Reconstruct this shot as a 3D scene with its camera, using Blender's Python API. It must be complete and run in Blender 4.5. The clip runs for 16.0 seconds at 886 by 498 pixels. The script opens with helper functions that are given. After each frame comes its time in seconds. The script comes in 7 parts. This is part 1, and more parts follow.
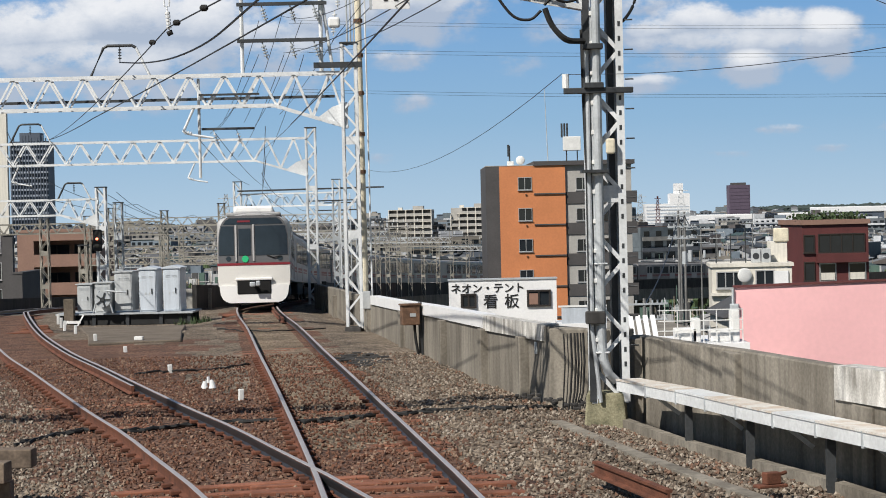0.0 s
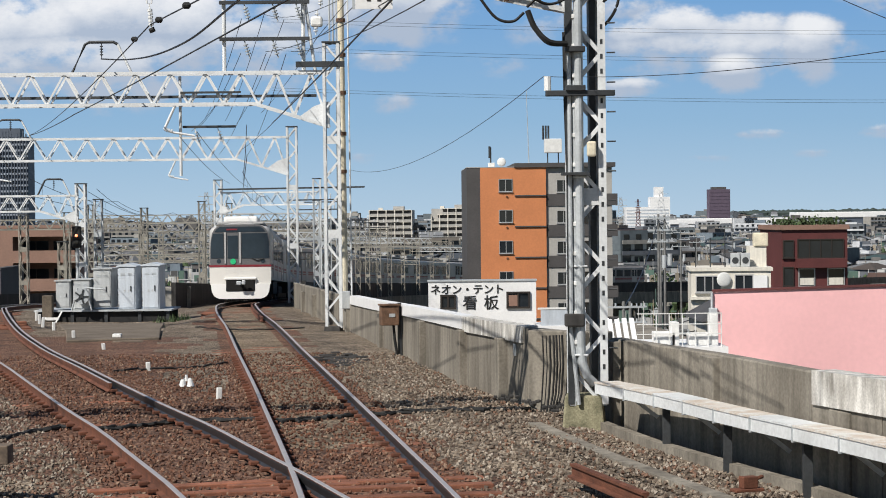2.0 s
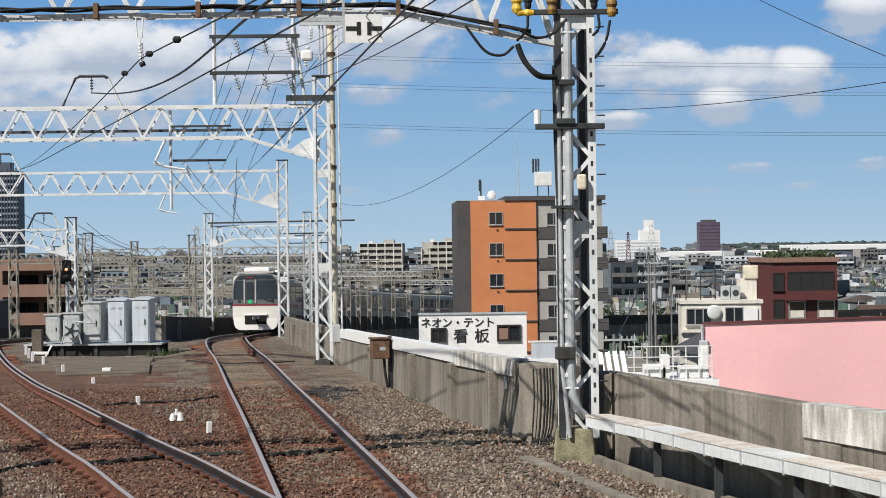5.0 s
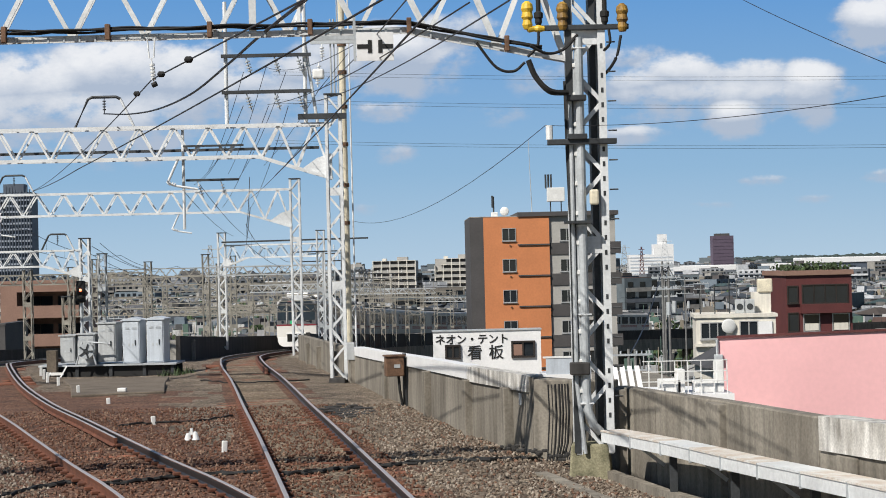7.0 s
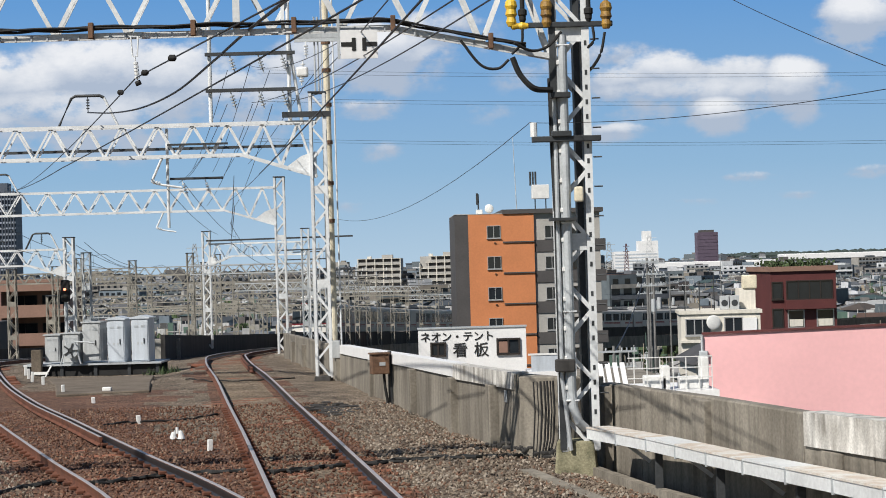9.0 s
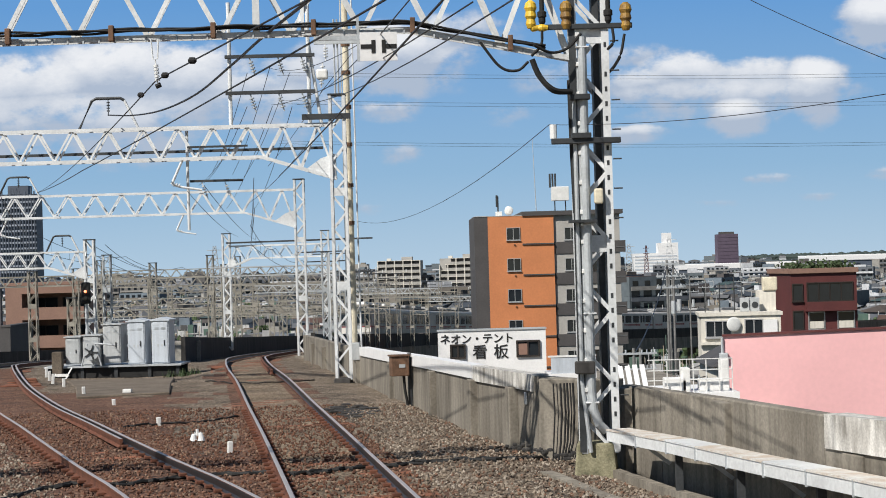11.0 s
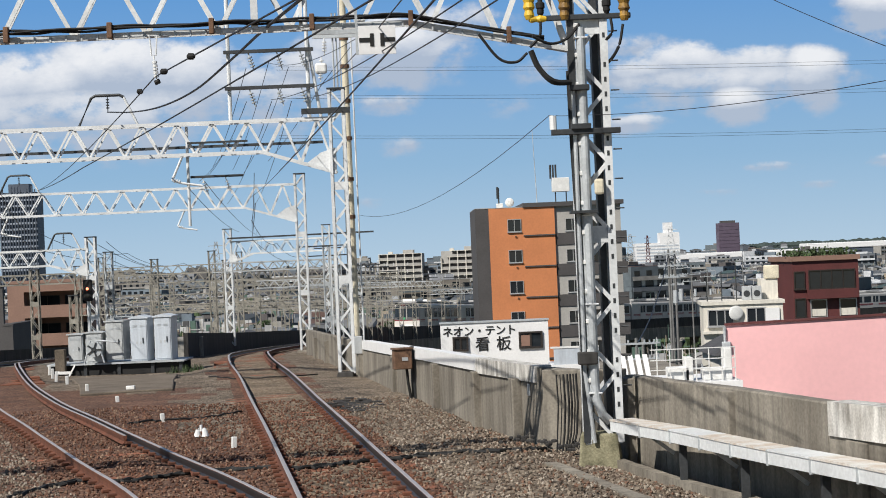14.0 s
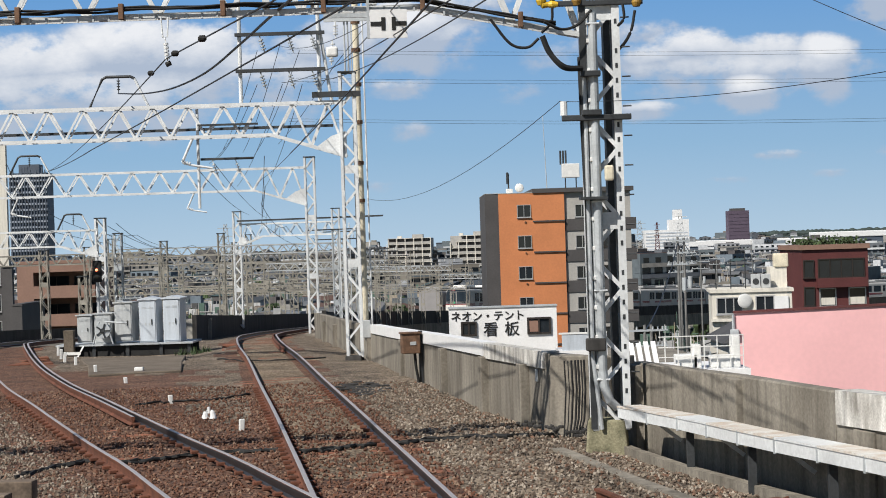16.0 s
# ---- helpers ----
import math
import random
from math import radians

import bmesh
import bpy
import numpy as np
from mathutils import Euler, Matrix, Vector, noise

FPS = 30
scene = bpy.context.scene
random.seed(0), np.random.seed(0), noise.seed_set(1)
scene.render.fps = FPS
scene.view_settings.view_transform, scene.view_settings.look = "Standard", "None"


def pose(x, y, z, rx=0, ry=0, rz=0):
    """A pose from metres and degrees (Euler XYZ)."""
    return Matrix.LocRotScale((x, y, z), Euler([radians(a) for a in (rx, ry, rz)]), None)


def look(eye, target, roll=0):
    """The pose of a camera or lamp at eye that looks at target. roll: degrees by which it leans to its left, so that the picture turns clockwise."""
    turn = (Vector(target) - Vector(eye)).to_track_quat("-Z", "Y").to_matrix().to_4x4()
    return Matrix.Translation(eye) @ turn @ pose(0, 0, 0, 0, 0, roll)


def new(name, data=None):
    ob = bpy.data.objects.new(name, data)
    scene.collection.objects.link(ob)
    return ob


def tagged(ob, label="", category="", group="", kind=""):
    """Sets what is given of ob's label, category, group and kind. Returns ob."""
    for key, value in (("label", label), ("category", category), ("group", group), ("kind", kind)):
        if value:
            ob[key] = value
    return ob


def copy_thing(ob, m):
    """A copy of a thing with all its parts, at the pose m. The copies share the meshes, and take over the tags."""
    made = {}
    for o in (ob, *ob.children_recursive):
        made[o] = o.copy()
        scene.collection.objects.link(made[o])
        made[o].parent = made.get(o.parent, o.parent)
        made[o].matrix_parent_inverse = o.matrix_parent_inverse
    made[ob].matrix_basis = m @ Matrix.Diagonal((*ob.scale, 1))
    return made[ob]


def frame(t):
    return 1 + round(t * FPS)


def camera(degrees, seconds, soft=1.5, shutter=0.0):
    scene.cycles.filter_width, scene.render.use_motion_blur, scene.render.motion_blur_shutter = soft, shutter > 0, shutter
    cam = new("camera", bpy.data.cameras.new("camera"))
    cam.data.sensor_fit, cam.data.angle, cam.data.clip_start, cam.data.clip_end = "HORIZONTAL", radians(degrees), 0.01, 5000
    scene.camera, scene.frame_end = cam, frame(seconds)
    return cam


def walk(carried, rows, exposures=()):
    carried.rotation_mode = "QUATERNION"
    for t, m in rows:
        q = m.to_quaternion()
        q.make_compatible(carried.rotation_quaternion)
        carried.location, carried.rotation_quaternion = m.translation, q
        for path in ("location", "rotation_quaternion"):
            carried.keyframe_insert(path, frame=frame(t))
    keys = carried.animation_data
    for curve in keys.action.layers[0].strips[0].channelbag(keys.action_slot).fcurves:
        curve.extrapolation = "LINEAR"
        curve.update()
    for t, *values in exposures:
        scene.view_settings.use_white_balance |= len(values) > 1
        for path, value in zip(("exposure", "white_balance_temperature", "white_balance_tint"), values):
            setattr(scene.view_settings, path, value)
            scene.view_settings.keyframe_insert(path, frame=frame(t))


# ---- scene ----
cam = camera(28.5, 16.0, soft=0.95)

# Seconds, tilt, turn and lean of a camera held at one spot on the platform's end.
EYE = (0.0, 0.0, 2.3)
HELD = [(0.0, 88.91, 0.037, -1.319), (0.5, 89.044, 0.305, -1.121), (1.0, 88.998, 0.368, -0.997), (1.5, 88.972, -0.072, -0.874), (2.0, 88.926, -0.618, -0.631), (2.5, 88.935, -0.701, -0.617), (3.0, 89.336, -0.6, -0.688), (3.5, 89.848, -0.714, -0.808), (5.8, 90.155, -1.065, -0.733), (6.0, 90.235, -0.938, -0.927), (6.5, 90.392, -0.645, -1.315), (7.0, 90.571, -0.521, -1.359), (7.5, 90.601, -0.609, -1.359), (8.0, 90.476, -0.853, -1.415), (10.3, 90.554, -0.914, -1.784), (10.5, 90.591, -0.737, -1.75), (11.0, 90.564, -0.372, -1.631), (11.5, 90.409, -0.355, -1.752), (12.0, 90.44, -0.631, -2.102), (12.5, 90.586, -0.977, -2.295), (13.0, 90.424, -1.255, -2.392), (13.5, 90.195, -1.079, -2.336), (14.0, 90.322, -0.32, -2.394), (14.5, 90.374, 0.257, -2.342), (15.0, 90.249, 0.342, -2.184), (15.5, 90.066, 0.06, -2.251), (16.0, 89.833, -0.0, -1.8)]


def held_pose(tilt, turn, lean):
    return Matrix.Translation(EYE) @ Euler((0, 0, radians(turn))).to_matrix().to_4x4() @ Euler((radians(tilt), 0, 0)).to_matrix().to_4x4() @ pose(0, 0, 0, 0, 0, lean)


walk(cam, [(t, held_pose(a, b, c)) for t, a, b, c in HELD], [(0.0, 0.0), (16.0, 0.0)])

# ---- sky, sun, exposure ----
SUN_TO = Vector((-0.67, -0.71, 0.97)).normalized()
world = bpy.data.worlds.new("sky")
scene.world = world
world.use_nodes = True
wn = world.node_tree
sky = wn.nodes.new("ShaderNodeTexSky")
sky.sky_type, sky.sun_disc = "NISHITA", False
sky.sun_elevation = math.asin(SUN_TO.z)
sky.sun_rotation = math.atan2(SUN_TO.x, SUN_TO.y)
sky.air_density, sky.dust_density, sky.ozone_density = 1.0, 0.1, 2.0
wn.links.new(sky.outputs[0], wn.nodes["Background"].inputs[0])
wn.nodes["Background"].inputs[1].default_value = 0.058
sun_data = bpy.data.lights.new("sun", "SUN")
sun_data.energy, sun_data.angle, sun_data.color = 5.7, radians(0.5), (1.0, 0.95, 0.87)
sun = new("sun", sun_data)
sun.matrix_world = look((0, 0, 60), Vector((0, 0, 60)) - SUN_TO)

rng = random.Random(7)


# ---- materials ----
def mat(name, col, rough=0.7, metal=0.0, var=0.18, scale=1.5, fine=30.0, bump=0.15, coord="pos", col2=None, streak=0.0, rand=0.0, size=0.01):
    """A painted or mineral surface: colour varied at two scales, fine relief, streaks that run down."""
    m = bpy.data.materials.new(name)
    m.use_nodes = True
    nt = m.node_tree
    N, L = nt.nodes, nt.links
    b = N["Principled BSDF"]
    b.inputs["Roughness"].default_value, b.inputs["Metallic"].default_value = rough, metal
    if coord == "pos":
        src = N.new("ShaderNodeNewGeometry").outputs["Position"]
    else:
        src = N.new("ShaderNodeTexCoord").outputs["Object"]
    n1, n2 = N.new("ShaderNodeTexNoise"), N.new("ShaderNodeTexNoise")
    n1.inputs["Scale"].default_value, n1.inputs["Detail"].default_value = scale, 5
    n2.inputs["Scale"].default_value, n2.inputs["Detail"].default_value = fine, 4
    if streak:
        mp = N.new("ShaderNodeMapping")
        mp.inputs["Scale"].default_value = (1, 1, 0.3)
        L.new(src, mp.inputs[0])
        L.new(mp.outputs[0], n1.inputs["Vector"])
    else:
        L.new(src, n1.inputs["Vector"])
    L.new(src, n2.inputs["Vector"])
    dark = col2 or tuple(c * (1 - 2.2 * var) if var < 0.4 else c * 0.15 for c in col)
    ramp = N.new("ShaderNodeValToRGB")
    ramp.color_ramp.elements[0].position, ramp.color_ramp.elements[1].position = 0.36 - 0.05, 0.60 + 0.05
    ramp.color_ramp.elements[0].color, ramp.color_ramp.elements[1].color = (*dark, 1), (*col, 1)
    L.new(n1.outputs[0], ramp.inputs[0])
    mx = N.new("ShaderNodeMix")
    mx.data_type, mx.blend_type = "RGBA", "MULTIPLY"
    mx.inputs[0].default_value = min(1.0, var * 2.5)
    r2 = N.new("ShaderNodeValToRGB")
    r2.color_ramp.elements[0].position, r2.color_ramp.elements[1].position = 0.3, 0.7
    r2.color_ramp.elements[0].color, r2.color_ramp.elements[1].color = (0.55, 0.55, 0.55, 1), (1.25, 1.25, 1.25, 1)
    L.new(n2.outputs[0], r2.inputs[0])
    L.new(ramp.outputs[0], mx.inputs[6])
    L.new(r2.outputs[0], mx.inputs[7])
    last = mx.outputs[2]
    if streak:
        m3, n3, r3, x3 = N.new("ShaderNodeMapping"), N.new("ShaderNodeTexNoise"), N.new("ShaderNodeValToRGB"), N.new("ShaderNodeMix")
        m3.inputs["Scale"].default_value = (1, 1, 0.09)
        n3.inputs["Scale"].default_value, n3.inputs["Detail"].default_value = 7.0, 6
        r3.color_ramp.elements[0].position, r3.color_ramp.elements[1].position = 0.33, 0.56
        r3.color_ramp.elements[0].color, r3.color_ramp.elements[1].color = (1 - 0.5 * streak,) * 3 + (1,), (1, 1, 1, 1)
        x3.data_type, x3.blend_type = "RGBA", "MULTIPLY"
        x3.inputs[0].default_value = 0.85
        L.new(src, m3.inputs[0])
        L.new(m3.outputs[0], n3.inputs["Vector"])
        L.new(n3.outputs[0], r3.inputs[0])
        L.new(last, x3.inputs[6])
        L.new(r3.outputs[0], x3.inputs[7])
        last = x3.outputs[2]
    if rand:
        oi = N.new("ShaderNodeObjectInfo")
        hs = N.new("ShaderNodeHueSaturation")
        mr = N.new("ShaderNodeMapRange")
        mr.inputs[3].default_value, mr.inputs[4].default_value = 1 - rand, 1 + rand
        L.new(oi.outputs["Random"], mr.inputs[0])
        L.new(mr.outputs[0], hs.inputs["Value"])
        L.new(last, hs.inputs["Color"])
        last = hs.outputs[0]
    L.new(last, b.inputs["Base Color"])
    if bump:
        bp = N.new("ShaderNodeBump")
        bp.inputs["Strength"].default_value, bp.inputs["Distance"].default_value = bump, size
        L.new(n2.outputs[0], bp.inputs["Height"])
        L.new(bp.outputs[0], b.inputs["Normal"])
    return m


def island_mat(name, cols, rough=0.8, coord=None):
    """Each loose piece of the mesh takes one of the colours."""
    m = bpy.data.materials.new(name)
    m.use_nodes = True
    N, L = m.node_tree.nodes, m.node_tree.links
    g = N.new("ShaderNodeNewGeometry")
    r = N.new("ShaderNodeValToRGB")
    r.color_ramp.interpolation = "CONSTANT"
    el = r.color_ramp.elements
    while len(el) < len(cols):
        el.new(0.5)
    for i, c in enumerate(cols):
        el[i].position, el[i].color = i / len(cols), (*c, 1)
    L.new(g.outputs["Random Per Island"], r.inputs[0])
    n = N.new("ShaderNodeTexNoise")
    n.inputs["Scale"].default_value = 0.7
    L.new(g.outputs["Position"], n.inputs["Vector"])
    mx = N.new("ShaderNodeMix")
    mx.data_type, mx.blend_type = "RGBA", "MULTIPLY"
    mx.inputs[0].default_value = 0.5
    L.new(r.outputs[0], mx.inputs[6])
    L.new(n.outputs[0], mx.inputs[7])
    L.new(mx.outputs[2], N["Principled BSDF"].inputs["Base Color"])
    N["Principled BSDF"].inputs["Roughness"].default_value = rough
    return m


def thing_mat(name, cols, rough=0.8):
    """Each object takes one of the colours."""
    m = island_mat(name, cols, rough)
    N, L = m.node_tree.nodes, m.node_tree.links
    oi = N.new("ShaderNodeObjectInfo")
    ramp = next(n for n in N if n.bl_idname == "ShaderNodeValToRGB")
    L.new(oi.outputs["Random"], ramp.inputs[0])
    return m


def glass_mat(name, col=(0.02, 0.025, 0.03), rough=0.06):
    m = mat(name, col, rough, 0, 0.1, 0.8, 5, 0.02)
    m.node_tree.nodes["Principled BSDF"].inputs["IOR"].default_value = 1.5
    return m


def ballast_mat(name, a, b, c):
    m = bpy.data.materials.new(name)
    m.use_nodes = True
    N, L = m.node_tree.nodes, m.node_tree.links
    bs = N["Principled BSDF"]
    g = N.new("ShaderNodeNewGeometry")
    v = N.new("ShaderNodeTexVoronoi")
    v.inputs["Scale"].default_value = 17
    L.new(g.outputs["Position"], v.inputs["Vector"])
    sep = N.new("ShaderNodeSeparateColor")
    L.new(v.outputs["Color"], sep.inputs[0])
    r = N.new("ShaderNodeValToRGB")
    e = r.color_ramp.elements
    e[0].color, e[1].color = (*a, 1), (*c, 1)
    e.new(0.55).color = (*b, 1)
    L.new(sep.outputs[0], r.inputs[0])
    n = N.new("ShaderNodeTexNoise")
    n.inputs["Scale"].default_value, n.inputs["Detail"].default_value = 0.9, 6
    L.new(g.outputs["Position"], n.inputs["Vector"])
    r2 = N.new("ShaderNodeValToRGB")
    r2.color_ramp.elements[0].position, r2.color_ramp.elements[1].position = 0.35, 0.65
    r2.color_ramp.elements[0].color, r2.color_ramp.elements[1].color = (0.6, 0.56, 0.52, 1), (1.15, 1.1, 1.05, 1)
    L.new(n.outputs[0], r2.inputs[0])
    mx = N.new("ShaderNodeMix")
    mx.data_type, mx.blend_type = "RGBA", "MULTIPLY"
    mx.inputs[0].default_value = 1
    L.new(r.outputs[0], mx.inputs[6])
    L.new(r2.outputs[0], mx.inputs[7])
    L.new(mx.outputs[2], bs.inputs["Base Color"])
    bp = N.new("ShaderNodeBump")
    bp.inputs["Strength"].default_value, bp.inputs["Distance"].default_value = 1.0, 0.05
    bp.invert = True
    L.new(v.outputs["Distance"], bp.inputs["Height"])
    L.new(bp.outputs[0], bs.inputs["Normal"])
    bs.inputs["Roughness"].default_value = 0.95
    return m


M = {}
M["steel"] = mat("galvanised steel", (0.52, 0.55, 0.57), 0.55, 0.25, 0.12, 2.0, 25, 0.08)
M["steel_white"] = mat("silver painted steel", (0.74, 0.76, 0.77), 0.5, 0.05, 0.1, 1.5, 20, 0.06)
M["steel_dark"] = mat("near-black steel", (0.05, 0.055, 0.06), 0.6, 0.2, 0.2, 2, 30, 0.1)
M["cream"] = mat("cream painted steel", (0.76, 0.69, 0.53), 0.6, 0, 0.14, 1.5, 20, 0.08)
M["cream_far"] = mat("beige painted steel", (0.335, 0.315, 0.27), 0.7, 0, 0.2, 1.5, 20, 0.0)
M["concrete"] = mat("weathered concrete", (0.285, 0.258, 0.215), 0.9, 0, 0.2, 1.1, 22, 0.3, streak=0.85, col2=(0.14, 0.122, 0.098))
M["concrete_light"] = mat("pale worn concrete", (0.46, 0.44, 0.40), 0.9, 0, 0.2, 2.0, 20, 0.3, streak=1, col2=(0.2, 0.19, 0.17))
M["concrete_green"] = mat("mossy concrete", (0.28, 0.26, 0.17), 0.95, 0, 0.25, 5, 40, 0.3, col2=(0.12, 0.115, 0.07))
# Parapet shade is put into this near-black colour; rubble and strap share it.
M["wall_dark"] = mat("shaded parapet and dark rubble", (0.055, 0.052, 0.05), 0.95, 0, 0.2, 1.5, 10, 0.2, streak=1)
M["white_panel"] = mat("white coated sheet metal", (0.80, 0.80, 0.80), 0.5, 0, 0.05, 1.0, 15, 0.04)
M["white_worn"] = mat("flaking white coating", (0.74, 0.72, 0.68), 0.7, 0, 0.2, 6, 40, 0.2, streak=1, col2=(0.3, 0.28, 0.25))
M["rail_side"] = mat("rusty rail", (0.17, 0.062, 0.034), 0.85, 0.1, 0.25, 4, 60, 0.2)
M["rail_top"] = mat("polished rail head", (0.52, 0.48, 0.465), 0.45, 0.5, 0.04, 2, 30, 0.02)
M["sleeper"] = mat("rust-stained sleeper", (0.27, 0.105, 0.06), 0.95, 0, 0.2, 5, 50, 0.3, rand=0.25)
M["ballast"] = ballast_mat("grey ballast", (0.07, 0.056, 0.043), (0.175, 0.142, 0.108), (0.31, 0.262, 0.21))
M["ballast_rust"] = ballast_mat("rusty ballast", (0.066, 0.032, 0.021), (0.142, 0.072, 0.047), (0.21, 0.128, 0.088))
M["ballast_tan"] = ballast_mat("dusty tan ballast", (0.10, 0.075, 0.052), (0.20, 0.155, 0.11), (0.31, 0.26, 0.195))
M["gauge_face"] = mat("oily dark rail web", (0.035, 0.034, 0.038), 0.5, 0.3, 0.15, 4, 60, 0.1)
M["black"] = mat("black rubber", (0.012, 0.012, 0.012), 0.8, 0, 0.1, 5, 50, 0.05)
M["wire"] = mat("dark wire", (0.03, 0.03, 0.035), 0.5, 0.3, 0.1, 1, 10, 0)
M["brown_iron"] = mat("rusty brown iron", (0.2, 0.11, 0.065), 0.8, 0.1, 0.25, 6, 60, 0.25)
M["yellow"] = mat("yellow insulator cover", (0.75, 0.48, 0.04), 0.5, 0, 0.1, 6, 40, 0.05)
M["ochre"] = mat("weathered ochre cover", (0.42, 0.24, 0.035), 0.6, 0, 0.25, 6, 40, 0.1, col2=(0.10, 0.05, 0.02))
M["white_paint"] = mat("white paint", (0.78, 0.78, 0.76), 0.5, 0, 0.07, 3, 30, 0.05)
M["porcelain"] = mat("white porcelain", (0.75, 0.76, 0.76), 0.2, 0, 0.05, 3, 30, 0.0)
M["cab_paint"] = mat("pale grey enamel", (0.55, 0.60, 0.66), 0.45, 0, 0.06, 1.2, 20, 0.04, streak=0.4)
M["cab_beige"] = mat("worn grey enamel", (0.47, 0.49, 0.50), 0.5, 0, 0.08, 1.2, 20, 0.05, streak=0.4)
M["orange"] = mat("orange tile facade", (0.58, 0.215, 0.085), 0.7, 0, 0.06, 0.5, 6, 0.15)
M["grey_tile"] = mat("light grey tile", (0.40, 0.385, 0.36), 0.75, 0, 0.07, 0.5, 6, 0.1)
M["dark_tile"] = mat("charcoal tile", (0.075, 0.07, 0.07), 0.75, 0, 0.1, 0.5, 6, 0.1)
M["glass"] = glass_mat("window glass")
M["frame"] = mat("aluminium frame", (0.5, 0.5, 0.5), 0.4, 0.5, 0.05, 2, 20, 0)
M["frame_dark"] = mat("bronze frame", (0.06, 0.05, 0.045), 0.4, 0.5, 0.05, 2, 20, 0)
M["pink"] = mat("pink stucco", (0.80, 0.45, 0.46), 0.85, 0, 0.035, 0.4, 8, 0.12)
M["red_brick"] = mat("dark red tile", (0.115, 0.029, 0.028), 0.7, 0, 0.12, 0.6, 8, 0.1)
M["white_wall"] = mat("white stucco", (0.70, 0.665, 0.59), 0.85, 0, 0.05, 0.5, 8, 0.1, streak=0.3)
M["brown_tile"] = mat("brown tile", (0.27, 0.16, 0.12), 0.75, 0, 0.08, 0.5, 6, 0.1)
M["roof_dark"] = mat("dark roof tile", (0.07, 0.07, 0.075), 0.8, 0, 0.15, 1, 12, 0.2)
M["soil"] = mat("city ground", (0.06, 0.06, 0.058), 0.95, 0, 0.2, 0.05, 1.5, 0.1, col2=(0.03, 0.045, 0.025))
M["leaf"] = mat("foliage", (0.055, 0.09, 0.03), 0.8, 0, 0.25, 1.5, 12, 0.2, col2=(0.02, 0.035, 0.012))
M["woods"] = mat("hazy far foliage", (0.045, 0.065, 0.06), 0.9, 0, 0.2, 0.05, 0.5, 0.1)
M["bark"] = mat("bark", (0.09, 0.07, 0.05), 0.9, 0, 0.2, 4, 30, 0.2)
M["pole_grey"] = mat("weathered pole concrete", (0.20, 0.20, 0.195), 0.9, 0, 0.15, 2, 20, 0.1)
M["wood"] = mat("weathered timber", (0.20, 0.15, 0.11), 0.9, 0, 0.25, 3, 30, 0.3)
M["tr_body"] = mat("brushed silver car body", (0.50, 0.49, 0.48), 0.5, 0.2, 0.05, 1, 20, 0.02, "obj")
M["tr_roof"] = mat("grey car roof", (0.34, 0.34, 0.34), 0.7, 0, 0.15, 0.8, 10, 0.05, "obj")
M["tr_white"] = mat("white enamel front", (0.80, 0.79, 0.77), 0.35, 0, 0.03, 1, 20, 0.0, "obj")
M["tr_cream"] = mat("off-white enamel", (0.68, 0.66, 0.62), 0.4, 0, 0.03, 1, 20, 0.0, "obj")
M["tr_red"] = mat("maroon stripe", (0.22, 0.02, 0.03), 0.45, 0, 0.05, 2, 20, 0.0, "obj")
M["tr_face"] = mat("slate grey front panel", (0.13, 0.13, 0.135), 0.4, 0, 0.05, 1, 20, 0.0, "obj")
M["tr_dark"] = mat("underframe black", (0.02, 0.02, 0.02), 0.7, 0, 0.1, 2, 20, 0.1, "obj")
M["tr_glass"] = mat("train glass", (0.025, 0.036, 0.050), 0.05, 0, 0.1, 1, 5, 0.0, "obj")
M["tr_green"] = mat("green badge", (0.03, 0.5, 0.2), 0.4, 0, 0.02, 2, 20, 0.0, "obj")
M["tr2_body"] = mat("grey car body", (0.28, 0.27, 0.27), 0.5, 0.2, 0.06, 1, 20, 0.02, "obj")
M["tr_black"] = mat("shade-black coupler opening", (0.006, 0.006, 0.006), 0.95, 0, 0.1, 2, 20, 0.1, "obj")
M["duct_lid"] = mat("white paint rusting through", (0.66, 0.65, 0.62), 0.7, 0, 0.12, 6, 40, 0.15, col2=(0.52, 0.43, 0.35))
M["slab"] = mat("earth-stained slab", (0.16, 0.13, 0.10), 0.95, 0, 0.22, 1.5, 20, 0.3, col2=(0.10, 0.08, 0.06))
M["purple"] = mat("plum facade", (0.10, 0.075, 0.11), 0.8, 0, 0.1, 0.02, 0.3, 0)
M["tower_pale"] = mat("pale blue grey balcony", (0.30, 0.34, 0.40), 0.7, 0, 0.1, 0.02, 0.3, 0)
M["tower"] = mat("blue grey tower", (0.085, 0.105, 0.14), 0.6, 0, 0.1, 0.02, 0.3, 0)


# ---- building helpers ----
def mesh_of(bm, name, material):
    me = bpy.data.meshes.new(name)
    bm.normal_update()
    bm.to_mesh(me)
    bm.free()
    me.materials.append(material)
    return me


def part(name, bm, material, parent=None, label="", kind=""):
    ob = new(name, mesh_of(bm, name, material))
    ob.parent = parent
    return tagged(ob, label, kind=kind)


def root(name, label, category, at=None, group="", kind=""):
    ob = new(name)
    ob.empty_display_size = 0.2
    if at is not None:
        ob.matrix_world = at
    return tagged(ob, label, category, group, kind)


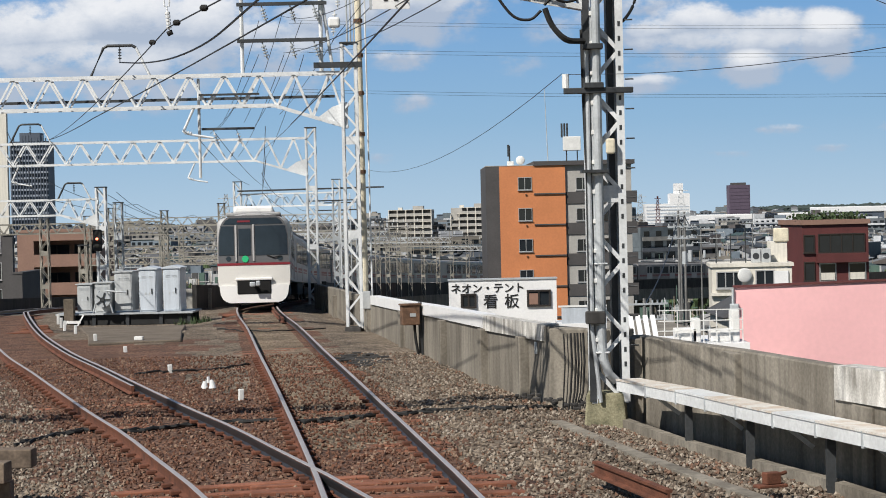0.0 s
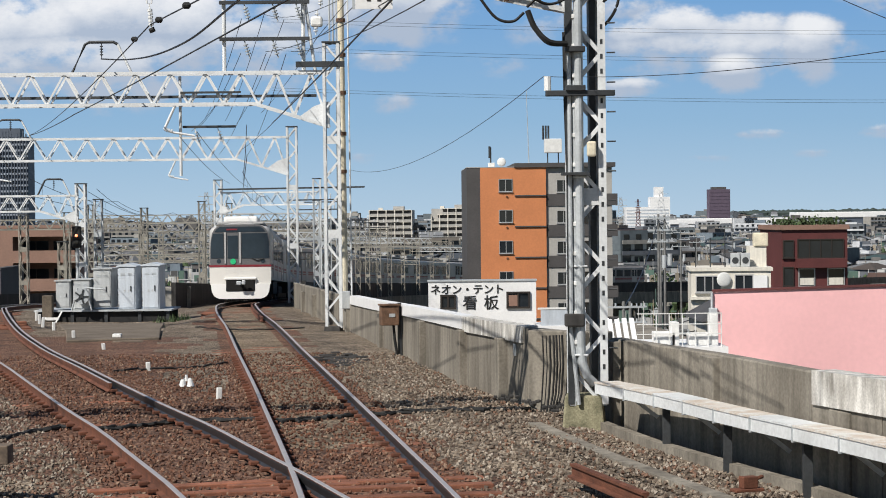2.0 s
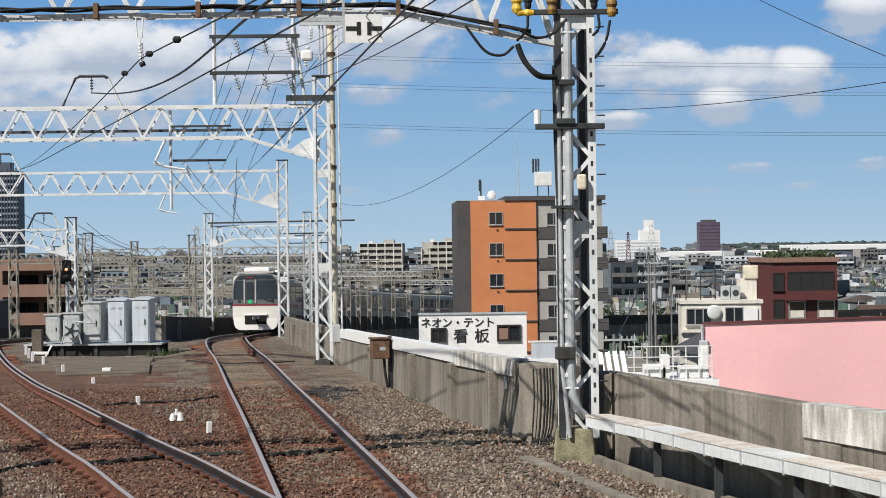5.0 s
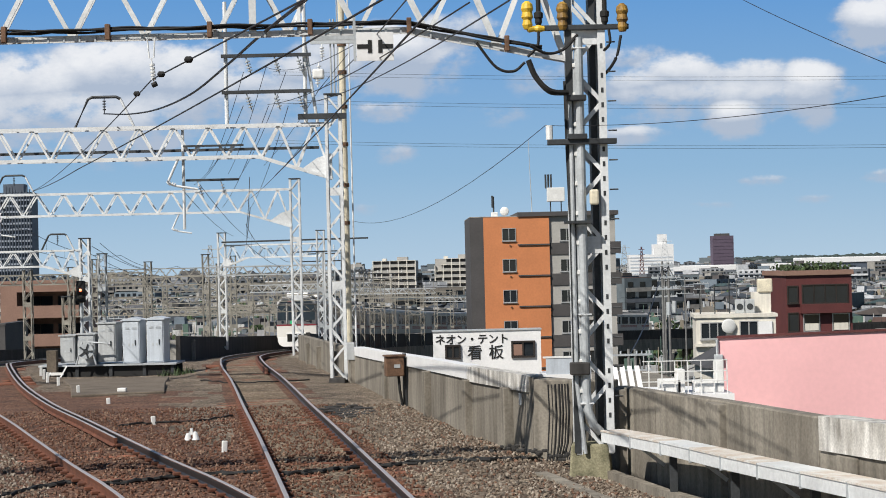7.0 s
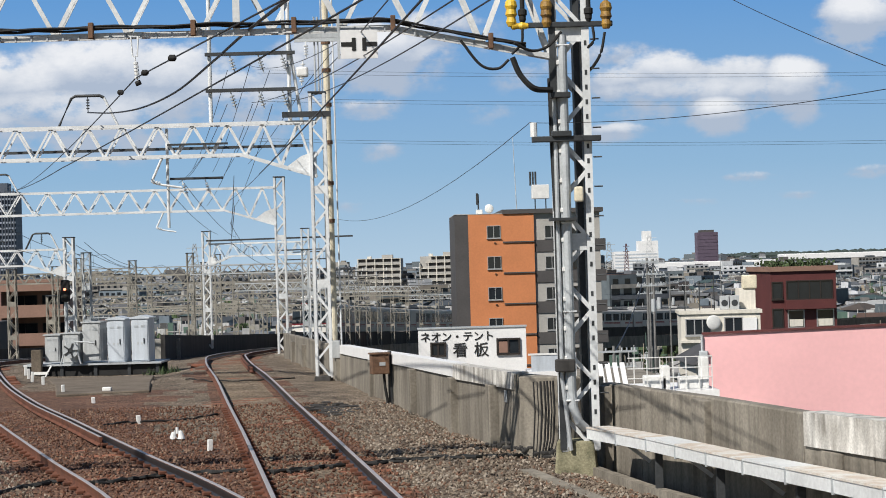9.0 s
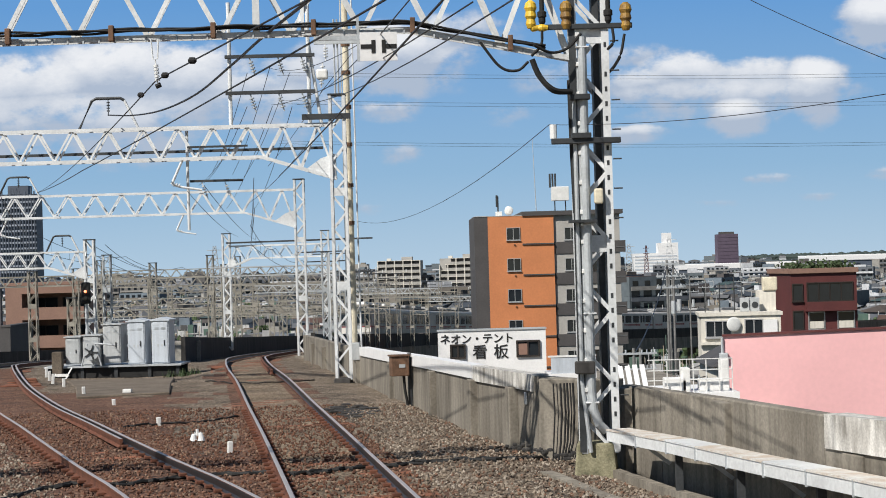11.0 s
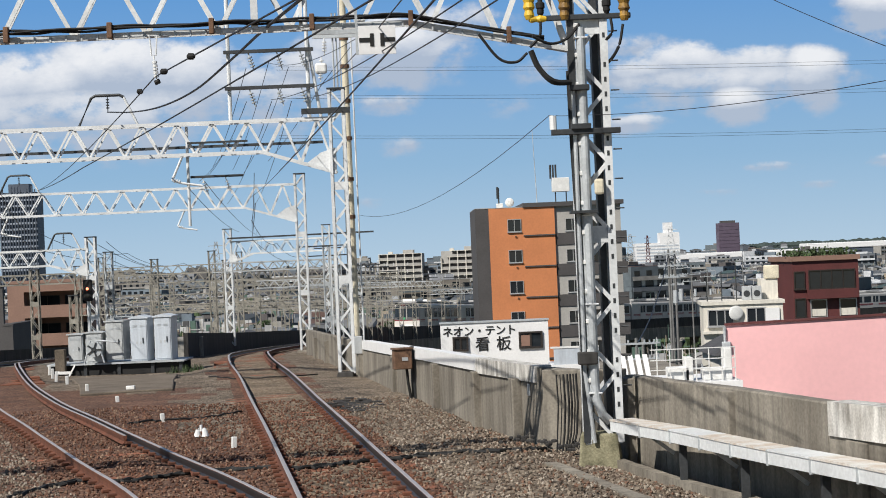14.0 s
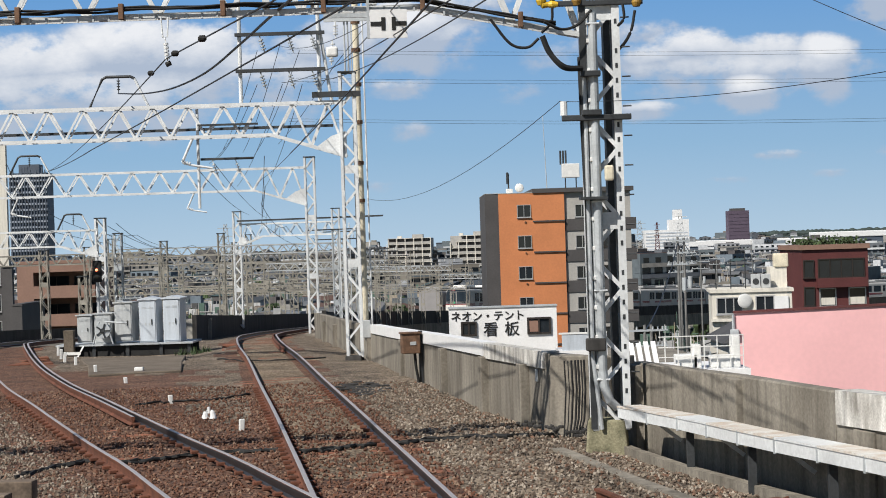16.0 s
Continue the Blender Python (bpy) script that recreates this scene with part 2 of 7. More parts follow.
def box(bm, x0, y0, z0, x1, y1, z1, bevel=0.0):
    vs = bmesh.ops.create_cube(bm, size=1.0)["verts"]
    for v in vs:
        v.co = Vector((x0 + (v.co.x + 0.5) * (x1 - x0), y0 + (v.co.y + 0.5) * (y1 - y0), z0 + (v.co.z + 0.5) * (z1 - z0)))
    if bevel:
        es = list({e for v in vs for e in v.link_edges})
        bmesh.ops.bevel(bm, geom=es, offset=bevel, segments=2, affect="EDGES", profile=0.5)
    return bm


def boxed(*a, bevel=0.0):
    return box(bmesh.new(), *a, bevel=bevel)


def tube(bm, pts, r, sides=6, taper=None):
    """A round rod along points."""
    pts = [Vector(p) for p in pts]
    rings = []
    for i, p in enumerate(pts):
        d = (pts[min(i + 1, len(pts) - 1)] - pts[max(i - 1, 0)]).normalized()
        a = d.cross(Vector((0, 0, 1)) if abs(d.z) < 0.9 else Vector((1, 0, 0))).normalized()
        b = d.cross(a)
        rr = r if taper is None else r + (taper - r) * i / (len(pts) - 1)
        rings.append([bm.verts.new(p + rr * (math.cos(k * 2 * math.pi / sides) * a + math.sin(k * 2 * math.pi / sides) * b)) for k in range(sides)])
    for q, w in zip(rings, rings[1:]):
        for k in range(sides):
            bm.faces.new((q[k], q[(k + 1) % sides], w[(k + 1) % sides], w[k]))
    bm.faces.new(rings[0][::-1])
    bm.faces.new(rings[-1])
    return bm


def sweep(bm, pts, section, closed=True):
    """A section of (offset to the right, height) carried along points on plan."""
    rings = []
    for i, p in enumerate(pts):
        a, b = pts[max(i - 1, 0)], pts[min(i + 1, len(pts) - 1)]
        d = Vector((b[0] - a[0], b[1] - a[1], 0)).normalized()
        right = Vector((d.y, -d.x, 0))
        rings.append([bm.verts.new(Vector(p) + right * o + Vector((0, 0, h))) for o, h in section])
    n = len(section)
    for q, w in zip(rings, rings[1:]):
        for k in range(n if closed else n - 1):
            bm.faces.new((q[k], w[k], w[(k + 1) % n], q[(k + 1) % n]))
    if closed:
        bm.faces.new(rings[0])
        bm.faces.new(rings[-1][::-1])
    bmesh.ops.recalc_face_normals(bm, faces=bm.faces)
    return bm


UNIT = {}


def unit_bar(kind, material):
    """A bar of length 1 along z: an angle iron or a flat box, shared by all bars of its material."""
    key = (kind, material.name)
    if key not in UNIT:
        bm = bmesh.new()
        if kind == "angle":
            t = 0.2
            prof = [(-0.5, -0.5), (0.5, -0.5), (0.5, -0.5 + t), (-0.5 + t, -0.5 + t), (-0.5 + t, 0.5), (-0.5, 0.5)]
        elif kind == "round":
            prof = [(0.5 * math.cos(k * math.pi / 4), 0.5 * math.sin(k * math.pi / 4)) for k in range(8)]
        else:
            prof = [(-0.5, -0.5), (0.5, -0.5), (0.5, 0.5), (-0.5, 0.5)]
        lo = [bm.verts.new((x, y, 0)) for x, y in prof]
        hi = [bm.verts.new((x, y, 1)) for x, y in prof]
        n = len(prof)
        for k in range(n):
            bm.faces.new((lo[k], lo[(k + 1) % n], hi[(k + 1) % n], hi[k]))
        bm.faces.new(lo[::-1])
        bm.faces.new(hi)
        UNIT[key] = mesh_of(bm, kind + " bar", material)
    return UNIT[key]


def bar(name, p0, p1, w, h, material, parent, kind="angle", flip=0):
    """A straight bar between two points of its parent's space, w wide and h deep."""
    p0, p1 = Vector(p0), Vector(p1)
    d = p1 - p0
    z = d.normalized()
    ref = Vector((0, 1, 0)) if abs(z.y) < 0.9 else Vector((1, 0, 0))
    x = ref.cross(z).normalized()
    y = z.cross(x)
    m = Matrix((x, y, z)).transposed().to_4x4()
    ob = new(name, unit_bar(kind, material))
    ob.parent = parent
    ob.matrix_basis = Matrix.Translation(p0) @ m @ pose(0, 0, 0, 0, 0, flip) @ Matrix.Diagonal((w, h, d.length, 1))
    return ob


def bars_mesh(segs, w, h, name, material, parent, kind="stuff"):
    """Many thin bars in one mesh."""
    bm = bmesh.new()
    for p0, p1 in segs:
        p0, p1 = Vector(p0), Vector(p1)
        z = (p1 - p0).normalized()
        ref = Vector((0, 1, 0)) if abs(z.y) < 0.9 else Vector((1, 0, 0))
        x = ref.cross(z).normalized() * w / 2
        y = z.cross(x).normalized() * h / 2
        lo = [bm.verts.new(p0 + a * x + b * y) for a, b in ((-1, -1), (1, -1), (1, 1), (-1, 1))]
        hi = [bm.verts.new(p1 + a * x + b * y) for a, b in ((-1, -1), (1, -1), (1, 1), (-1, 1))]
        for k in range(4):
            bm.faces.new((lo[k], lo[(k + 1) % 4], hi[(k + 1) % 4], hi[k]))
        bm.faces.new(lo[::-1])
        bm.faces.new(hi)
    return part(name, bm, material, parent, kind=kind)


# ---- the line: plan and profile ----
PROFILE = [(-30, 0.45), (0, 0), (60, -0.97), (80, -1.45), (96, -2.0), (115, -2.65), (130, -3.25), (165, -4.7), (200, -6.2), (230, -7.6), (255, -8.7), (280, -9.6), (330, -10.6)]


def rail_z(y):
    return float(np.interp(y, [a for a, b in PROFILE], [b for a, b in PROFILE]))


# the rail tops where the tracks are near, and the line of the parapet's foot
TRACK_PROFILE = [(-30, 0.3), (0, -0.12), (20, -0.5), (27, -0.60), (33, -0.67), (40, -0.73), (46, -0.77), (52, -0.82), (60, -0.90), (66, -1.0), (75, -1.34), (80, -1.54), (96, -2.2), (115, -2.95), (130, -3.5), (165, -4.9), (200, -6.3), (230, -7.6)] + PROFILE[10:]
WALL_PROFILE = [(13, -0.21), (28.5, -0.46), (32.94, -0.54), (39.95, -0.7), (46.76, -0.86), (57.28, -1.09), (69.38, -1.31), (77.7, -1.51)]


def track_z(y):
    return float(np.interp(y, [a for a, b in TRACK_PROFILE], [b for a, b in TRACK_PROFILE]))


def wall_z(y):
    return float(np.interp(y, [a for a, b in WALL_PROFILE], [b for a, b in WALL_PROFILE]))


def smooth_path(pts, step=1.5):
    """A smooth curve through plan points, in even steps."""
    P = [Vector((x, y)) for x, y in pts]
    P = [2 * P[0] - P[1]] + P + [2 * P[-1] - P[-2]]
    fine = []
    for a, b, c, d in zip(P, P[1:], P[2:], P[3:]):
        for k in range(20):
            u = k / 20
            fine.append(0.5 * (2 * b + (c - a) * u + (2 * a - 5 * b + 4 * c - d) * u * u + (3 * b - a - 3 * c + d) * u ** 3))
    fine.append(P[-2])
    s = np.concatenate([[0], np.cumsum([(q - p).length for p, q in zip(fine, fine[1:])])])
    ss = np.arange(0, s[-1], step)
    xs = np.interp(ss, s, [p.x for p in fine])
    ys = np.interp(ss, s, [p.y for p in fine])
    return ss, xs, ys


MAIN = smooth_path([(2.3, -8), (0.35, 10), (-0.58, 18), (-0.96, 21), (-1.69, 26.5), (-2.50, 32.5), (-3.55, 40), (-5.0, 50.5), (-6.16, 58.3), (-6.9, 64), (-7.55, 70), (-8.0, 75.5), (-9.0, 93), (-9.2, 119), (-6.2, 163), (0.6, 200), (15, 232), (31.7, 256), (53, 278), (85, 300), (125, 318), (175, 330)])
LEFT = smooth_path([(1.2, 4), (0.35, 10), (-1.85, 18), (-2.75, 20.9), (-3.68, 23.85), (-4.75, 26.9), (-6.02, 30.65), (-7.66, 35.5), (-9.9, 42), (-12.63, 51), (-16.2, 64.45), (-17.6, 71), (-18.5, 80), (-19.3, 96), (-18.6, 125), (-14, 165), (-5, 204), (11, 238), (28, 262), (50, 284), (82, 306), (123, 324), (174, 336)])


def along(path, s):
    ss, xs, ys = path
    return float(np.interp(s, ss, xs)), float(np.interp(s, ss, ys))


def arc_at_y(path, y):
    ss, xs, ys = path
    return float(np.interp(y, ys, ss))


def offset_points(path, off, y0, y1, dz=0.0, step=2):
    ss, xs, ys = path
    out = []
    for i in range(0, len(ss), step):
        if y0 <= ys[i] <= y1:
            a, b = max(i - 1, 0), min(i + 1, len(ss) - 1)
            d = Vector((xs[b] - xs[a], ys[b] - ys[a])).normalized()
            out.append((xs[i] + d.y * off, ys[i] - d.x * off, track_z(ys[i]) + dz))
    return out


# ---- ground, viaduct deck, ballast ----
bm = bmesh.new()
bm.faces.new([bm.verts.new(p) for p in ((-3000, -60, -19), (3000, -60, -19), (3000, 4900, -19), (-3000, 4900, -19))])
ground = tagged(part("ground", bm, M["soil"]), "dusty grey city ground among low houses", "ground", kind="structure")

WALL_NEAR = [(2.35, 26.8), (1.66, 28.5), (0.75, 32.94), (-0.33, 39.95), (-1.46, 46.76), (-3.05, 57.28), (-4.77, 69.38), (-5.83, 77.7)]
KERB = [(4.85, 13.2), (4.13, 17.14), (3.90, 18.34), (3.58, 19.48), (3.24, 20.88), (2.89, 22.28), (2.57, 24.16), (2.40, 25.2), (2.2, 27.0)]


def right_edge(y):
    pts = KERB[:-1] + WALL_NEAR
    if y < 77.7:
        return float(np.interp(y, [p[1] for p in pts], [p[0] for p in pts]))
    s = arc_at_y(MAIN, y)
    return along(MAIN, s)[0] + 2.75


def ground_z(x, y):
    """The ballast's surface: level with the sleepers, rising or falling to the parapet's foot, hollow by the cabinets."""
    m = along(MAIN, arc_at_y(MAIN, y))[0] + 1.3
    u = min(1.0, max(0.0, (x - m) / max(0.3, right_edge(y) - m)))
    u = u * u * (3 - 2 * u)
    z = track_z(y) * (1 - u) + (rail_z(y) if y < 30 else wall_z(y)) * u - 0.22
    low = 0.15 * max(0.0, 1 - (right_edge(y) - x) / 1.3) * min(1.0, max(-0.6, (44 - y) / 12)) if y < 75 else 0.0
    hollow = 0.2 * max(0.0, 1 - abs(x + 10.9) / 3.0) ** 0.3 * max(0.0, 1 - abs(y - 61) / 7) ** 0.3 if abs(x + 10.9) < 3 and abs(y - 61) < 7 else 0.0
    return z - low - hollow


def deck(name, material, cells, dz, label):
    """Gravel sheet over cells (x, y) -> kept or not, with a lumpy surface."""
    bm = bmesh.new()
    cache = {}

    def v(x, y):
        k = (round(x, 3), round(y, 3))
        if k not in cache:
            h = 0.035 * noise.noise(Vector((x * 0.9, y * 0.9, 0))) + 0.02 * noise.noise(Vector((x * 4, y * 4, 3)))
            cache[k] = bm.verts.new((x, y, ground_z(x, y) + dz + h))
        return cache[k]

    for quad in cells:
        bm.faces.new([v(*c) for c in quad])
    return tagged(part(name, bm, material), label, "ballast", kind="structure")


def track_x(path, y):
    return along(path, arc_at_y(path, y))[0]


grey, rust, tan = [], [], []
ys_deck = [2 + 0.5 * k for k in range(76)] + [40 + k for k in range(1, 71)]
for y0, y1 in zip(ys_deck, ys_deck[1:]):
    e0, e1 = right_edge(y0), right_edge(y1)
    m0, m1 = track_x(MAIN, y0), track_x(MAIN, y1)
    l0, l1 = track_x(LEFT, y0), track_x(LEFT, y1)
    n = 60
    for k in range(n):
        lo0, lo1 = (-26 if y0 < 75 else m0 - 3.0), (-26 if y1 < 75 else m1 - 3.0)
        q = [(lo0 + (e0 - lo0) * k / n, y0), (lo0 + (e0 - lo0) * (k + 1) / n, y0), (lo1 + (e1 - lo1) * (k + 1) / n, y1), (lo1 + (e1 - lo1) * k / n, y1)]
        cx, cy = (q[0][0] + q[2][0]) / 2, (y0 + y1) / 2
        wob = 0.5 * noise.noise(Vector((cx * 0.7, cy * 0.7, 9)))
        cm, cl = (m0 + m1) / 2, (l0 + l1) / 2
        if abs(cx - cm) < 0.66 + 0.2 * wob and cy > 23 + 6 * wob:
            tan.append(q)
        elif min(abs(cx - cm), abs(cx - cl)) < (1.2 if cy > 20 else 1.7) + wob or cl - 2.2 + wob < cx < cm - max(0.0, min(1.0, (cy - 26) / 8)) * (2.2 + 3 * wob) and cy < 50 + 12 * wob:
            rust.append(q)
        else:
            grey.append(q)
deck("ballast_tan", M["ballast_tan"], tan, 0.001, "dusty tan crushed stone ballast between the rails")
deck("ballast_bed", M["ballast"], grey, 0.0, "grey crushed stone ballast on the viaduct")
deck("ballast_rust", M["ballast_rust"], rust, 0.002, "rust-stained crushed stone ballast between the rails")

# far deck under both lines, with parapets whose shade is in their dark colour
for nm, path, y0, y1 in (("viaduct_deck", MAIN, 70, 335), ("viaduct_deck", LEFT, 66, 340)):
    bm = sweep(bmesh.new(), offset_points(path, 0, y0, y1, -0.3), [(-3.1, 0), (3.1, 0), (3.1, -1.6), (-3.1, -1.6)])
    tagged(part(nm, bm, M["concrete"]), "dark concrete railway viaduct deck on a curve", "viaduct", kind="structure")
bm = sweep(bmesh.new(), [(0, y, rail_z(y) - 0.5) for y in (-12, 10, 30, 50, 70, 76)], [(-27, 0), (-27, -1.4), (9.5, -1.4), (9.5, -0.6), (-27, -0.55)])
tagged(part("viaduct_slab", bm, M["concrete"]), "broad concrete slab that carries the ballast", "viaduct", kind="structure")
for s_pier in range(90, 330, 18):
    x, y = along(MAIN, s_pier)
    bm = boxed(x - 2.2, y - 0.8, -19, x + 2.2, y + 0.8, rail_z(y) - 1.8)
    tagged(part("viaduct_pier", bm, M["concrete"]), "concrete pier under the viaduct", "pier", "viaduct piers", "structure")
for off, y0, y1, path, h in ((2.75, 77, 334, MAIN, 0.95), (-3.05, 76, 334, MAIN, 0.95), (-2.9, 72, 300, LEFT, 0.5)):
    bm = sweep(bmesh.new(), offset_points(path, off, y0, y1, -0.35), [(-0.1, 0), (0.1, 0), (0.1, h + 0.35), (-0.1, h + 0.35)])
    tagged(part("parapet", bm, M["wall_dark"]), "concrete parapet along the curved viaduct, coloured dark for its shade", "parapet", kind="structure")


# ---- tracks ----
def track(path, y0, y1, name, label):
    t = root(name, label, "railway track", kind="structure")
    for side in (-1, 1):
        pts = offset_points(path, side * 0.752, y0, y1, 0, 1)
        r = part("rail", sweep(bmesh.new(), pts, [(-0.065, -0.16), (0.065, -0.16), (0.065, -0.145), (0.012, -0.125), (0.012, -0.045), (0.034, -0.035), (0.034, -0.004), (-0.034, -0.004), (-0.034, -0.035), (-0.012, -0.045), (-0.012, -0.125), (-0.065, -0.145)]), M["rail_side"], t, "rusty steel rail")
        part("running_surface", sweep(bmesh.new(), pts, [(-0.033, -0.006), (0.033, -0.006), (0.024, 0.002), (-0.024, 0.002)]), M["rail_top"], r, "polished bright rail head")
        part("gauge_face", sweep(bmesh.new(), pts, [(-side * 0.05, -0.138), (-side * 0.022, -0.11), (-side * 0.040, -0.036), (-side * 0.040, -0.011), (-side * 0.03, -0.011), (-side * 0.03, -0.03), (-side * 0.006, -0.138)]), M["gauge_face"], r, "dark oily inner face")
    return t


track_main = track(MAIN, 4, 300, "track_main", "rusty railway track curving away over ballast")
track_left = track(LEFT, 13.5, 120, "track_branch", "rusty diverging railway track over ballast")
guard = part("guard_rail", sweep(bmesh.new(), offset_points(LEFT, 0.60, 30.8, 75, 0, 1), [(-0.06, -0.16), (0.06, -0.16), (0.012, -0.12), (0.034, -0.035), (0.034, -0.006), (-0.034, -0.006), (-0.034, -0.035), (-0.012, -0.12)]), M["rail_side"], track_left, "rusty inner guard rail")
part("running_surface", sweep(bmesh.new(), offset_points(LEFT, 0.60, 30.9, 74.9, 0, 1), [(-0.026, -0.01), (0.026, -0.01), (0.022, 0.0), (-0.022, 0.0)]), M["rail_top"], guard)
guard = part("guard_rail", sweep(bmesh.new(), offset_points(MAIN, 0.60, 55, 100, 0, 1), [(-0.06, -0.16), (0.06, -0.16), (0.012, -0.12), (0.034, -0.035), (0.034, -0.006), (-0.034, -0.006), (-0.034, -0.035), (-0.012, -0.12)]), M["rail_side"], track_main, "rusty inner guard rail")
bm = boxed(-1.3, -0.115, -0.33, 1.3, 0.115, -0.158, bevel=0.012)
sleeper_mesh = mesh_of(bm, "sleeper", M["sleeper"])
clip_bm = boxed(-0.06, -0.05, 0, 0.06, 0.05, 0.05, bevel=0.012)
clip_mesh = mesh_of(clip_bm, "rail_clip", M["rail_side"])
for path, tr, y0, y1 in ((MAIN, track_main, 8, 84), (LEFT, track_left, 19, 74)):
    s, s_end = arc_at_y(path, y0), arc_at_y(path, y1)
    while s < s_end:
        x, y = along(path, s)
        x2, y2 = along(path, s + 0.5)
        turn = math.degrees(math.atan2(y2 - y, x2 - x)) - 90
        ob = new("sleeper", sleeper_mesh)
        ob.parent = tr
        lift = rng.uniform(-0.03, -0.005) if y < 20 else rng.uniform(-0.115, -0.055)
        ob.matrix_basis = pose(x, y, track_z(y) + lift, 0, 0, turn + rng.uniform(-0.6, 0.6))
        if y < 20:
            ob.matrix_basis = ob.matrix_basis @ Matrix.Diagonal((1.12, 0.8, 1, 1))
        if y < 40:
            for o in (-0.85, -0.655, 0.655, 0.85):
                c = new("rail_clip", clip_mesh)
                c.parent = tr
                c.matrix_basis = pose(x, y, track_z(y) - 0.16, 0, 0, turn) @ Matrix.Translation((o, 0, 0))
        s += 0.62

# long turnout timbers and the frog near the junction
for k in range(7):
    y = 13.2 + 0.62 * k
    ob = new("turnout_timber", sleeper_mesh)
    ob.parent = track_main
    ob.matrix_basis = pose((track_x(MAIN, y) + track_x(LEFT, y)) / 2, y, track_z(y) - 0.02, 0, 0, 8) @ Matrix.Diagonal((1.25, 1, 1, 1))

# scattered stones near the camera
bm, bm_rust = bmesh.new(), bmesh.new()
for k in range(34000):
    y = 15 + 27 * rng.random() ** 1.5
    x = rng.uniform(-0.275 * y - 0.5, right_edge(y) - 0.05)
    m0, l0 = track_x(MAIN, y), track_x(LEFT, y)
    if min(abs(abs(x - m0) - 0.752), abs(abs(x - l0) - 0.752)) < 0.10:
        continue
    near = min(abs(x - m0), abs(x - l0)) < 1.3 or l0 < x < m0
    if near and rng.random() < (0.45 if y < 20 and abs(x - m0) < 1.6 else 0.25):
        continue
    into = bm_rust if near else bm
    r = rng.uniform(0.016, 0.037)
    c = Vector((x, y, ground_z(x, y) + 0.015 + 0.03 * noise.noise(Vector((x * 0.9, y * 0.9, 0)))))
    q = Euler((rng.random() * 6, rng.random() * 6, rng.random() * 6)).to_matrix()
    sx = [rng.uniform(0.7, 1.3) for _ in range(3)]
    vs = [into.verts.new(c + q @ Vector(p) * r) for p in ((sx[0], 0, 0), (-sx[1], 0, 0), (0, sx[2], 0), (0, -1, 0), (0, 0, 0.9), (0, 0, -0.9))]
    for a, b in ((0, 2), (2, 1), (1, 3), (3, 0)):
        into.faces.new((vs[a], vs[b], vs[4]))
        into.faces.new((vs[b], vs[a], vs[5]))
rust_mat = island_mat("rusty ballast stones", [(0.15, 0.072, 0.045), (0.22, 0.115, 0.075), (0.11, 0.05, 0.03), (0.30, 0.20, 0.14), (0.18, 0.078, 0.045), (0.13, 0.07, 0.05)], 0.95)
tagged(part("ballast_stones", bm_rust, rust_mat), "loose rust-brown ballast stones between the rails", "ballast", kind="stuff")
stone_mat = island_mat("loose ballast stones", [(0.16, 0.118, 0.088), (0.25, 0.20, 0.15), (0.125, 0.088, 0.064), (0.33, 0.272, 0.21), (0.21, 0.12, 0.08), (0.28, 0.225, 0.175), (0.145, 0.11, 0.085), (0.42, 0.36, 0.295)], 0.95)
tagged(part("ballast_stones", bm, stone_mat), "loose brown and grey ballast stones", "ballast", kind="stuff")


# ---- parapet wall beside the main track ----
def wall_run(name, pts, base, top, thick, label, material=None, foot=rail_z):
    """A straight-sided wall along plan points; base and top are heights over the rails."""
    w = root(name, label, "parapet wall", kind="structure")
    for (x0, y0), (x1, y1) in zip(pts, pts[1:]):
        d = Vector((x1 - x0, y1 - y0, 0))
        n = Vector((d.y, -d.x, 0)).normalized() * thick
        bm = bmesh.new()
        g = d.normalized() * 0.012
        c = [Vector((x0, y0, 0)) + g, Vector((x1, y1, 0)) - g]
        vs = []
        for p, yy in ((c[0], y0), (c[1], y1)):
            for o in (Vector(), n):
                for z in (base, top):
                    vs.append(bm.verts.new(p + o + Vector((0, 0, foot(yy) + z))))
        for f in ((0, 1, 3, 2), (4, 6, 7, 5), (0, 4, 5, 1), (2, 3, 7, 6), (1, 5, 7, 3), (0, 2, 6, 4)):
            bm.faces.new([vs[k] for k in f])
        bmesh.ops.recalc_face_normals(bm, faces=bm.faces)
        bmesh.ops.bevel(bm, geom=[e for e in bm.edges if abs(e.verts[0].co.z - e.verts[1].co.z) < 0.6 and e.verts[0].co.z > foot(e.verts[0].co.y) + top - 0.1 and e.verts[1].co.z > foot(e.verts[1].co.y) + top - 0.1], offset=0.02, segments=1, affect="EDGES")
        part("wall_panel", bm, material or M["concrete"], w)
    return w


def pilasters(w, spots, depth, width, base, top, material=None, foot=rail_z):
    for x, y, dx, dy in spots:
        d = Vector((dx, dy, 0)).normalized()
        ang = math.degrees(math.atan2(d.y, d.x)) - 90
        bm = boxed(-depth, -width / 2, base, 0.03, width / 2, top, bevel=0.015)
        ob = part("pilaster", bm, material or M["concrete"], w)
        ob.matrix_basis = pose(x, y, foot(y), 0, 0, ang)


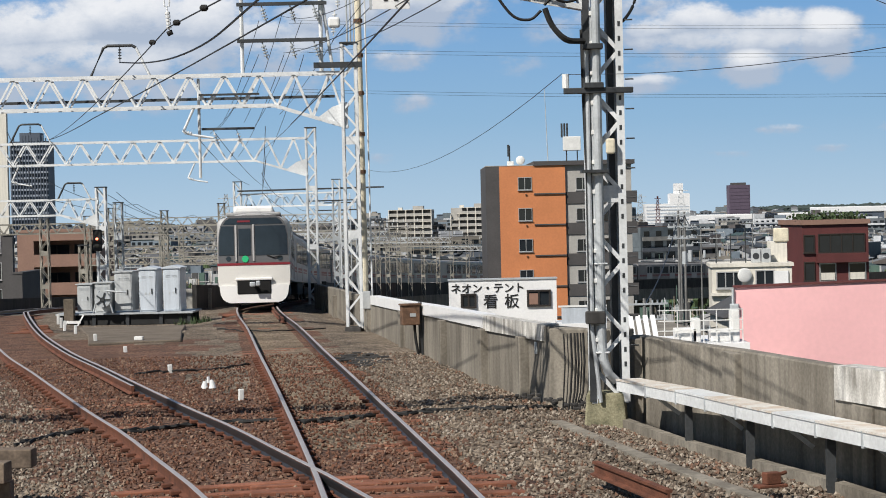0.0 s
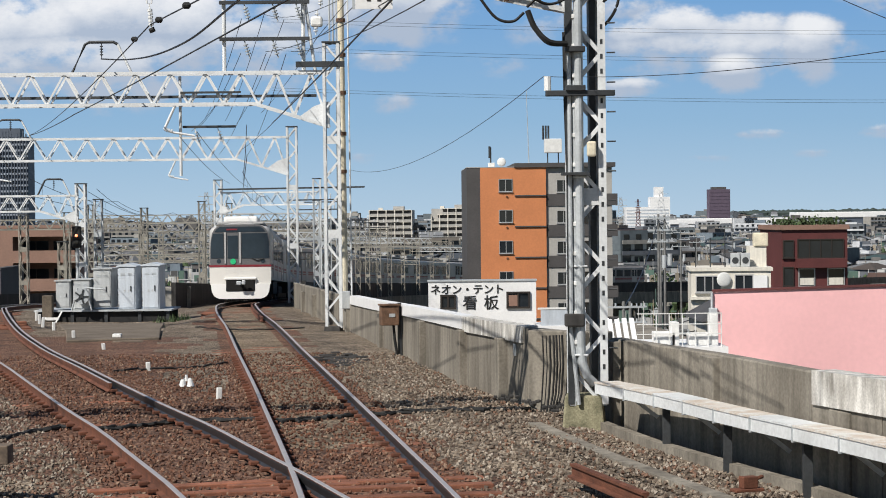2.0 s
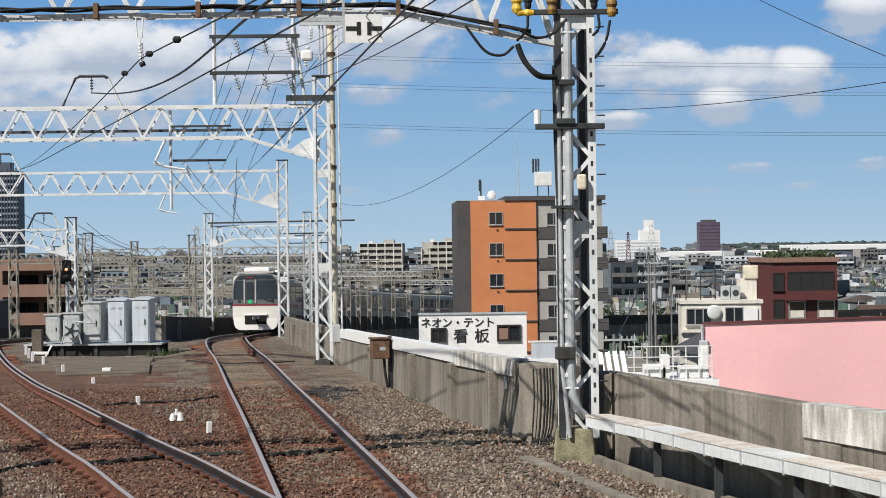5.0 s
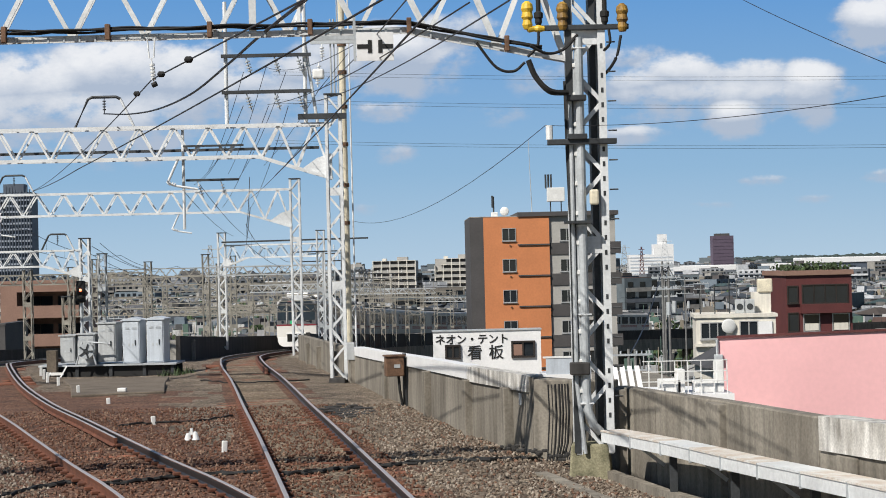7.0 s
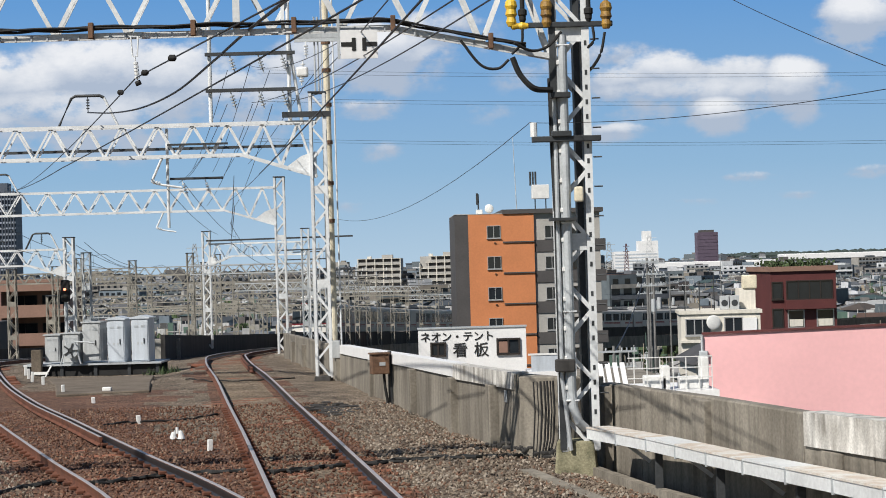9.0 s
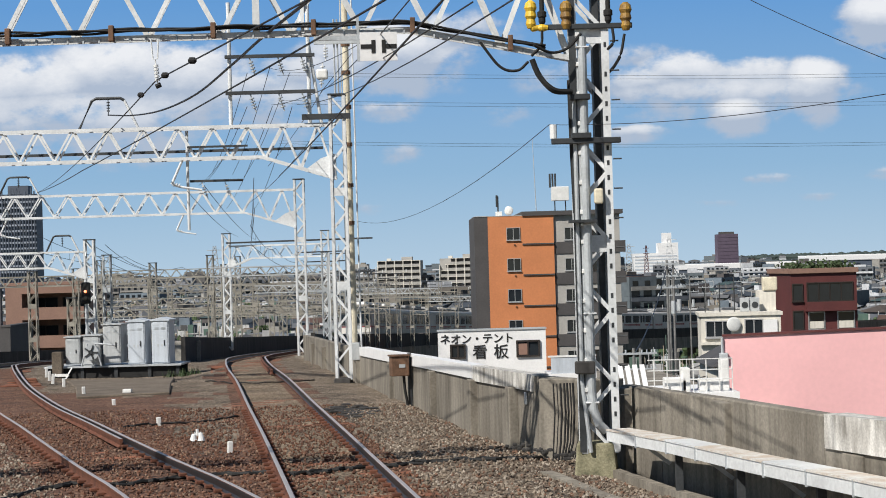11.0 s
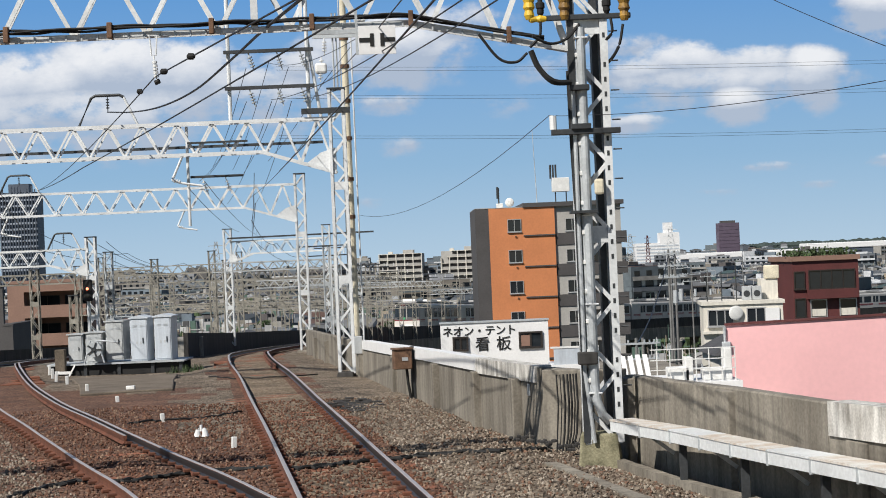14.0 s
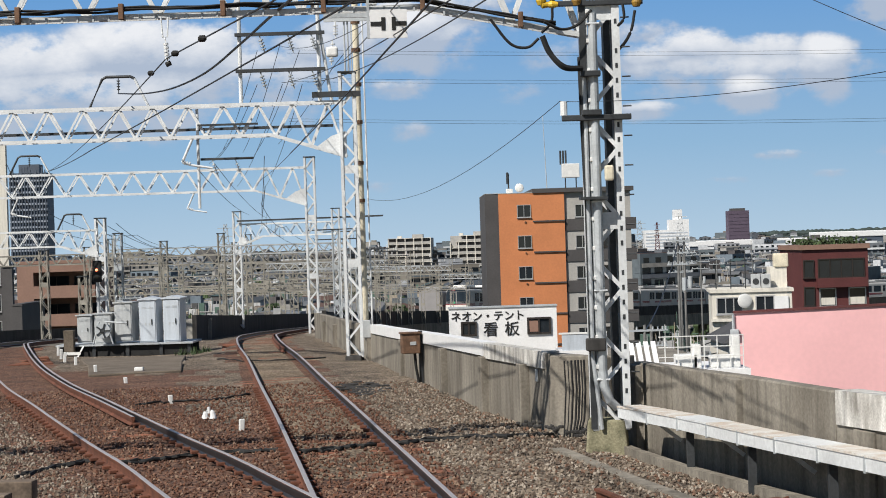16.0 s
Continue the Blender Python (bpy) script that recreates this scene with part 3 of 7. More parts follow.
wall_a = wall_run("wall_parapet", WALL_NEAR, -0.7, 0.92, 0.2, "streaked grey concrete parapet wall with raised ribs", foot=wall_z)
spots = []
for x, y in ((1.35, 29.9), (0.75, 32.94), (-0.02, 37.86), (-1.06, 44.45), (-2.24, 52.01), (-3.05, 57.28), (-4.0, 63.82), (-4.77, 69.38)):
    spots.append((x, y, -0.2, 1))
pilasters(wall_a, spots, 0.14, 0.28, -0.7, 0.69, foot=wall_z)
wall_b = wall_run("wall_parapet", [(5.4, 13.3), (4.52, 17.2), (4.13, 18.6), (3.60, 21.7), (3.08, 23.95), (2.72, 25.65)], -1.5, 0.9, 0.2, "stained grey concrete parapet wall behind a cable duct")
pilasters(wall_b, [(3.60, 21.7, -0.24, 1), (2.77, 25.4, -0.24, 1)], 0.11, 0.42, -1.5, 0.87)
pilasters(wall_b, [(4.30, 18.0, -0.24, 1)], 0.03, 0.45, -1.5, 0.53)
# the short return wall by the mast
bm = boxed(-0.12, -0.85, -0.75, 0.12, 0.5, 0.92, bevel=0.02)
ret = tagged(part("wall_return", bm, M["concrete"]), "grey concrete end block of the parapet with black drip stains", "parapet wall", kind="structure")
ret.matrix_world = pose(2.12, 27.4, rail_z(27), 0, 0, 62)

# white capping on the parapet
def cap_run(pts, z0, z1, material, label, foot=rail_z):
    bm = bmesh.new()
    rows_ = [(x, y, foot(y)) for x, y in pts]
    sweep(bm, rows_, [(-0.035, z0), (-0.035, z1), (0.25, z1), (0.25, z0)])
    return tagged(part("wall_capping", bm, material), label, "wall capping", kind="structure")


cap_run([(0.72, 33.06), (-0.33, 39.95), (-1.46, 46.76), (-2.18, 51.47)], 0.70, 0.955, M["white_panel"], "clean white sheet-metal capping on the parapet", wall_z)
cap_run([(1.62, 28.7), (0.74, 32.94)], 0.66, 0.94, M["white_worn"], "flaking white coating along the parapet top", wall_z)
cap_run([(5.3, 13.8), (4.52, 17.2), (4.15, 18.55)], 0.55, 0.915, M["white_worn"], "flaking white coating along the parapet top")

# kerb of the ballast and the cable duct on brackets
bm = sweep(bmesh.new(), [(x, y, rail_z(y) - 0.3) for x, y in KERB], [(0, -1.3), (0.13, -1.3), (0.13, 0.05), (0, 0.05)])
tagged(part("ballast_kerb", bm, M["concrete"]), "low concrete kerb holding back the ballast", "kerb", kind="structure")
bm = sweep(bmesh.new(), [(x, y, ground_z(x, y)) for x, y in ((1.55, 25.0), (1.72, 24.1), (1.95, 22.6), (2.22, 21.0), (2.6, 19.0), (3.0, 17.1), (3.45, 14.8))], [(-0.09, -0.1), (0.09, -0.1), (0.09, 0.045), (-0.09, 0.045)])
tagged(part("drain_strip", bm, M["concrete"]), "narrow concrete strip half buried in the ballast", "kerb", kind="structure")
duct = root("cable_duct", "white steel cable duct with rusty lid on dark posts", "cable duct")
DUCT = [(4.88, 14.02), (4.23, 16.87), (3.57, 19.49), (3.04, 21.95), (2.42, 24.13)]
dp = smooth_path(DUCT, 1.02)
for k in range(len(dp[0]) - 1):
    a = Vector((dp[1][k], dp[2][k], rail_z(dp[2][k]) + 0.30))
    b = Vector((dp[1][k + 1], dp[2][k + 1], rail_z(dp[2][k + 1]) + 0.30))
    g = (b - a).normalized() * 0.004
    bar("duct_length", a + g, b - g, 0.14, 0.33, M["steel_white"], duct, "flat")
    up = Vector((0, 0, 0.083))
    lid = bar("duct_lid", a + up + g, b + up - g, 0.024, 0.35, M["steel_white"] if k % 3 == 1 else M["duct_lid"], duct, "flat")
    bar("joint_strap", a - g * 3, a + g * 3, 0.172, 0.36, M["steel"], duct, "flat")
    if k % 2 == 0:
        bar("duct_post", a + Vector((0, 0, -1.5)), a + Vector((0, 0, -0.07)), 0.09, 0.09, M["steel_dark"], duct, "flat")
    else:
        bar("duct_bracket", a + Vector((0.3, 0.1, -0.32)), a + Vector((-0.02, 0, -0.07)), 0.05, 0.05, M["steel"], duct, "angle")


# ---- lattice masts and portals ----
def lattice_mast(name, x, y, z0, z1, w, panel, material, label, group, joined=False, turn=0.0, cap=True):
    t = root(name, label, "catenary mast", pose(x, y, z0, 0, 0, turn), group)
    H, h = z1 - z0, w / 2
    for sx in (-1, 1):
        for sy in (-1, 1):
            bar("mast_leg", (sx * h, sy * h, 0), (sx * h, sy * h, H), 0.085 if w > 0.41 else 0.055, 0.085 if w > 0.41 else 0.055, material, t, flip={(-1, -1): 0, (1, -1): 90, (1, 1): 180, (-1, 1): 270}[(sx, sy)])
    n = max(3, round(H / panel))
    segs_ = []
    for k in range(n):
        a, b = H * k / n, H * (k + 1) / n
        s = 1 if k % 2 else -1
        for sgn in (-1, 1):
            segs_.append(((-s * h, sgn * h, a), (s * h, sgn * h, b)))
            segs_.append(((sgn * h, -s * h, a), (sgn * h, s * h, b)))
    if joined:
        bars_mesh(segs_, 0.05 if w > 0.41 else 0.03, 0.012, "lacing", material, t)
    else:
        for p0, p1 in segs_:
            bar("lacing_bar", p0, p1, 0.058, 0.014, material, t, "flat")
    for z in (H * 0.33, H * 0.66):
        part("gusset_plate", boxed(-h - 0.02, -h - 0.012, z - 0.12, h + 0.02, -h - 0.002, z + 0.12), material, t)
    if cap:
        part("mast_cap", boxed(-h - 0.06, -h - 0.06, H, h + 0.06, h + 0.06, H + 0.05, bevel=0.01), M["steel_dark"], t)
    return t


def truss_beam(name, p0, p1, depth, width, panel, material, label, joined=False, haunch=0.0, fall=0.75, plates=True, chord=0.09):
    """A portal beam, p0 and p1 at its lower chord; W lacing on both faces; haunch: length of the knee at p1's end."""
    t = root(name, label, "portal beam", group="catenary portal beams")
    p0, p1 = Vector(p0), Vector(p1)
    d = (p1 - p0).normalized()
    side = Vector((-d.y, d.x, 0)).normalized() * width / 2
    up = Vector((0, 0, depth))
    L_ = (p1 - p0).length
    knee = p1 - d * haunch
    drop = Vector((0, 0, -fall * depth)) if haunch else Vector()
    segs_ = []
    for sgn in (-1, 1):
        o = side * sgn
        bar("chord", p0 + o + up, p1 + o + up, chord, chord, material, t)
        bar("chord", p0 + o, knee + o, chord, chord, material, t)
        if haunch:
            bar("chord", knee + o, p1 + o + drop, chord, chord, material, t)
        n = max(4, round(L_ / panel))
        for k in range(n):
            a, b = p0 + d * (L_ * k / n), p0 + d * (L_ * (k + 1) / n)
            m_ = (a + b) / 2
            lo = lambda q: q + o + (drop * max(0.0, ((q - knee).dot(d)) / haunch) if haunch else Vector())
            segs_ += [(lo(a), m_ + o + up), (m_ + o + up, lo(b))]
    for k in range(0, max(4, round(L_ / panel)) + 1, 2):
        a = p0 + d * (L_ * k / max(4, round(L_ / panel)))
        segs_ += [(a - side + up, a + side + up), (a - side, a + side)] if not haunch or (a - knee).dot(d) < 0 else [(a - side + up, a + side + up)]
    if joined:
        bars_mesh(segs_, 0.05 if depth > 0.55 else 0.032, 0.02, "lacing", material, t)
    else:
        for q0, q1 in segs_:
            bar("lacing_bar", q0, q1, 0.06, 0.022, material, t, "flat")
    if haunch and plates:
        for sgn in (-1, 1):
            bm = bmesh.new()
            o = side * sgn * 1.06
            a = p1 + o
            vs = [bm.verts.new(p) for p in (a + Vector((0, 0, depth * 0.05)), a + drop * 1.02, a - d * haunch * 0.42 + drop * 0.62, a - d * haunch * 0.2 + Vector((0, 0, -depth * 0.1)))]
            f = bm.faces.new(vs)
            ex = bmesh.ops.extrude_face_region(bm, geom=[f])
            bmesh.ops.translate(bm, verts=[v for v in ex["geom"] if isinstance(v, bmesh.types.BMVert)], vec=side.normalized() * 0.012)
            part("knee_plate", bm, material, t)
    return t


def insulator(at, length, parent, axis=(0, 0, -1), discs=5, r=0.06, material=None):
    """A string of porcelain discs."""
    a, d = Vector(at), Vector(axis).normalized()
    bm = bmesh.new()
    tube(bm, [a, a + d * length], r * 0.3, 6)
    for k in range(discs):
        c = a + d * length * (0.25 + 0.5 * k / max(1, discs - 1))
        tube(bm, [c - d * 0.016, c, c + d * 0.016], r, 8)
    return part("insulator", bm, material or M["porcelain"], parent)


MAST_G = "catenary masts"
mast_1 = lattice_mast("catenary_mast", 2.32, 25.05, -0.42, 8.6, 0.44, 0.5, M["steel_white"], "silver-painted lattice catenary mast on a concrete footing", MAST_G)
mast_2 = lattice_mast("catenary_mast", -2.72, 52.3, -1.0, 7.5, 0.42, 0.5, M["steel_white"], "silver-painted lattice catenary mast beside the parapet", MAST_G)
mast_3 = lattice_mast("catenary_mast", -6.08, 81, -1.7, 6.5, 0.42, 0.5, M["steel_white"], "silver-painted lattice catenary mast at the curve", MAST_G)
beam_1 = truss_beam("portal_beam", (-13.68, 23.0, 5.37), (2.05, 25.0, 5.70), 0.95, 0.16, 1.0, M["steel_white"], "silver-painted lattice portal beam with cables along it", haunch=2.3, fall=0.5, plates=False, chord=0.075)
for x_, w_ in ((-2.36, 0.1), (-1.72, 0.05)):
    y_, z_ = 23.0 + (x_ + 13.68) * 0.1271, 5.37 + (x_ + 13.68) * 0.021
    part("beam_post", boxed(x_ - w_ / 2, y_ - 0.13, z_, x_ + w_ / 2, y_ - 0.1, z_ + 0.98), M["steel_white"], beam_1)
beam_2 = truss_beam("portal_beam", (-18.5, 52.2, 5.72), (-2.80, 52.4, 5.72), 0.93, 0.5, 1.02, M["steel_white"], "silver-painted lattice portal beam", haunch=2.2)
beam_3 = truss_beam("portal_beam", (-26, 80.6, 5.05), (-6.25, 81, 5.05), 1.0, 0.5, 1.2, M["steel_white"], "silver-painted lattice portal beam", haunch=2.4)

# footings
for x, y, z, w, h, mm in ((2.28, 25.05, -0.88, 0.62, 0.60, "concrete_green"), (-2.74, 52.2, -1.45, 0.56, 0.5, "wall_dark"), (-6.08, 81, -2.0, 0.8, 0.35, "concrete")):
    bm = boxed(-w / 2, -w / 2, 0, w / 2, w / 2, h, bevel=0.03)
    for v in bm.verts:
        if v.co.z > h * 0.5:
            v.co.x *= 0.86
            v.co.y *= 0.86
    if mm == "concrete_green":
        box(bm, -w * 0.62, -w * 0.62, -0.1, w * 0.62, w * 0.62, 0.06, bevel=0.02)
    f = tagged(part("mast_footing", bm, M[mm]), "stained concrete footing under a catenary mast", "footing", "mast footings")
    f.matrix_world = pose(x, y, z, 0, 0, -8)


# ---- sky: a far bank of clouds ----
def cloud_sheet():
    m = bpy.data.materials.new("cloud")
    m.use_nodes = True
    N, L = m.node_tree.nodes, m.node_tree.links
    N.remove(N["Principled BSDF"])
    tc = N.new("ShaderNodeTexCoord")
    n = N.new("ShaderNodeTexNoise")
    n.inputs["Scale"].default_value, n.inputs["Detail"].default_value, n.inputs["Roughness"].default_value = 0.0052, 12, 0.64
    mp = N.new("ShaderNodeMapping")
    mp.inputs["Scale"].default_value = (1, 1, 1.7)
    L.new(tc.outputs["Object"], mp.inputs[0])
    L.new(mp.outputs[0], n.inputs["Vector"])
    sep = N.new("ShaderNodeSeparateXYZ")
    L.new(tc.outputs["Object"], sep.inputs[0])

    def math_(op, a, b=None):
        k = N.new("ShaderNodeMath")
        k.operation = op
        for i, v in enumerate((a, b)):
            if v is None:
                continue
            if isinstance(v, (int, float)):
                k.inputs[i].default_value = v
            else:
                L.new(v, k.inputs[i])
        return k.outputs[0]

    total, lit = None, None
    for cx, cz, rx, rz, wgt in CLOUDS:
        dx = math_("DIVIDE", math_("SUBTRACT", sep.outputs[0], cx), rx)
        up = math_("SUBTRACT", sep.outputs[2], cz)
        dz = math_("DIVIDE", math_("MAXIMUM", up, math_("MULTIPLY", up, -0.6)), rz)
        q = math_("ADD", math_("MULTIPLY", dx, dx), math_("MULTIPLY", dz, dz))
        g = math_("MULTIPLY", math_("MAXIMUM", math_("SUBTRACT", 1.0, math_("MULTIPLY", q, 0.6)), 0.0), wgt)
        hl = math_("MULTIPLY", g, math_("ADD", math_("MULTIPLY", math_("DIVIDE", up, rz), 0.55), 0.42))
        total = g if total is None else math_("MAXIMUM", total, g)
        lit = hl if lit is None else math_("MAXIMUM", lit, hl)
    big = N.new("ShaderNodeTexNoise")
    big.inputs["Scale"].default_value, big.inputs["Detail"].default_value = 0.0125, 3
    L.new(mp.outputs[0], big.inputs["Vector"])
    rough = math_("ADD", math_("MULTIPLY", math_("SUBTRACT", n.outputs[0], 0.50), 2.1), math_("MULTIPLY", math_("SUBTRACT", big.outputs[0], 0.50), 1.1))
    dens = math_("ADD", total, rough)
    alpha = N.new("ShaderNodeMapRange")
    alpha.interpolation_type = "SMOOTHSTEP"
    alpha.inputs[1].default_value, alpha.inputs[2].default_value = 0.24, 0.80
    L.new(dens, alpha.inputs[0])
    gate = math_("MULTIPLY", alpha.outputs[0], math_("MINIMUM", math_("MULTIPLY", total, 2.2), 1.0))
    shade = N.new("ShaderNodeValToRGB")
    e = shade.color_ramp.elements
    e[0].position, e[1].position = 0.22, 0.62
    e[0].color, e[1].color = (0.47, 0.54, 0.66, 1), (0.96, 0.96, 0.97, 1)
    L.new(math_("ADD", lit, math_("MULTIPLY", math_("SUBTRACT", n.outputs[0], 0.5), 0.9)), shade.inputs[0])
    grad = N.new("ShaderNodeValToRGB")
    ge = grad.color_ramp.elements
    ge[0].position, ge[1].position = 0.0, 1.0
    ge[0].color, ge[1].color = (0.46, 0.62, 0.77, 1), (0.14, 0.35, 0.70, 1)
    ge.new(0.35).color = (0.30, 0.50, 0.72, 1)
    L.new(math_("DIVIDE", sep.outputs[2], 620.0), grad.inputs[0])
    cm = N.new("ShaderNodeMix")
    cm.data_type = "RGBA"
    L.new(math_("MULTIPLY", gate, 0.9), cm.inputs[0])
    L.new(grad.outputs[0], cm.inputs[6])
    L.new(shade.outputs[0], cm.inputs[7])
    em, out = N.new("ShaderNodeEmission"), N["Material Output"]
    em.inputs[1].default_value = 0.95
    L.new(cm.outputs[2], em.inputs[0])
    L.new(em.outputs[0], out.inputs[0])
    bm = bmesh.new()
    bm.faces.new([bm.verts.new(p) for p in ((-1900, 0, -12), (1900, 0, -12), (1900, 0, 1100), (-1900, 0, 1100))])
    ob = part("sky_backdrop", bm, m)
    ob.location = (0, 4000, 0)
    tagged(ob, "blue sky with white cumulus clouds", "sky", kind="structure")


CLOUDS = [(-1080, 450, 200, 70, 1.0), (-930, 440, 190, 75, 1.05), (-700, 465, 170, 85, 1.1), (-540, 455, 150, 78, 1.05), (-420, 425, 110, 50, 0.85), (-800, 355, 420, 65, 0.75), (-380, 370, 260, 60, 0.55), (-300, 455, 100, 45, 0.7), (-75, 500, 130, 66, 1.15), (-200, 500, 120, 50, 0.8), (60, 540, 160, 50, 0.8), (-160, 455, 130, 45, 0.6), (60, 470, 140, 40, 0.55), (-92, 365, 90, 26, 0.62), (167, 352, 85, 20, 0.5), (300, 435, 130, 34, 0.5),
          (490, 405, 120, 42, 0.72), (600, 428, 120, 52, 1.0), (740, 420, 130, 46, 0.95), (890, 405, 80, 58, 1.05), (700, 375, 330, 40, 0.72), (420, 470, 200, 40, 0.6), (713, 333, 80, 34, 0.95), (483, 297, 75, 20, 0.7), (785, 183, 75, 14, 0.62), (1046, 192, 70, 16, 0.65), (1040, 550, 110, 52, 1.0), (-64, 268, 55, 22, 0.55), (-120, 140, 60, 14, 0.45), (640, 130, 70, 9, 0.45), (900, 140, 60, 9, 0.45)]
cloud_sheet()


# ---- buildings ----
def window(parent, x0, z0, x1, z1, y, name="window", frame_m=None, bars_=1, sill=True):
    """A window in a face that looks along -y: recessed glass, frame, mullions, sill."""
    fm = frame_m or M["frame"]
    w = part(name, boxed(x0, y - 0.015, z0, x1, y + 0.02, z1), M["glass"], parent)
    t = 0.06
    bm = bmesh.new()
    box(bm, x0 - t, y - 0.07, z1, x1 + t, y + 0.01, z1 + t)
    box(bm, x0 - t, y - 0.07, z0 - t, x1 + t, y + 0.01, z0)
    box(bm, x0 - t, y - 0.068, z0, x0, y + 0.01, z1)
    box(bm, x1, y - 0.068, z0, x1 + t, y + 0.01, z1)
    for k in range(1, bars_ + 1):
        xm = x0 + (x1 - x0) * k / (bars_ + 1)
        box(bm, xm - 0.03, y - 0.05, z0, xm + 0.03, y + 0.01, z1)
    part("window_frame", bm, fm, w)
    if sill:
        part("sill", boxed(x0 - 0.1, y - 0.14, z0 - t - 0.06, x1 + 0.1, y, z0 - t), fm, w)
    return w


G0 = -19.0

# orange apartment block
apt = root("apartment_building", "orange and charcoal tiled apartment block with dark windows", "apartment building", pose(3.95, 160, 0, 0, 0, 1.0))
ztop = 6.75
part("wall", boxed(1.25, 0, G0, 7.3, 12, ztop - 0.05), M["orange"], apt, "orange tiled facade")
part("wall", boxed(0, 0.02, G0, 1.246, 12, ztop), M["dark_tile"], apt, "charcoal tiled corner strip")
part("wall", boxed(7.305, 0.25, G0, 13.4, 12, ztop - 0.05), M["grey_tile"], apt, "light grey tiled facade")
part("roof_edge", boxed(4.4, -0.14, ztop - 0.05, 13.7, 12.1, ztop + 0.35), M["dark_tile"], apt, "charcoal roof edge")
part("roof", boxed(0.0, -0.02, ztop - 0.04, 4.39, 12, ztop + 0.02), M["grey_tile"], apt)
for k in range(6):
    z = 4.55 - 2.83 * k
    window(apt, 3.0, z, 4.15, z + 1.05, 0, frame_m=M["frame"])
    window(apt, 8.35, z - 0.1, 9.45, z + 0.95, 0.25, frame_m=M["frame"])
    part("balcony", boxed(7.33, 0.16, z - 1.4, 13.9, 0.249, z - 0.32), M["dark_tile"], apt, "charcoal balcony front")
    part("ledge", boxed(4.4, -0.12, z - 0.5, 7.3, -0.005, z - 0.38), M["dark_tile"], apt, "thin projecting ledge")
    part("wall_vent", boxed(3.6, -0.12, z - 0.55, 3.75, 0, z - 0.42, bevel=0.02), M["brown_iron"], apt)
for k in range(5):
    z = 4.55 - 2.83 * k
    window(apt, 10.2, z - 0.1, 11.6, z + 0.95, 0.25, frame_m=M["frame_dark"])
mast = part("antenna_mast", tube(bmesh.new(), [(2.35, 2, ztop), (2.35, 2, ztop + 1.9)], 0.08), M["steel_dark"], apt)
part("antenna", boxed(2.15, 1.9, ztop + 0.9, 2.35, 2.05, ztop + 2.0, bevel=0.03), M["steel_dark"], apt)
bm = bmesh.new()
bmesh.ops.create_uvsphere(bm, u_segments=14, v_segments=8, radius=0.42)
for v in bm.verts:
    v.co.y *= 0.35
    v.co += Vector((3.3, 1.2, ztop + 0.5))
part("satellite_dish", bm, M["white_paint"], apt, "white satellite dish")
part("roof_cabinet", boxed(2.1, 1.5, ztop, 2.7, 2.1, ztop + 0.45, bevel=0.03), M["white_paint"], apt)
part("antenna_mast", tube(bmesh.new(), [(6.0, 3, ztop), (5.8, 3, ztop + 7.2)], 0.05, taper=0.025), M["steel"], apt)
part("equipment_box", boxed(7.4, 2, ztop + 1.35, 9.0, 3, ztop + 2.65, bevel=0.04), M["white_paint"], apt, "white rooftop equipment box")
for x in (7.7, 8.7):
    part("equipment_leg", tube(bmesh.new(), [(x, 2.5, ztop), (x, 2.5, ztop + 1.36)], 0.06), M["steel_dark"], apt)
part("equipment_box", boxed(9.9, 2, ztop + 1.45, 10.8, 3, ztop + 2.5, bevel=0.04), M["white_paint"], apt)
part("equipment_leg", tube(bmesh.new(), [(10.3, 2.5, ztop), (10.3, 2.5, ztop + 1.46)], 0.06), M["steel_dark"], apt)
for x in (7.3, 7.55, 7.8):
    part("antenna", tube(bmesh.new(), [(x, 2.6, ztop + 2.6), (x, 2.6, ztop + 3.9)], 0.09, 8), M["steel_dark"], apt)

# shop with the painted sign wall
shop = root("shop", "white shop upper storey with a painted sign", "shop", pose(0.146, 67.2, -0.276, 0, 0, 0.6) @ Matrix.Scale(1.12, 4))
part("wall", boxed(0, 0, G0, 3.71, 0.45, 0.05), M["white_panel"], shop, "white painted sign wall")
part("roof_edge", boxed(-0.03, -0.04, 0.05, 3.74, 0.48, 0.10), M["steel"], shop)
window(shop, 0.46, -0.84, 0.88, -0.46, 0, bars_=1, frame_m=M["frame_dark"], sill=False)
window(shop, 2.74, -0.84, 3.44, -0.38, 0, bars_=1, frame_m=M["frame_dark"], sill=False)
part("window_panel", boxed(2.76, -0.06, -0.82, 3.06, -0.02, -0.44), M["brown_tile"], shop)


def lettering(text, x, z, size, parent, name="sign_lettering"):
    cu = bpy.data.curves.new(name, "FONT")
    cu.body, cu.size, cu.extrude = text, size, 0.008
    cu.offset = 0.007
    ob = new(name, cu)
    bpy.context.view_layer.update()
    me = bpy.data.meshes.new_from_object(ob.evaluated_get(bpy.context.evaluated_depsgraph_get()))
    bpy.data.objects.remove(ob)
    me.materials.clear()
    me.materials.append(M["black"])
    o2 = new(name, me)
    o2.parent = parent
    o2.matrix_basis = pose(x, -0.0085, z, 90, 0, 0)
    return o2


lettering("ネオン・テント", 0.06, -0.36, 0.365, shop)
lettering("看", 1.17, -0.88, 0.52, shop)
lettering("板", 1.90, -0.88, 0.52, shop)

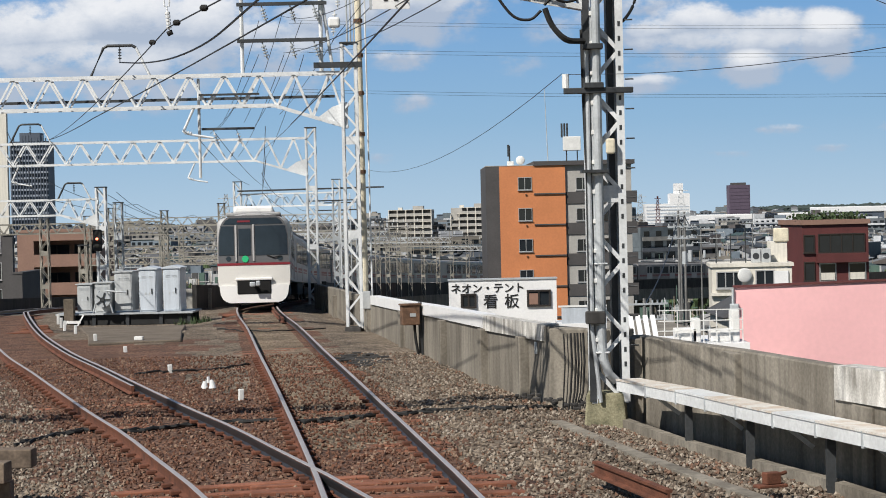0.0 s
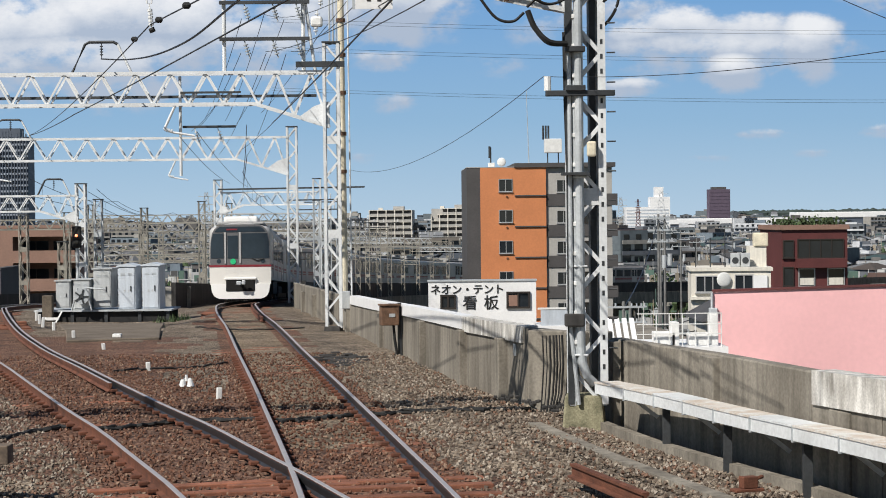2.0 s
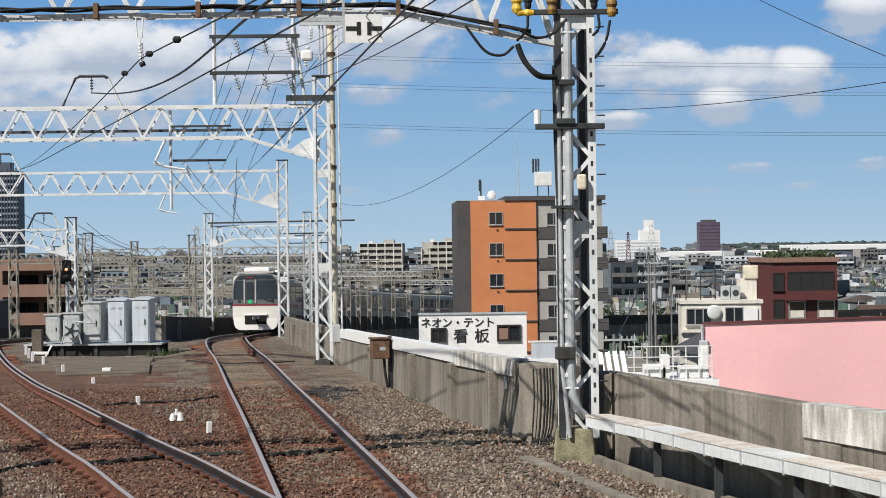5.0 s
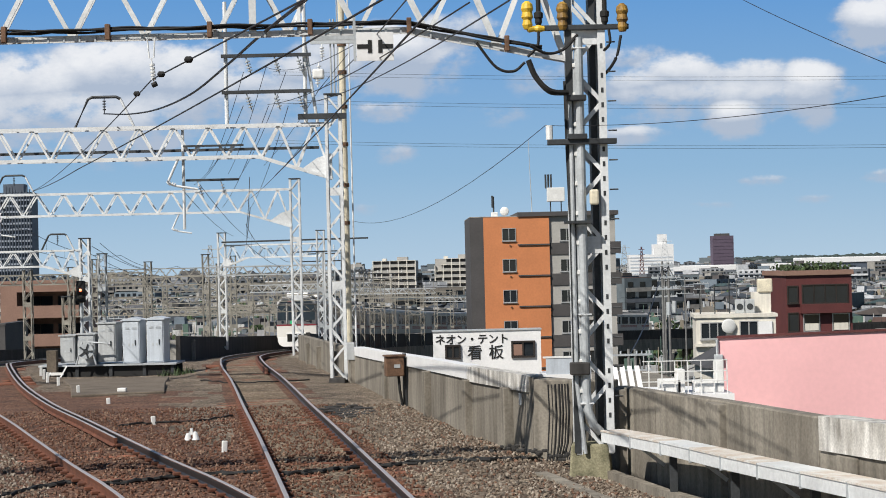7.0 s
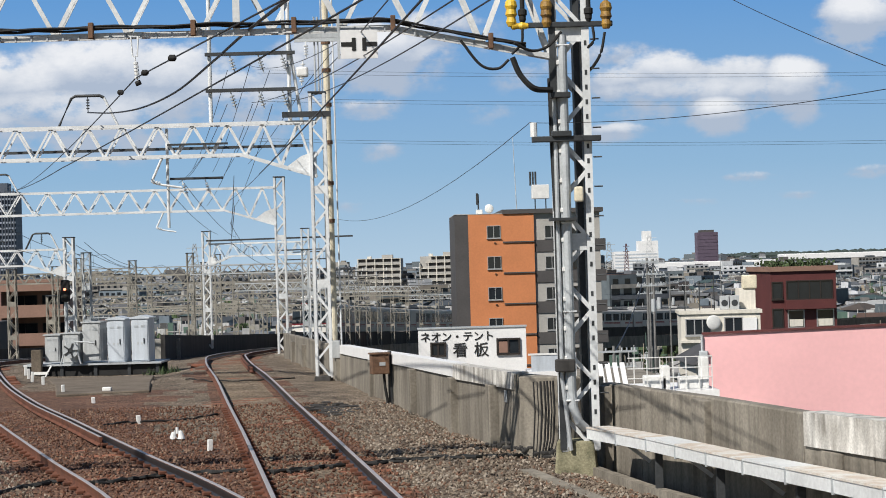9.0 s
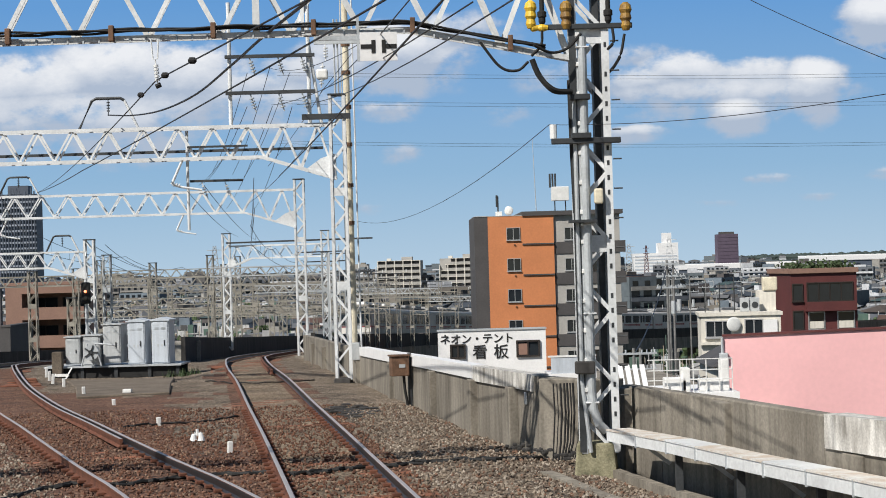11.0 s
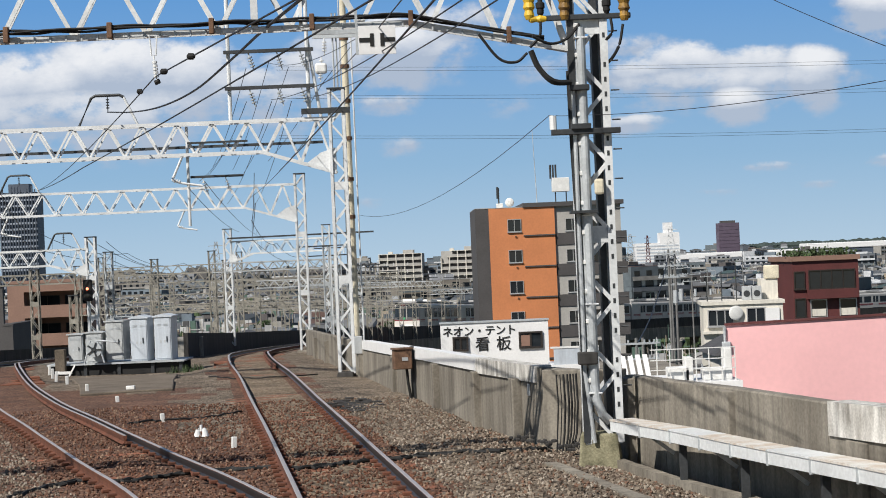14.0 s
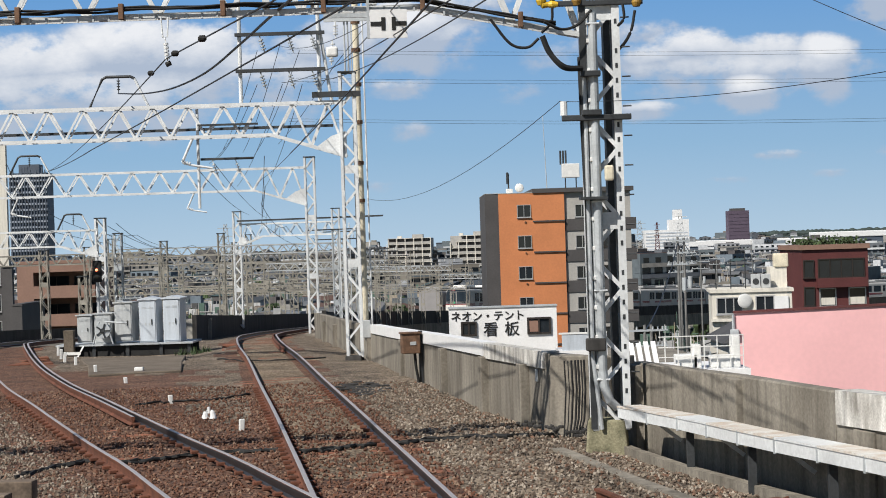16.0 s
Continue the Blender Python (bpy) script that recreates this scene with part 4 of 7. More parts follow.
# pink warehouse
pink = root("warehouse", "plain pink stucco building beside the viaduct", "building", pose(7.95, 48, 0, 0, 0, -8.0))
bm = bmesh.new()
lo = [bm.verts.new(p) for p in ((0, 0, G0), (11, 0, G0), (11.2, 1.2, G0), (0.35, 1.2, G0))]
hi = [bm.verts.new(p) for p in ((0, 0, 0.15), (11, 0, 0.45), (11.2, 1.2, 0.45), (0.35, 1.2, 0.15))]
for k in range(4):
    bm.faces.new((lo[k], lo[(k + 1) % 4], hi[(k + 1) % 4], hi[k]))
bm.faces.new(hi)
bm.faces.new(lo[::-1])
part("wall", bm, M["pink"], pink, "pink stucco wall")
bar("coping", (-0.03, 0.0, 0.17), (11, 0.0, 0.47), 0.06, 0.12, M["red_brick"], pink, "flat")
part("drain_pipe", tube(bmesh.new(), [(-0.03, -0.05, -4), (-0.03, -0.05, 0.1)], 0.04, 6), M["steel"], pink)
for z in (-0.55, -1.55):
    part("wall_bracket", boxed(-0.12, -0.12, z, 0.12, 0.0, z + 0.25, bevel=0.02), M["steel"], pink)

# dark red house
red = root("apartment_house", "dark red tiled house with a roof garden", "house", pose(22.6, 110, 0, 0, 0, 2))
part("wall", boxed(0, 0, G0, 4.2, 6, 1.2), M["red_brick"], red, "dark red tiled wall")
part("roof_edge", boxed(-0.12, -0.15, 1.2, 4.3, 6.1, 1.5), M["brown_tile"], red, "pale brown roof edge")
window(red, 1.05, -0.55, 3.9, 0.55, 0, bars_=3, frame_m=M["frame_dark"])
window(red, 0.12, -0.5, 0.7, 0.5, 0, bars_=0, frame_m=M["frame_dark"])
window(red, 0.12, -2.3, 0.7, -1.2, 0, bars_=0, frame_m=M["frame_dark"])
window(red, 1.1, -2.35, 2.05, -1.3, 0, bars_=0, frame_m=M["frame"])
window(red, 2.95, -2.35, 3.95, -1.3, 0, bars_=0, frame_m=M["frame"])
part("balcony", boxed(0.85, -0.5, -1.2, 4.05, -0.01, -0.62), M["red_brick"], red)
part("louvre", boxed(1.15, -0.1, -2.3, 2.0, -0.02, -1.85), M["white_wall"], red)
part("louvre", boxed(3.0, -0.1, -2.3, 3.9, -0.02, -1.85), M["white_wall"], red)
for x in (1.4, 3.2):
    part("wall_lamp", boxed(x, -0.14, -3.0, x + 0.12, 0, -2.85, bevel=0.02), M["white_paint"], red)
for k in range(7):
    bm = bmesh.new()
    for j in range(90):
        c = Vector((rng.gauss(0.4 + k * 0.55, 0.35), rng.uniform(0.5, 3), 1.52 + abs(rng.gauss(0, 0.2))))
        n_ = Vector((rng.gauss(0, 1), rng.gauss(0, 1), rng.gauss(0, 1))).normalized()
        a = n_.orthogonal().normalized() * 0.1
        b = n_.cross(a)
        bm.faces.new([bm.verts.new(c + a), bm.verts.new(c + b), bm.verts.new(c - a), bm.verts.new(c - b)])
    sh = tagged(part("roof_shrub", bm, M["leaf"]), "green shrub on the flat roof", "shrub", "roof garden shrubs")
    sh.matrix_world = pose(22.6, 110, 0, 0, 0, 2)

# white house in front of it
wh = root("white_house", "white stucco house with aluminium windows", "house", pose(14.55, 95, 0, 0, 0, -6))
part("wall", boxed(0, 0, G0, 4.3, 4, -0.85), M["white_wall"], wh)
part("roof_edge", boxed(-0.1, -0.1, -0.85, 4.4, 4.1, -0.66), M["white_wall"], wh)
part("wall", boxed(3.3, 1.5, -0.66, 4.2, 4, 0.45), M["white_wall"], wh, "stair tower")
part("water_tank", boxed(3.5, 1.4, 0.45, 4.3, 2.2, 1.2, bevel=0.06), M["cream"], wh, "cream rooftop tank")
window(wh, 0.3, -1.95, 1.6, -1.15, 0, bars_=2)
window(wh, 2.4, -1.95, 3.3, -1.1, 0, bars_=1)
part("blind", boxed(3.35, -0.1, -1.9, 4.1, -0.02, -1.1), M["white_panel"], wh)
part("ledge", boxed(-0.1, -0.25, -2.4, 4.4, -0.01, -2.25), M["white_wall"], wh)
bm = bmesh.new()
bmesh.ops.create_uvsphere(bm, u_segments=14, v_segments=8, radius=0.4)
for v in bm.verts:
    v.co.y = v.co.y * 0.2 + 0.3 * v.co.x
    v.co += Vector((1.75, -0.25, -1.3))
part("satellite_dish", bm, M["white_paint"], wh, "white satellite dish")
for x in (2.2, 2.75):
    au = part("aircon_unit", boxed(x, 0.8, -0.66, x + 0.5, 1.2, 0.1, bevel=0.03), M["cab_beige"], wh)
    part("fan_grille", tube(bmesh.new(), [(x + 0.25, 0.78, -0.3), (x + 0.25, 0.81, -0.3)], 0.18, 12), M["steel_dark"], au)
for x in (0.3, 1.1, 1.9):
    part("roof_pole", tube(bmesh.new(), [(x, 1, -0.66), (x, 1, 0.5 + 0.4 * x)], 0.035, 6), M["steel_dark"], wh)
low = root("low_house", "small house with a dark tiled roof", "house", pose(12.9, 80, 0))
part("wall", boxed(0, 0, G0, 3.4, 5, -2.6), M["white_wall"], low)
bm = bmesh.new()
vs = [bm.verts.new(p) for p in ((-0.3, -0.4, -2.65), (3.8, -0.4, -2.65), (3.8, 5.3, -2.65), (-0.3, 5.3, -2.65), (1.1, 1.2, -1.75), (2.5, 1.2, -1.75), (2.5, 4, -1.75), (1.1, 4, -1.75))]
for f in ((0, 1, 5, 4), (1, 2, 6, 5), (2, 3, 7, 6), (3, 0, 4, 7), (4, 5, 6, 7), (3, 2, 1, 0)):
    bm.faces.new([vs[k] for k in f])
part("roof", bm, M["roof_dark"], low)

# brown apartments
br = root("apartment_building", "brown tiled apartment block with recessed balconies", "apartment building", pose(-41.6, 170, 0, 0, 0, 0))
part("wall", boxed(0, 3, G0, 7.6, 12, 1.55), M["brown_tile"], br)
part("wall", boxed(0, 0, G0, 1.6, 3.0, 1.55), M["brown_tile"], br)
part("roof_edge", boxed(-0.1, -0.1, 1.55, 7.7, 12, 1.85), M["brown_tile"], br)
for k in range(5):
    z = 0.95 - 2.75 * k
    part("balcony", boxed(1.605, 0, z - 2.75, 7.6, 0.15, z - 1.55), M["brown_tile"], br)
    part("balcony_floor", boxed(1.605, 0.15, z - 2.75, 7.6, 3, z - 2.6), M["concrete"], br)
    window(br, 2.0, z - 2.2, 4.4, z - 0.7, 3.0, bars_=1, frame_m=M["frame_dark"], sill=False)
    window(br, 5.0, z - 2.2, 7.2, z - 0.7, 3.0, bars_=1, frame_m=M["frame_dark"], sill=False)
part("wall", boxed(1.6, 0, 0.75, 7.6, 0.2, 1.55), M["brown_tile"], br)

# tall pale and dark blocks at the far side of the left line
tb = root("tower_block", "dark office block with a white corner pier", "office building", pose(-37.36, 150, 0))
part("wall", boxed(-9, 0.3, G0, -0.75, 1.5, 9.0), M["dark_tile"], tb)
part("wall", boxed(-0.74, 0, 1.6, 0, 0.5, 12.0), M["white_wall"], tb, "white corner pier")
part("wall", boxed(-0.74, 0.2, G0, 0.2, 0.8, 1.6), M["dark_tile"], tb)
for k in range(8):
    window(tb, -1.5, -9.2 + 2.3 * k, -0.85, -7.8 + 2.3 * k, 0.3, frame_m=M["frame"])
    window(tb, -3.6, -9.2 + 2.3 * k, -2.2, -7.8 + 2.3 * k, 0.3, frame_m=M["frame"])
db = root("dark_block", "black-clad building beside the office block", "building", pose(-34.68, 140, 0))
part("wall", boxed(0, 0, G0, 0.75, 8, -1.6), M["dark_tile"], db)
part("roof_edge", boxed(-0.05, -0.05, -1.6, 0.8, 8, -1.45), M["dark_tile"], db)

tw = root("high_rise", "blue grey residential high-rise in the distance", "high-rise", pose(-297, 1200, 0))
part("wall", boxed(0, 0, G0, 26, 20, 60), M["tower"], tw)
for k in range(13):
    x = 1 + 2 * k
    part("balcony_column", boxed(x - 0.35, -1.2, G0, x + 0.35, 0, 60 + rng.choice((0, 2, 4))), M["tower"], tw)
for k in range(17):
    part("balcony", boxed(0, -0.9, -6 + 4 * k, 26, -0.01, -4.7 + 4 * k), M["tower_pale"], tw)
part("roof_plant", boxed(6, 4, 60, 20, 16, 66), M["tower"], tw)
pu = root("office_tower", "plum-coloured office tower far off", "office building", pose(246, 1500, 0))
part("wall", boxed(0, 0, G0, 18, 14, 23), M["purple"], pu)
part("roof_plant", boxed(3, 2, 23, 15, 12, 25), M["dark_tile"], pu)
for k in range(9):
    part("window_band", boxed(0.6, -0.2, -4 + 3 * k, 17.4, -0.01, -2.7 + 3 * k), M["purple"], pu)
for x, y, w, d, z, step in ((-25.5, 820, 20, 12, 5.4, 0), (3.5, 800, 19, 12, 5.8, 1)):
    b = root("apartment_building", "grey balconied apartment block among houses", "apartment building", pose(x, y, 0, 0, 0, -6))
    part("wall", boxed(0, 0, G0, w, d, z), M["grey_tile"], b)
    for k in range(8):
        x0 = max(0, 5 - 2.2 * k) if step else 0.0
        part("balcony", boxed(x0 - 0.1, -1.3, z - 2.6 - 2.8 * k, w + 0.1, -0.01, z - 1.6 - 2.8 * k), M["grey_tile"], b)
        # No real hollow: a dark panel stands for the shade behind each balcony.
        part("recess", boxed(x0 + 0.2, -0.05, z - 1.55 - 2.8 * k, w - 0.2, -0.003, z - 0.1 - 2.8 * k), M["dark_tile"], b)
        part("slab_edge", boxed(x0 - 0.1, -1.4, z - 0.1 - 2.8 * k, w + 0.1, -0.01, z + 0.12 - 2.8 * k), M["white_wall"], b)
    for k in range(6):
        part("fin", boxed(w * k / 5 - 0.2, -1.42, G0, w * k / 5 + 0.2, -0.012, z - (3 if step and k < 2 else 0)), M["white_wall"], b)
    part("roof_hut", boxed(w * 0.55, 2, z, w * 0.8, 6, z + 1.8), M["grey_tile"], b)
    part("water_tank", boxed(w * 0.2, 2, z, w * 0.3, 4, z + 1.2), M["white_wall"], b)

# ---- the town below ----
# House colours are shifted towards blue to put the haze into them.
HOUSE_WALL = thing_mat("house walls", [(0.369, 0.378, 0.390), (0.262, 0.238, 0.210), (0.451, 0.475, 0.510), (0.164, 0.167, 0.180), (0.279, 0.264, 0.240), (0.197, 0.220, 0.260), (0.312, 0.299, 0.260), (0.123, 0.114, 0.120)])
HOUSE_ROOF = thing_mat("house roofs", [(0.082, 0.088, 0.110), (0.131, 0.114, 0.110), (0.057, 0.070, 0.090), (0.164, 0.167, 0.180), (0.074, 0.106, 0.130), (0.139, 0.079, 0.070), (0.246, 0.273, 0.310)])


def hip_roof(w, d, z, h, eave, gable):
    bm = bmesh.new()
    k = 0.0 if gable else min(w, d) * 0.35
    lo = [bm.verts.new(p) for p in ((-eave, -eave, z), (w + eave, -eave, z), (w + eave, d + eave, z), (-eave, d + eave, z))]
    if w > d:
        r = [bm.verts.new((k - (eave if gable else 0), d / 2, z + h)), bm.verts.new((w - k + (eave if gable else 0), d / 2, z + h))]
        fs = ((lo[0], lo[1], r[1], r[0]), (lo[2], lo[3], r[0], r[1]), (lo[1], lo[2], r[1]), (lo[3], lo[0], r[0]), (lo[3], lo[2], lo[1], lo[0]))
    else:
        r = [bm.verts.new((w / 2, k, z + h)), bm.verts.new((w / 2, d - k, z + h))]
        fs = ((lo[0], lo[1], r[0]), (lo[1], lo[2], r[1], r[0]), (lo[2], lo[3], r[1]), (lo[3], lo[0], r[0], r[1]), (lo[3], lo[2], lo[1], lo[0]))
    for f in fs:
        bm.faces.new(f)
    return bm


def house(w, d, h, flat, gable, label):
    t = root("house", label, "house", group="houses of the town")
    part("wall", boxed(0, 0, 0, w, d, h), HOUSE_WALL, t)
    if flat:
        bm = boxed(-0.1, -0.1, h, w + 0.1, d + 0.1, h + 0.3)
        box(bm, w * 0.3, d * 0.3, h + 0.3, w * 0.6, d * 0.6, h + 1.5)
        part("roof", bm, HOUSE_WALL, t)
    else:
        part("roof", hip_roof(w, d, h, min(w, d) * 0.27, 0.5, gable), HOUSE_ROOF, t)
    for k in range(int(h // 2.7)):
        for x in (w * 0.12, w * 0.58):
            part("window", boxed(x, -0.08, 0.9 + 2.7 * k, x + w * 0.26, -0.01, 2.0 + 2.7 * k), M["glass"], t)
    return t


kinds = [house(8, 7, 6, False, False, "small two-storey house with a hipped tile roof"), house(6, 9, 6.2, False, True, "narrow two-storey house with a gabled roof"), house(10, 8, 5.6, False, True, "broad two-storey house with a gabled roof"), house(9, 8, 8.6, True, False, "pale three-storey house with a flat roof"), house(12, 8, 11.4, True, False, "four-storey apartment house with a flat roof"), house(7, 7, 8.2, True, False, "compact three-storey house with a flat roof")]
MX, MY = MAIN[1], MAIN[2]
placed = []
for k in range(900):
    y = 125 + 200 * rng.random() ** 0.9
    x = rng.uniform(-0.30 * y - 10, 0.30 * y + 10)
    if x < -20 and y < 190 or np.min(np.hypot(MX - x, MY - y)) < 22 or 0 < x < 30 and y < 200 or -46 < x < -15 and y < 185:
        continue
    if len(placed) >= 290 or any(abs(x - a) < 9.5 and abs(y - b) < 9.5 for a, b in placed):
        continue
    kd = rng.choices(kinds, (4, 4, 4, 3, 1.2 if y > 220 else 0, 3))[0]
    placed.append((x, y))
    m_ = pose(x, y, G0, 0, 0, rng.uniform(-25, 25) + rng.choice((0, 0, 90)))
    if kd.get("used"):
        copy_thing(kd, m_)
    else:
        kd["used"] = 1
        kd.matrix_world = m_
for kd in kinds:
    if "used" in kd:
        del kd["used"]

# lots along streets: walls, gabled, hipped or flat roofs, windows set on the walls, trees between
town_wall, town_roof, town_glass = ([], []), ([], []), ([], [])
TURNS = (0.1, -0.35, 0.5, -0.1, 0.25, -0.6, 0.8)


def solid(into, at, pts, faces):
    i0 = len(into[0])
    into[0].extend(at(*p) for p in pts)
    into[1].extend(tuple(i0 + k for k in f) for f in faces)


def block(into, at, x0, y0, z0, x1, y1, z1):
    solid(into, at, ((x0, y0, z0), (x1, y0, z0), (x1, y1, z0), (x0, y1, z0), (x0, y0, z1), (x1, y0, z1), (x1, y1, z1), (x0, y1, z1)), ((0, 1, 5, 4), (1, 2, 6, 5), (2, 3, 7, 6), (3, 0, 4, 7), (4, 5, 6, 7)))


def town_house(x, y, turn, w, d, h, roof, far):
    ca, sa = math.cos(turn), math.sin(turn)
    at = lambda px, py, pz: (x + px * ca - py * sa, y + px * sa + py * ca, G0 + pz)
    block(town_wall, at, 0, 0, 0, w, d, h)
    e, r = 0.35, rng.uniform(0.9, 1.5)
    if roof == "flat":
        block(town_roof, at, 0.15, 0.15, h, w - 0.15, d - 0.15, h + 0.12)
        block(town_wall, at, w * 0.5, d * 0.4, h + 0.12, w * 0.8, d * 0.8, h + rng.uniform(0.8, 2.4))
    elif roof == "side":
        solid(town_roof, at, ((-e, -e, h), (w + e, -e, h), (w + e, d + e, h), (-e, d + e, h), (-e, d / 2, h + r), (w + e, d / 2, h + r)), ((0, 1, 5, 4), (2, 3, 4, 5)))
        solid(town_wall, at, ((0, 0, h), (0, d, h), (0, d / 2, h + r * 0.9), (w, 0, h), (w, d, h), (w, d / 2, h + r * 0.9)), ((0, 1, 2), (3, 4, 5)))
    elif roof == "front":
        solid(town_roof, at, ((-e, -e, h), (-e, d + e, h), (w / 2, -e, h + r), (w / 2, d + e, h + r), (w + e, -e, h), (w + e, d + e, h)), ((0, 2, 3, 1), (2, 4, 5, 3)))
        solid(town_wall, at, ((0, 0, h), (w, 0, h), (w / 2, 0, h + r * 0.95)), ((0, 1, 2),))
    else:
        solid(town_roof, at, ((-e, -e, h), (w + e, -e, h), (w + e, d + e, h), (-e, d + e, h), (w * 0.35, d / 2, h + r), (w * 0.65, d / 2, h + r)), ((0, 1, 5, 4), (1, 2, 5), (2, 3, 4, 5), (3, 0, 4)))
    if far < 1700:
        n, floors = max(2, int(w / 3.2)), max(2, int(h / 2.7))
        for f in range(floors):
            z = h - 2.3 - 2.75 * f
            wide = rng.uniform(0.35, 0.72)
            for k in range(n):
                a = w * (k + 0.5 - wide / 2) / n
                block(town_glass, at, a, -0.06, z, a + w * wide / n, 0.0, z + rng.choice((1.0, 1.3, 1.6)))
            if h > 10.5:
                block(town_wall, at, 0, -0.9, z - 1.1, w, -0.75, z - 0.1)


yy = 300.0
while yy < 3500:
    lot = 10.5 + (yy - 300) * 0.0045
    xx = -0.31 * yy - 10 + rng.uniform(0, lot)
    while xx < 0.31 * yy + 10:
        x, y = xx + rng.uniform(-1.5, 1.5), yy + rng.uniform(-2, 2)
        xx += lot * rng.uniform(0.8, 1.25)
        if rng.random() < 0.13 or (y < 360 and np.min(np.hypot(MX - x, MY - y)) < 15):
            continue
        big = rng.random() < (0.0 if y < 420 else 0.03 if y < 900 else 0.06)
        w, d, h = (rng.uniform(14, 26), rng.uniform(8, 11), rng.choice((9, 11.6, 11.8, 14.4, 14.6, 17.3))) if big else (rng.uniform(5.5, 9.5), rng.uniform(5.5, 9), rng.choice((5.4, 5.7, 6, 6.2, 6.5, 8.2, 8.6, 9)))
        if y > 1500:
            w, h = w * 1.2, h + (rng.uniform(4, 14) if rng.random() < 0.05 else 0)
        town_house(x, y, rng.choice(TURNS), w, d, h, "flat" if big else rng.choice(("flat", "flat", "side", "front", "front", "hip", "hip")), y)
    yy += lot * 1.02


def town_part(name, data, material, label):
    me = bpy.data.meshes.new(name)
    me.from_pydata(data[0], [], data[1])
    me.materials.append(material)
    tagged(new(name, me), label, "houses", kind="stuff")


# Distant walls and roofs carry haze as a bluish grey tint.
town_part("distant_houses", town_wall, island_mat("distant house walls", [(0.29, 0.30, 0.32), (0.21, 0.20, 0.19), (0.44, 0.46, 0.49), (0.15, 0.165, 0.19), (0.25, 0.225, 0.19), (0.19, 0.235, 0.28), (0.36, 0.345, 0.32), (0.11, 0.10, 0.10), (0.66, 0.68, 0.71), (0.14, 0.17, 0.19)]), "dense low houses spreading to the horizon")
town_part("distant_roofs", town_roof, island_mat("distant house roofs", [(0.055, 0.062, 0.075), (0.10, 0.10, 0.105), (0.04, 0.05, 0.062), (0.16, 0.165, 0.175), (0.11, 0.065, 0.052), (0.05, 0.085, 0.09), (0.38, 0.39, 0.40), (0.07, 0.085, 0.105), (0.08, 0.065, 0.058), (0.22, 0.24, 0.27)]), "tiled and flat roofs of distant houses")
town_part("distant_windows", town_glass, M["glass"], "dark windows of distant houses")
cv, cf = [], []


def speck(x0, y0, z0, x1, y1, z1):
    i = len(cv)
    cv.extend([(x0, y0, z0), (x1, y0, z0), (x1, y1, z0), (x0, y1, z0), (x0, y0, z1), (x1, y0, z1), (x1, y1, z1), (x0, y1, z1)])
    cf.extend([(i, i + 1, i + 5, i + 4), (i + 1, i + 2, i + 6, i + 5), (i + 3, i, i + 4, i + 7), (i + 4, i + 5, i + 6, i + 7)])


for k in range(24000):
    y = 170 + 1300 * rng.random() ** 1.4
    x = rng.uniform(-0.3 * y, 0.3 * y)
    if np.min(np.hypot(MX - x, MY - y)) < 14:
        continue
    z = G0 + rng.uniform(5.5, 9)
    if k % 3 == 0:
        w = 0.05 + y * 0.00010
        speck(x, y, z - 2, x + w, y + w, z + rng.uniform(0.8, 2.6))
    elif k % 3 == 1:
        w = rng.uniform(0.4, 1.8)
        speck(x, y, z - 3, x + w, y + 1, z + rng.uniform(0.1, 0.9))
    else:
        w = rng.uniform(2, 6)
        speck(x, y, z - 1.2, x + w, y + 0.2, z - 1.2 + 0.12 + y * 0.0001)
me = bpy.data.meshes.new("rooftop_clutter")
me.from_pydata(cv, [], cf)
me.materials.append(island_mat("rooftop clutter colours", [(0.5, 0.5, 0.5), (0.10, 0.10, 0.10), (0.68, 0.68, 0.66), (0.3, 0.26, 0.2), (0.2, 0.2, 0.2), (0.5, 0.42, 0.32), (0.12, 0.2, 0.16)]))
tagged(new("rooftop_clutter", me), "aerials, tanks and poles over the roofs", "clutter", kind="stuff")
# trees and hedges between the houses
bm = bmesh.new()
for k in range(1500):
    y = 190 + 1700 * rng.random() ** 1.5
    x = rng.uniform(-0.3 * y, 0.3 * y)
    if np.min(np.hypot(MX - x, MY - y)) < 14:
        continue
    for j in range(9):
        c = Vector((x + rng.gauss(0, 1.6), y + rng.gauss(0, 1.6), G0 + rng.uniform(2.5, 8.0)))
        r = rng.uniform(0.5, 1.3)
        vs = [bm.verts.new(c + Vector(p) * r * rng.uniform(0.6, 1.3)) for p in ((1, 0, 0), (-1, 0, 0), (0, 1, 0), (0, -1, 0), (0, 0, 1), (0, 0, -1))]
        for a, b in ((0, 2), (2, 1), (1, 3), (3, 0)):
            bm.faces.new((vs[a], vs[b], vs[4]))
            bm.faces.new((vs[b], vs[a], vs[5]))
tagged(part("town_greenery", bm, M["leaf"]), "dark green trees and hedges between the houses", "trees", kind="stuff")
# a wooded rise and a long white shed at the horizon
bm = bmesh.new()
for k in range(2600):
    y = rng.uniform(2700, 3200)
    x = rng.uniform(560, 1000) if k % 3 else rng.uniform(-900, 560)
    top = (22 if x > 560 else 14) * rng.uniform(0.6, 1)
    c = Vector((x, y, G0 + top))
    r = rng.uniform(5, 11)
    vs = [bm.verts.new(c + Vector(p) * r * rng.uniform(0.7, 1.2)) for p in ((1.5, 0, 0), (-1.5, 0, 0), (0, 1, 0), (0, -1, 0), (0, 0, 0.5), (0, 0, -3))]
    for a, b in ((0, 2), (2, 1), (1, 3), (3, 0)):
        bm.faces.new((vs[a], vs[b], vs[4]))
        bm.faces.new((vs[b], vs[a], vs[5]))
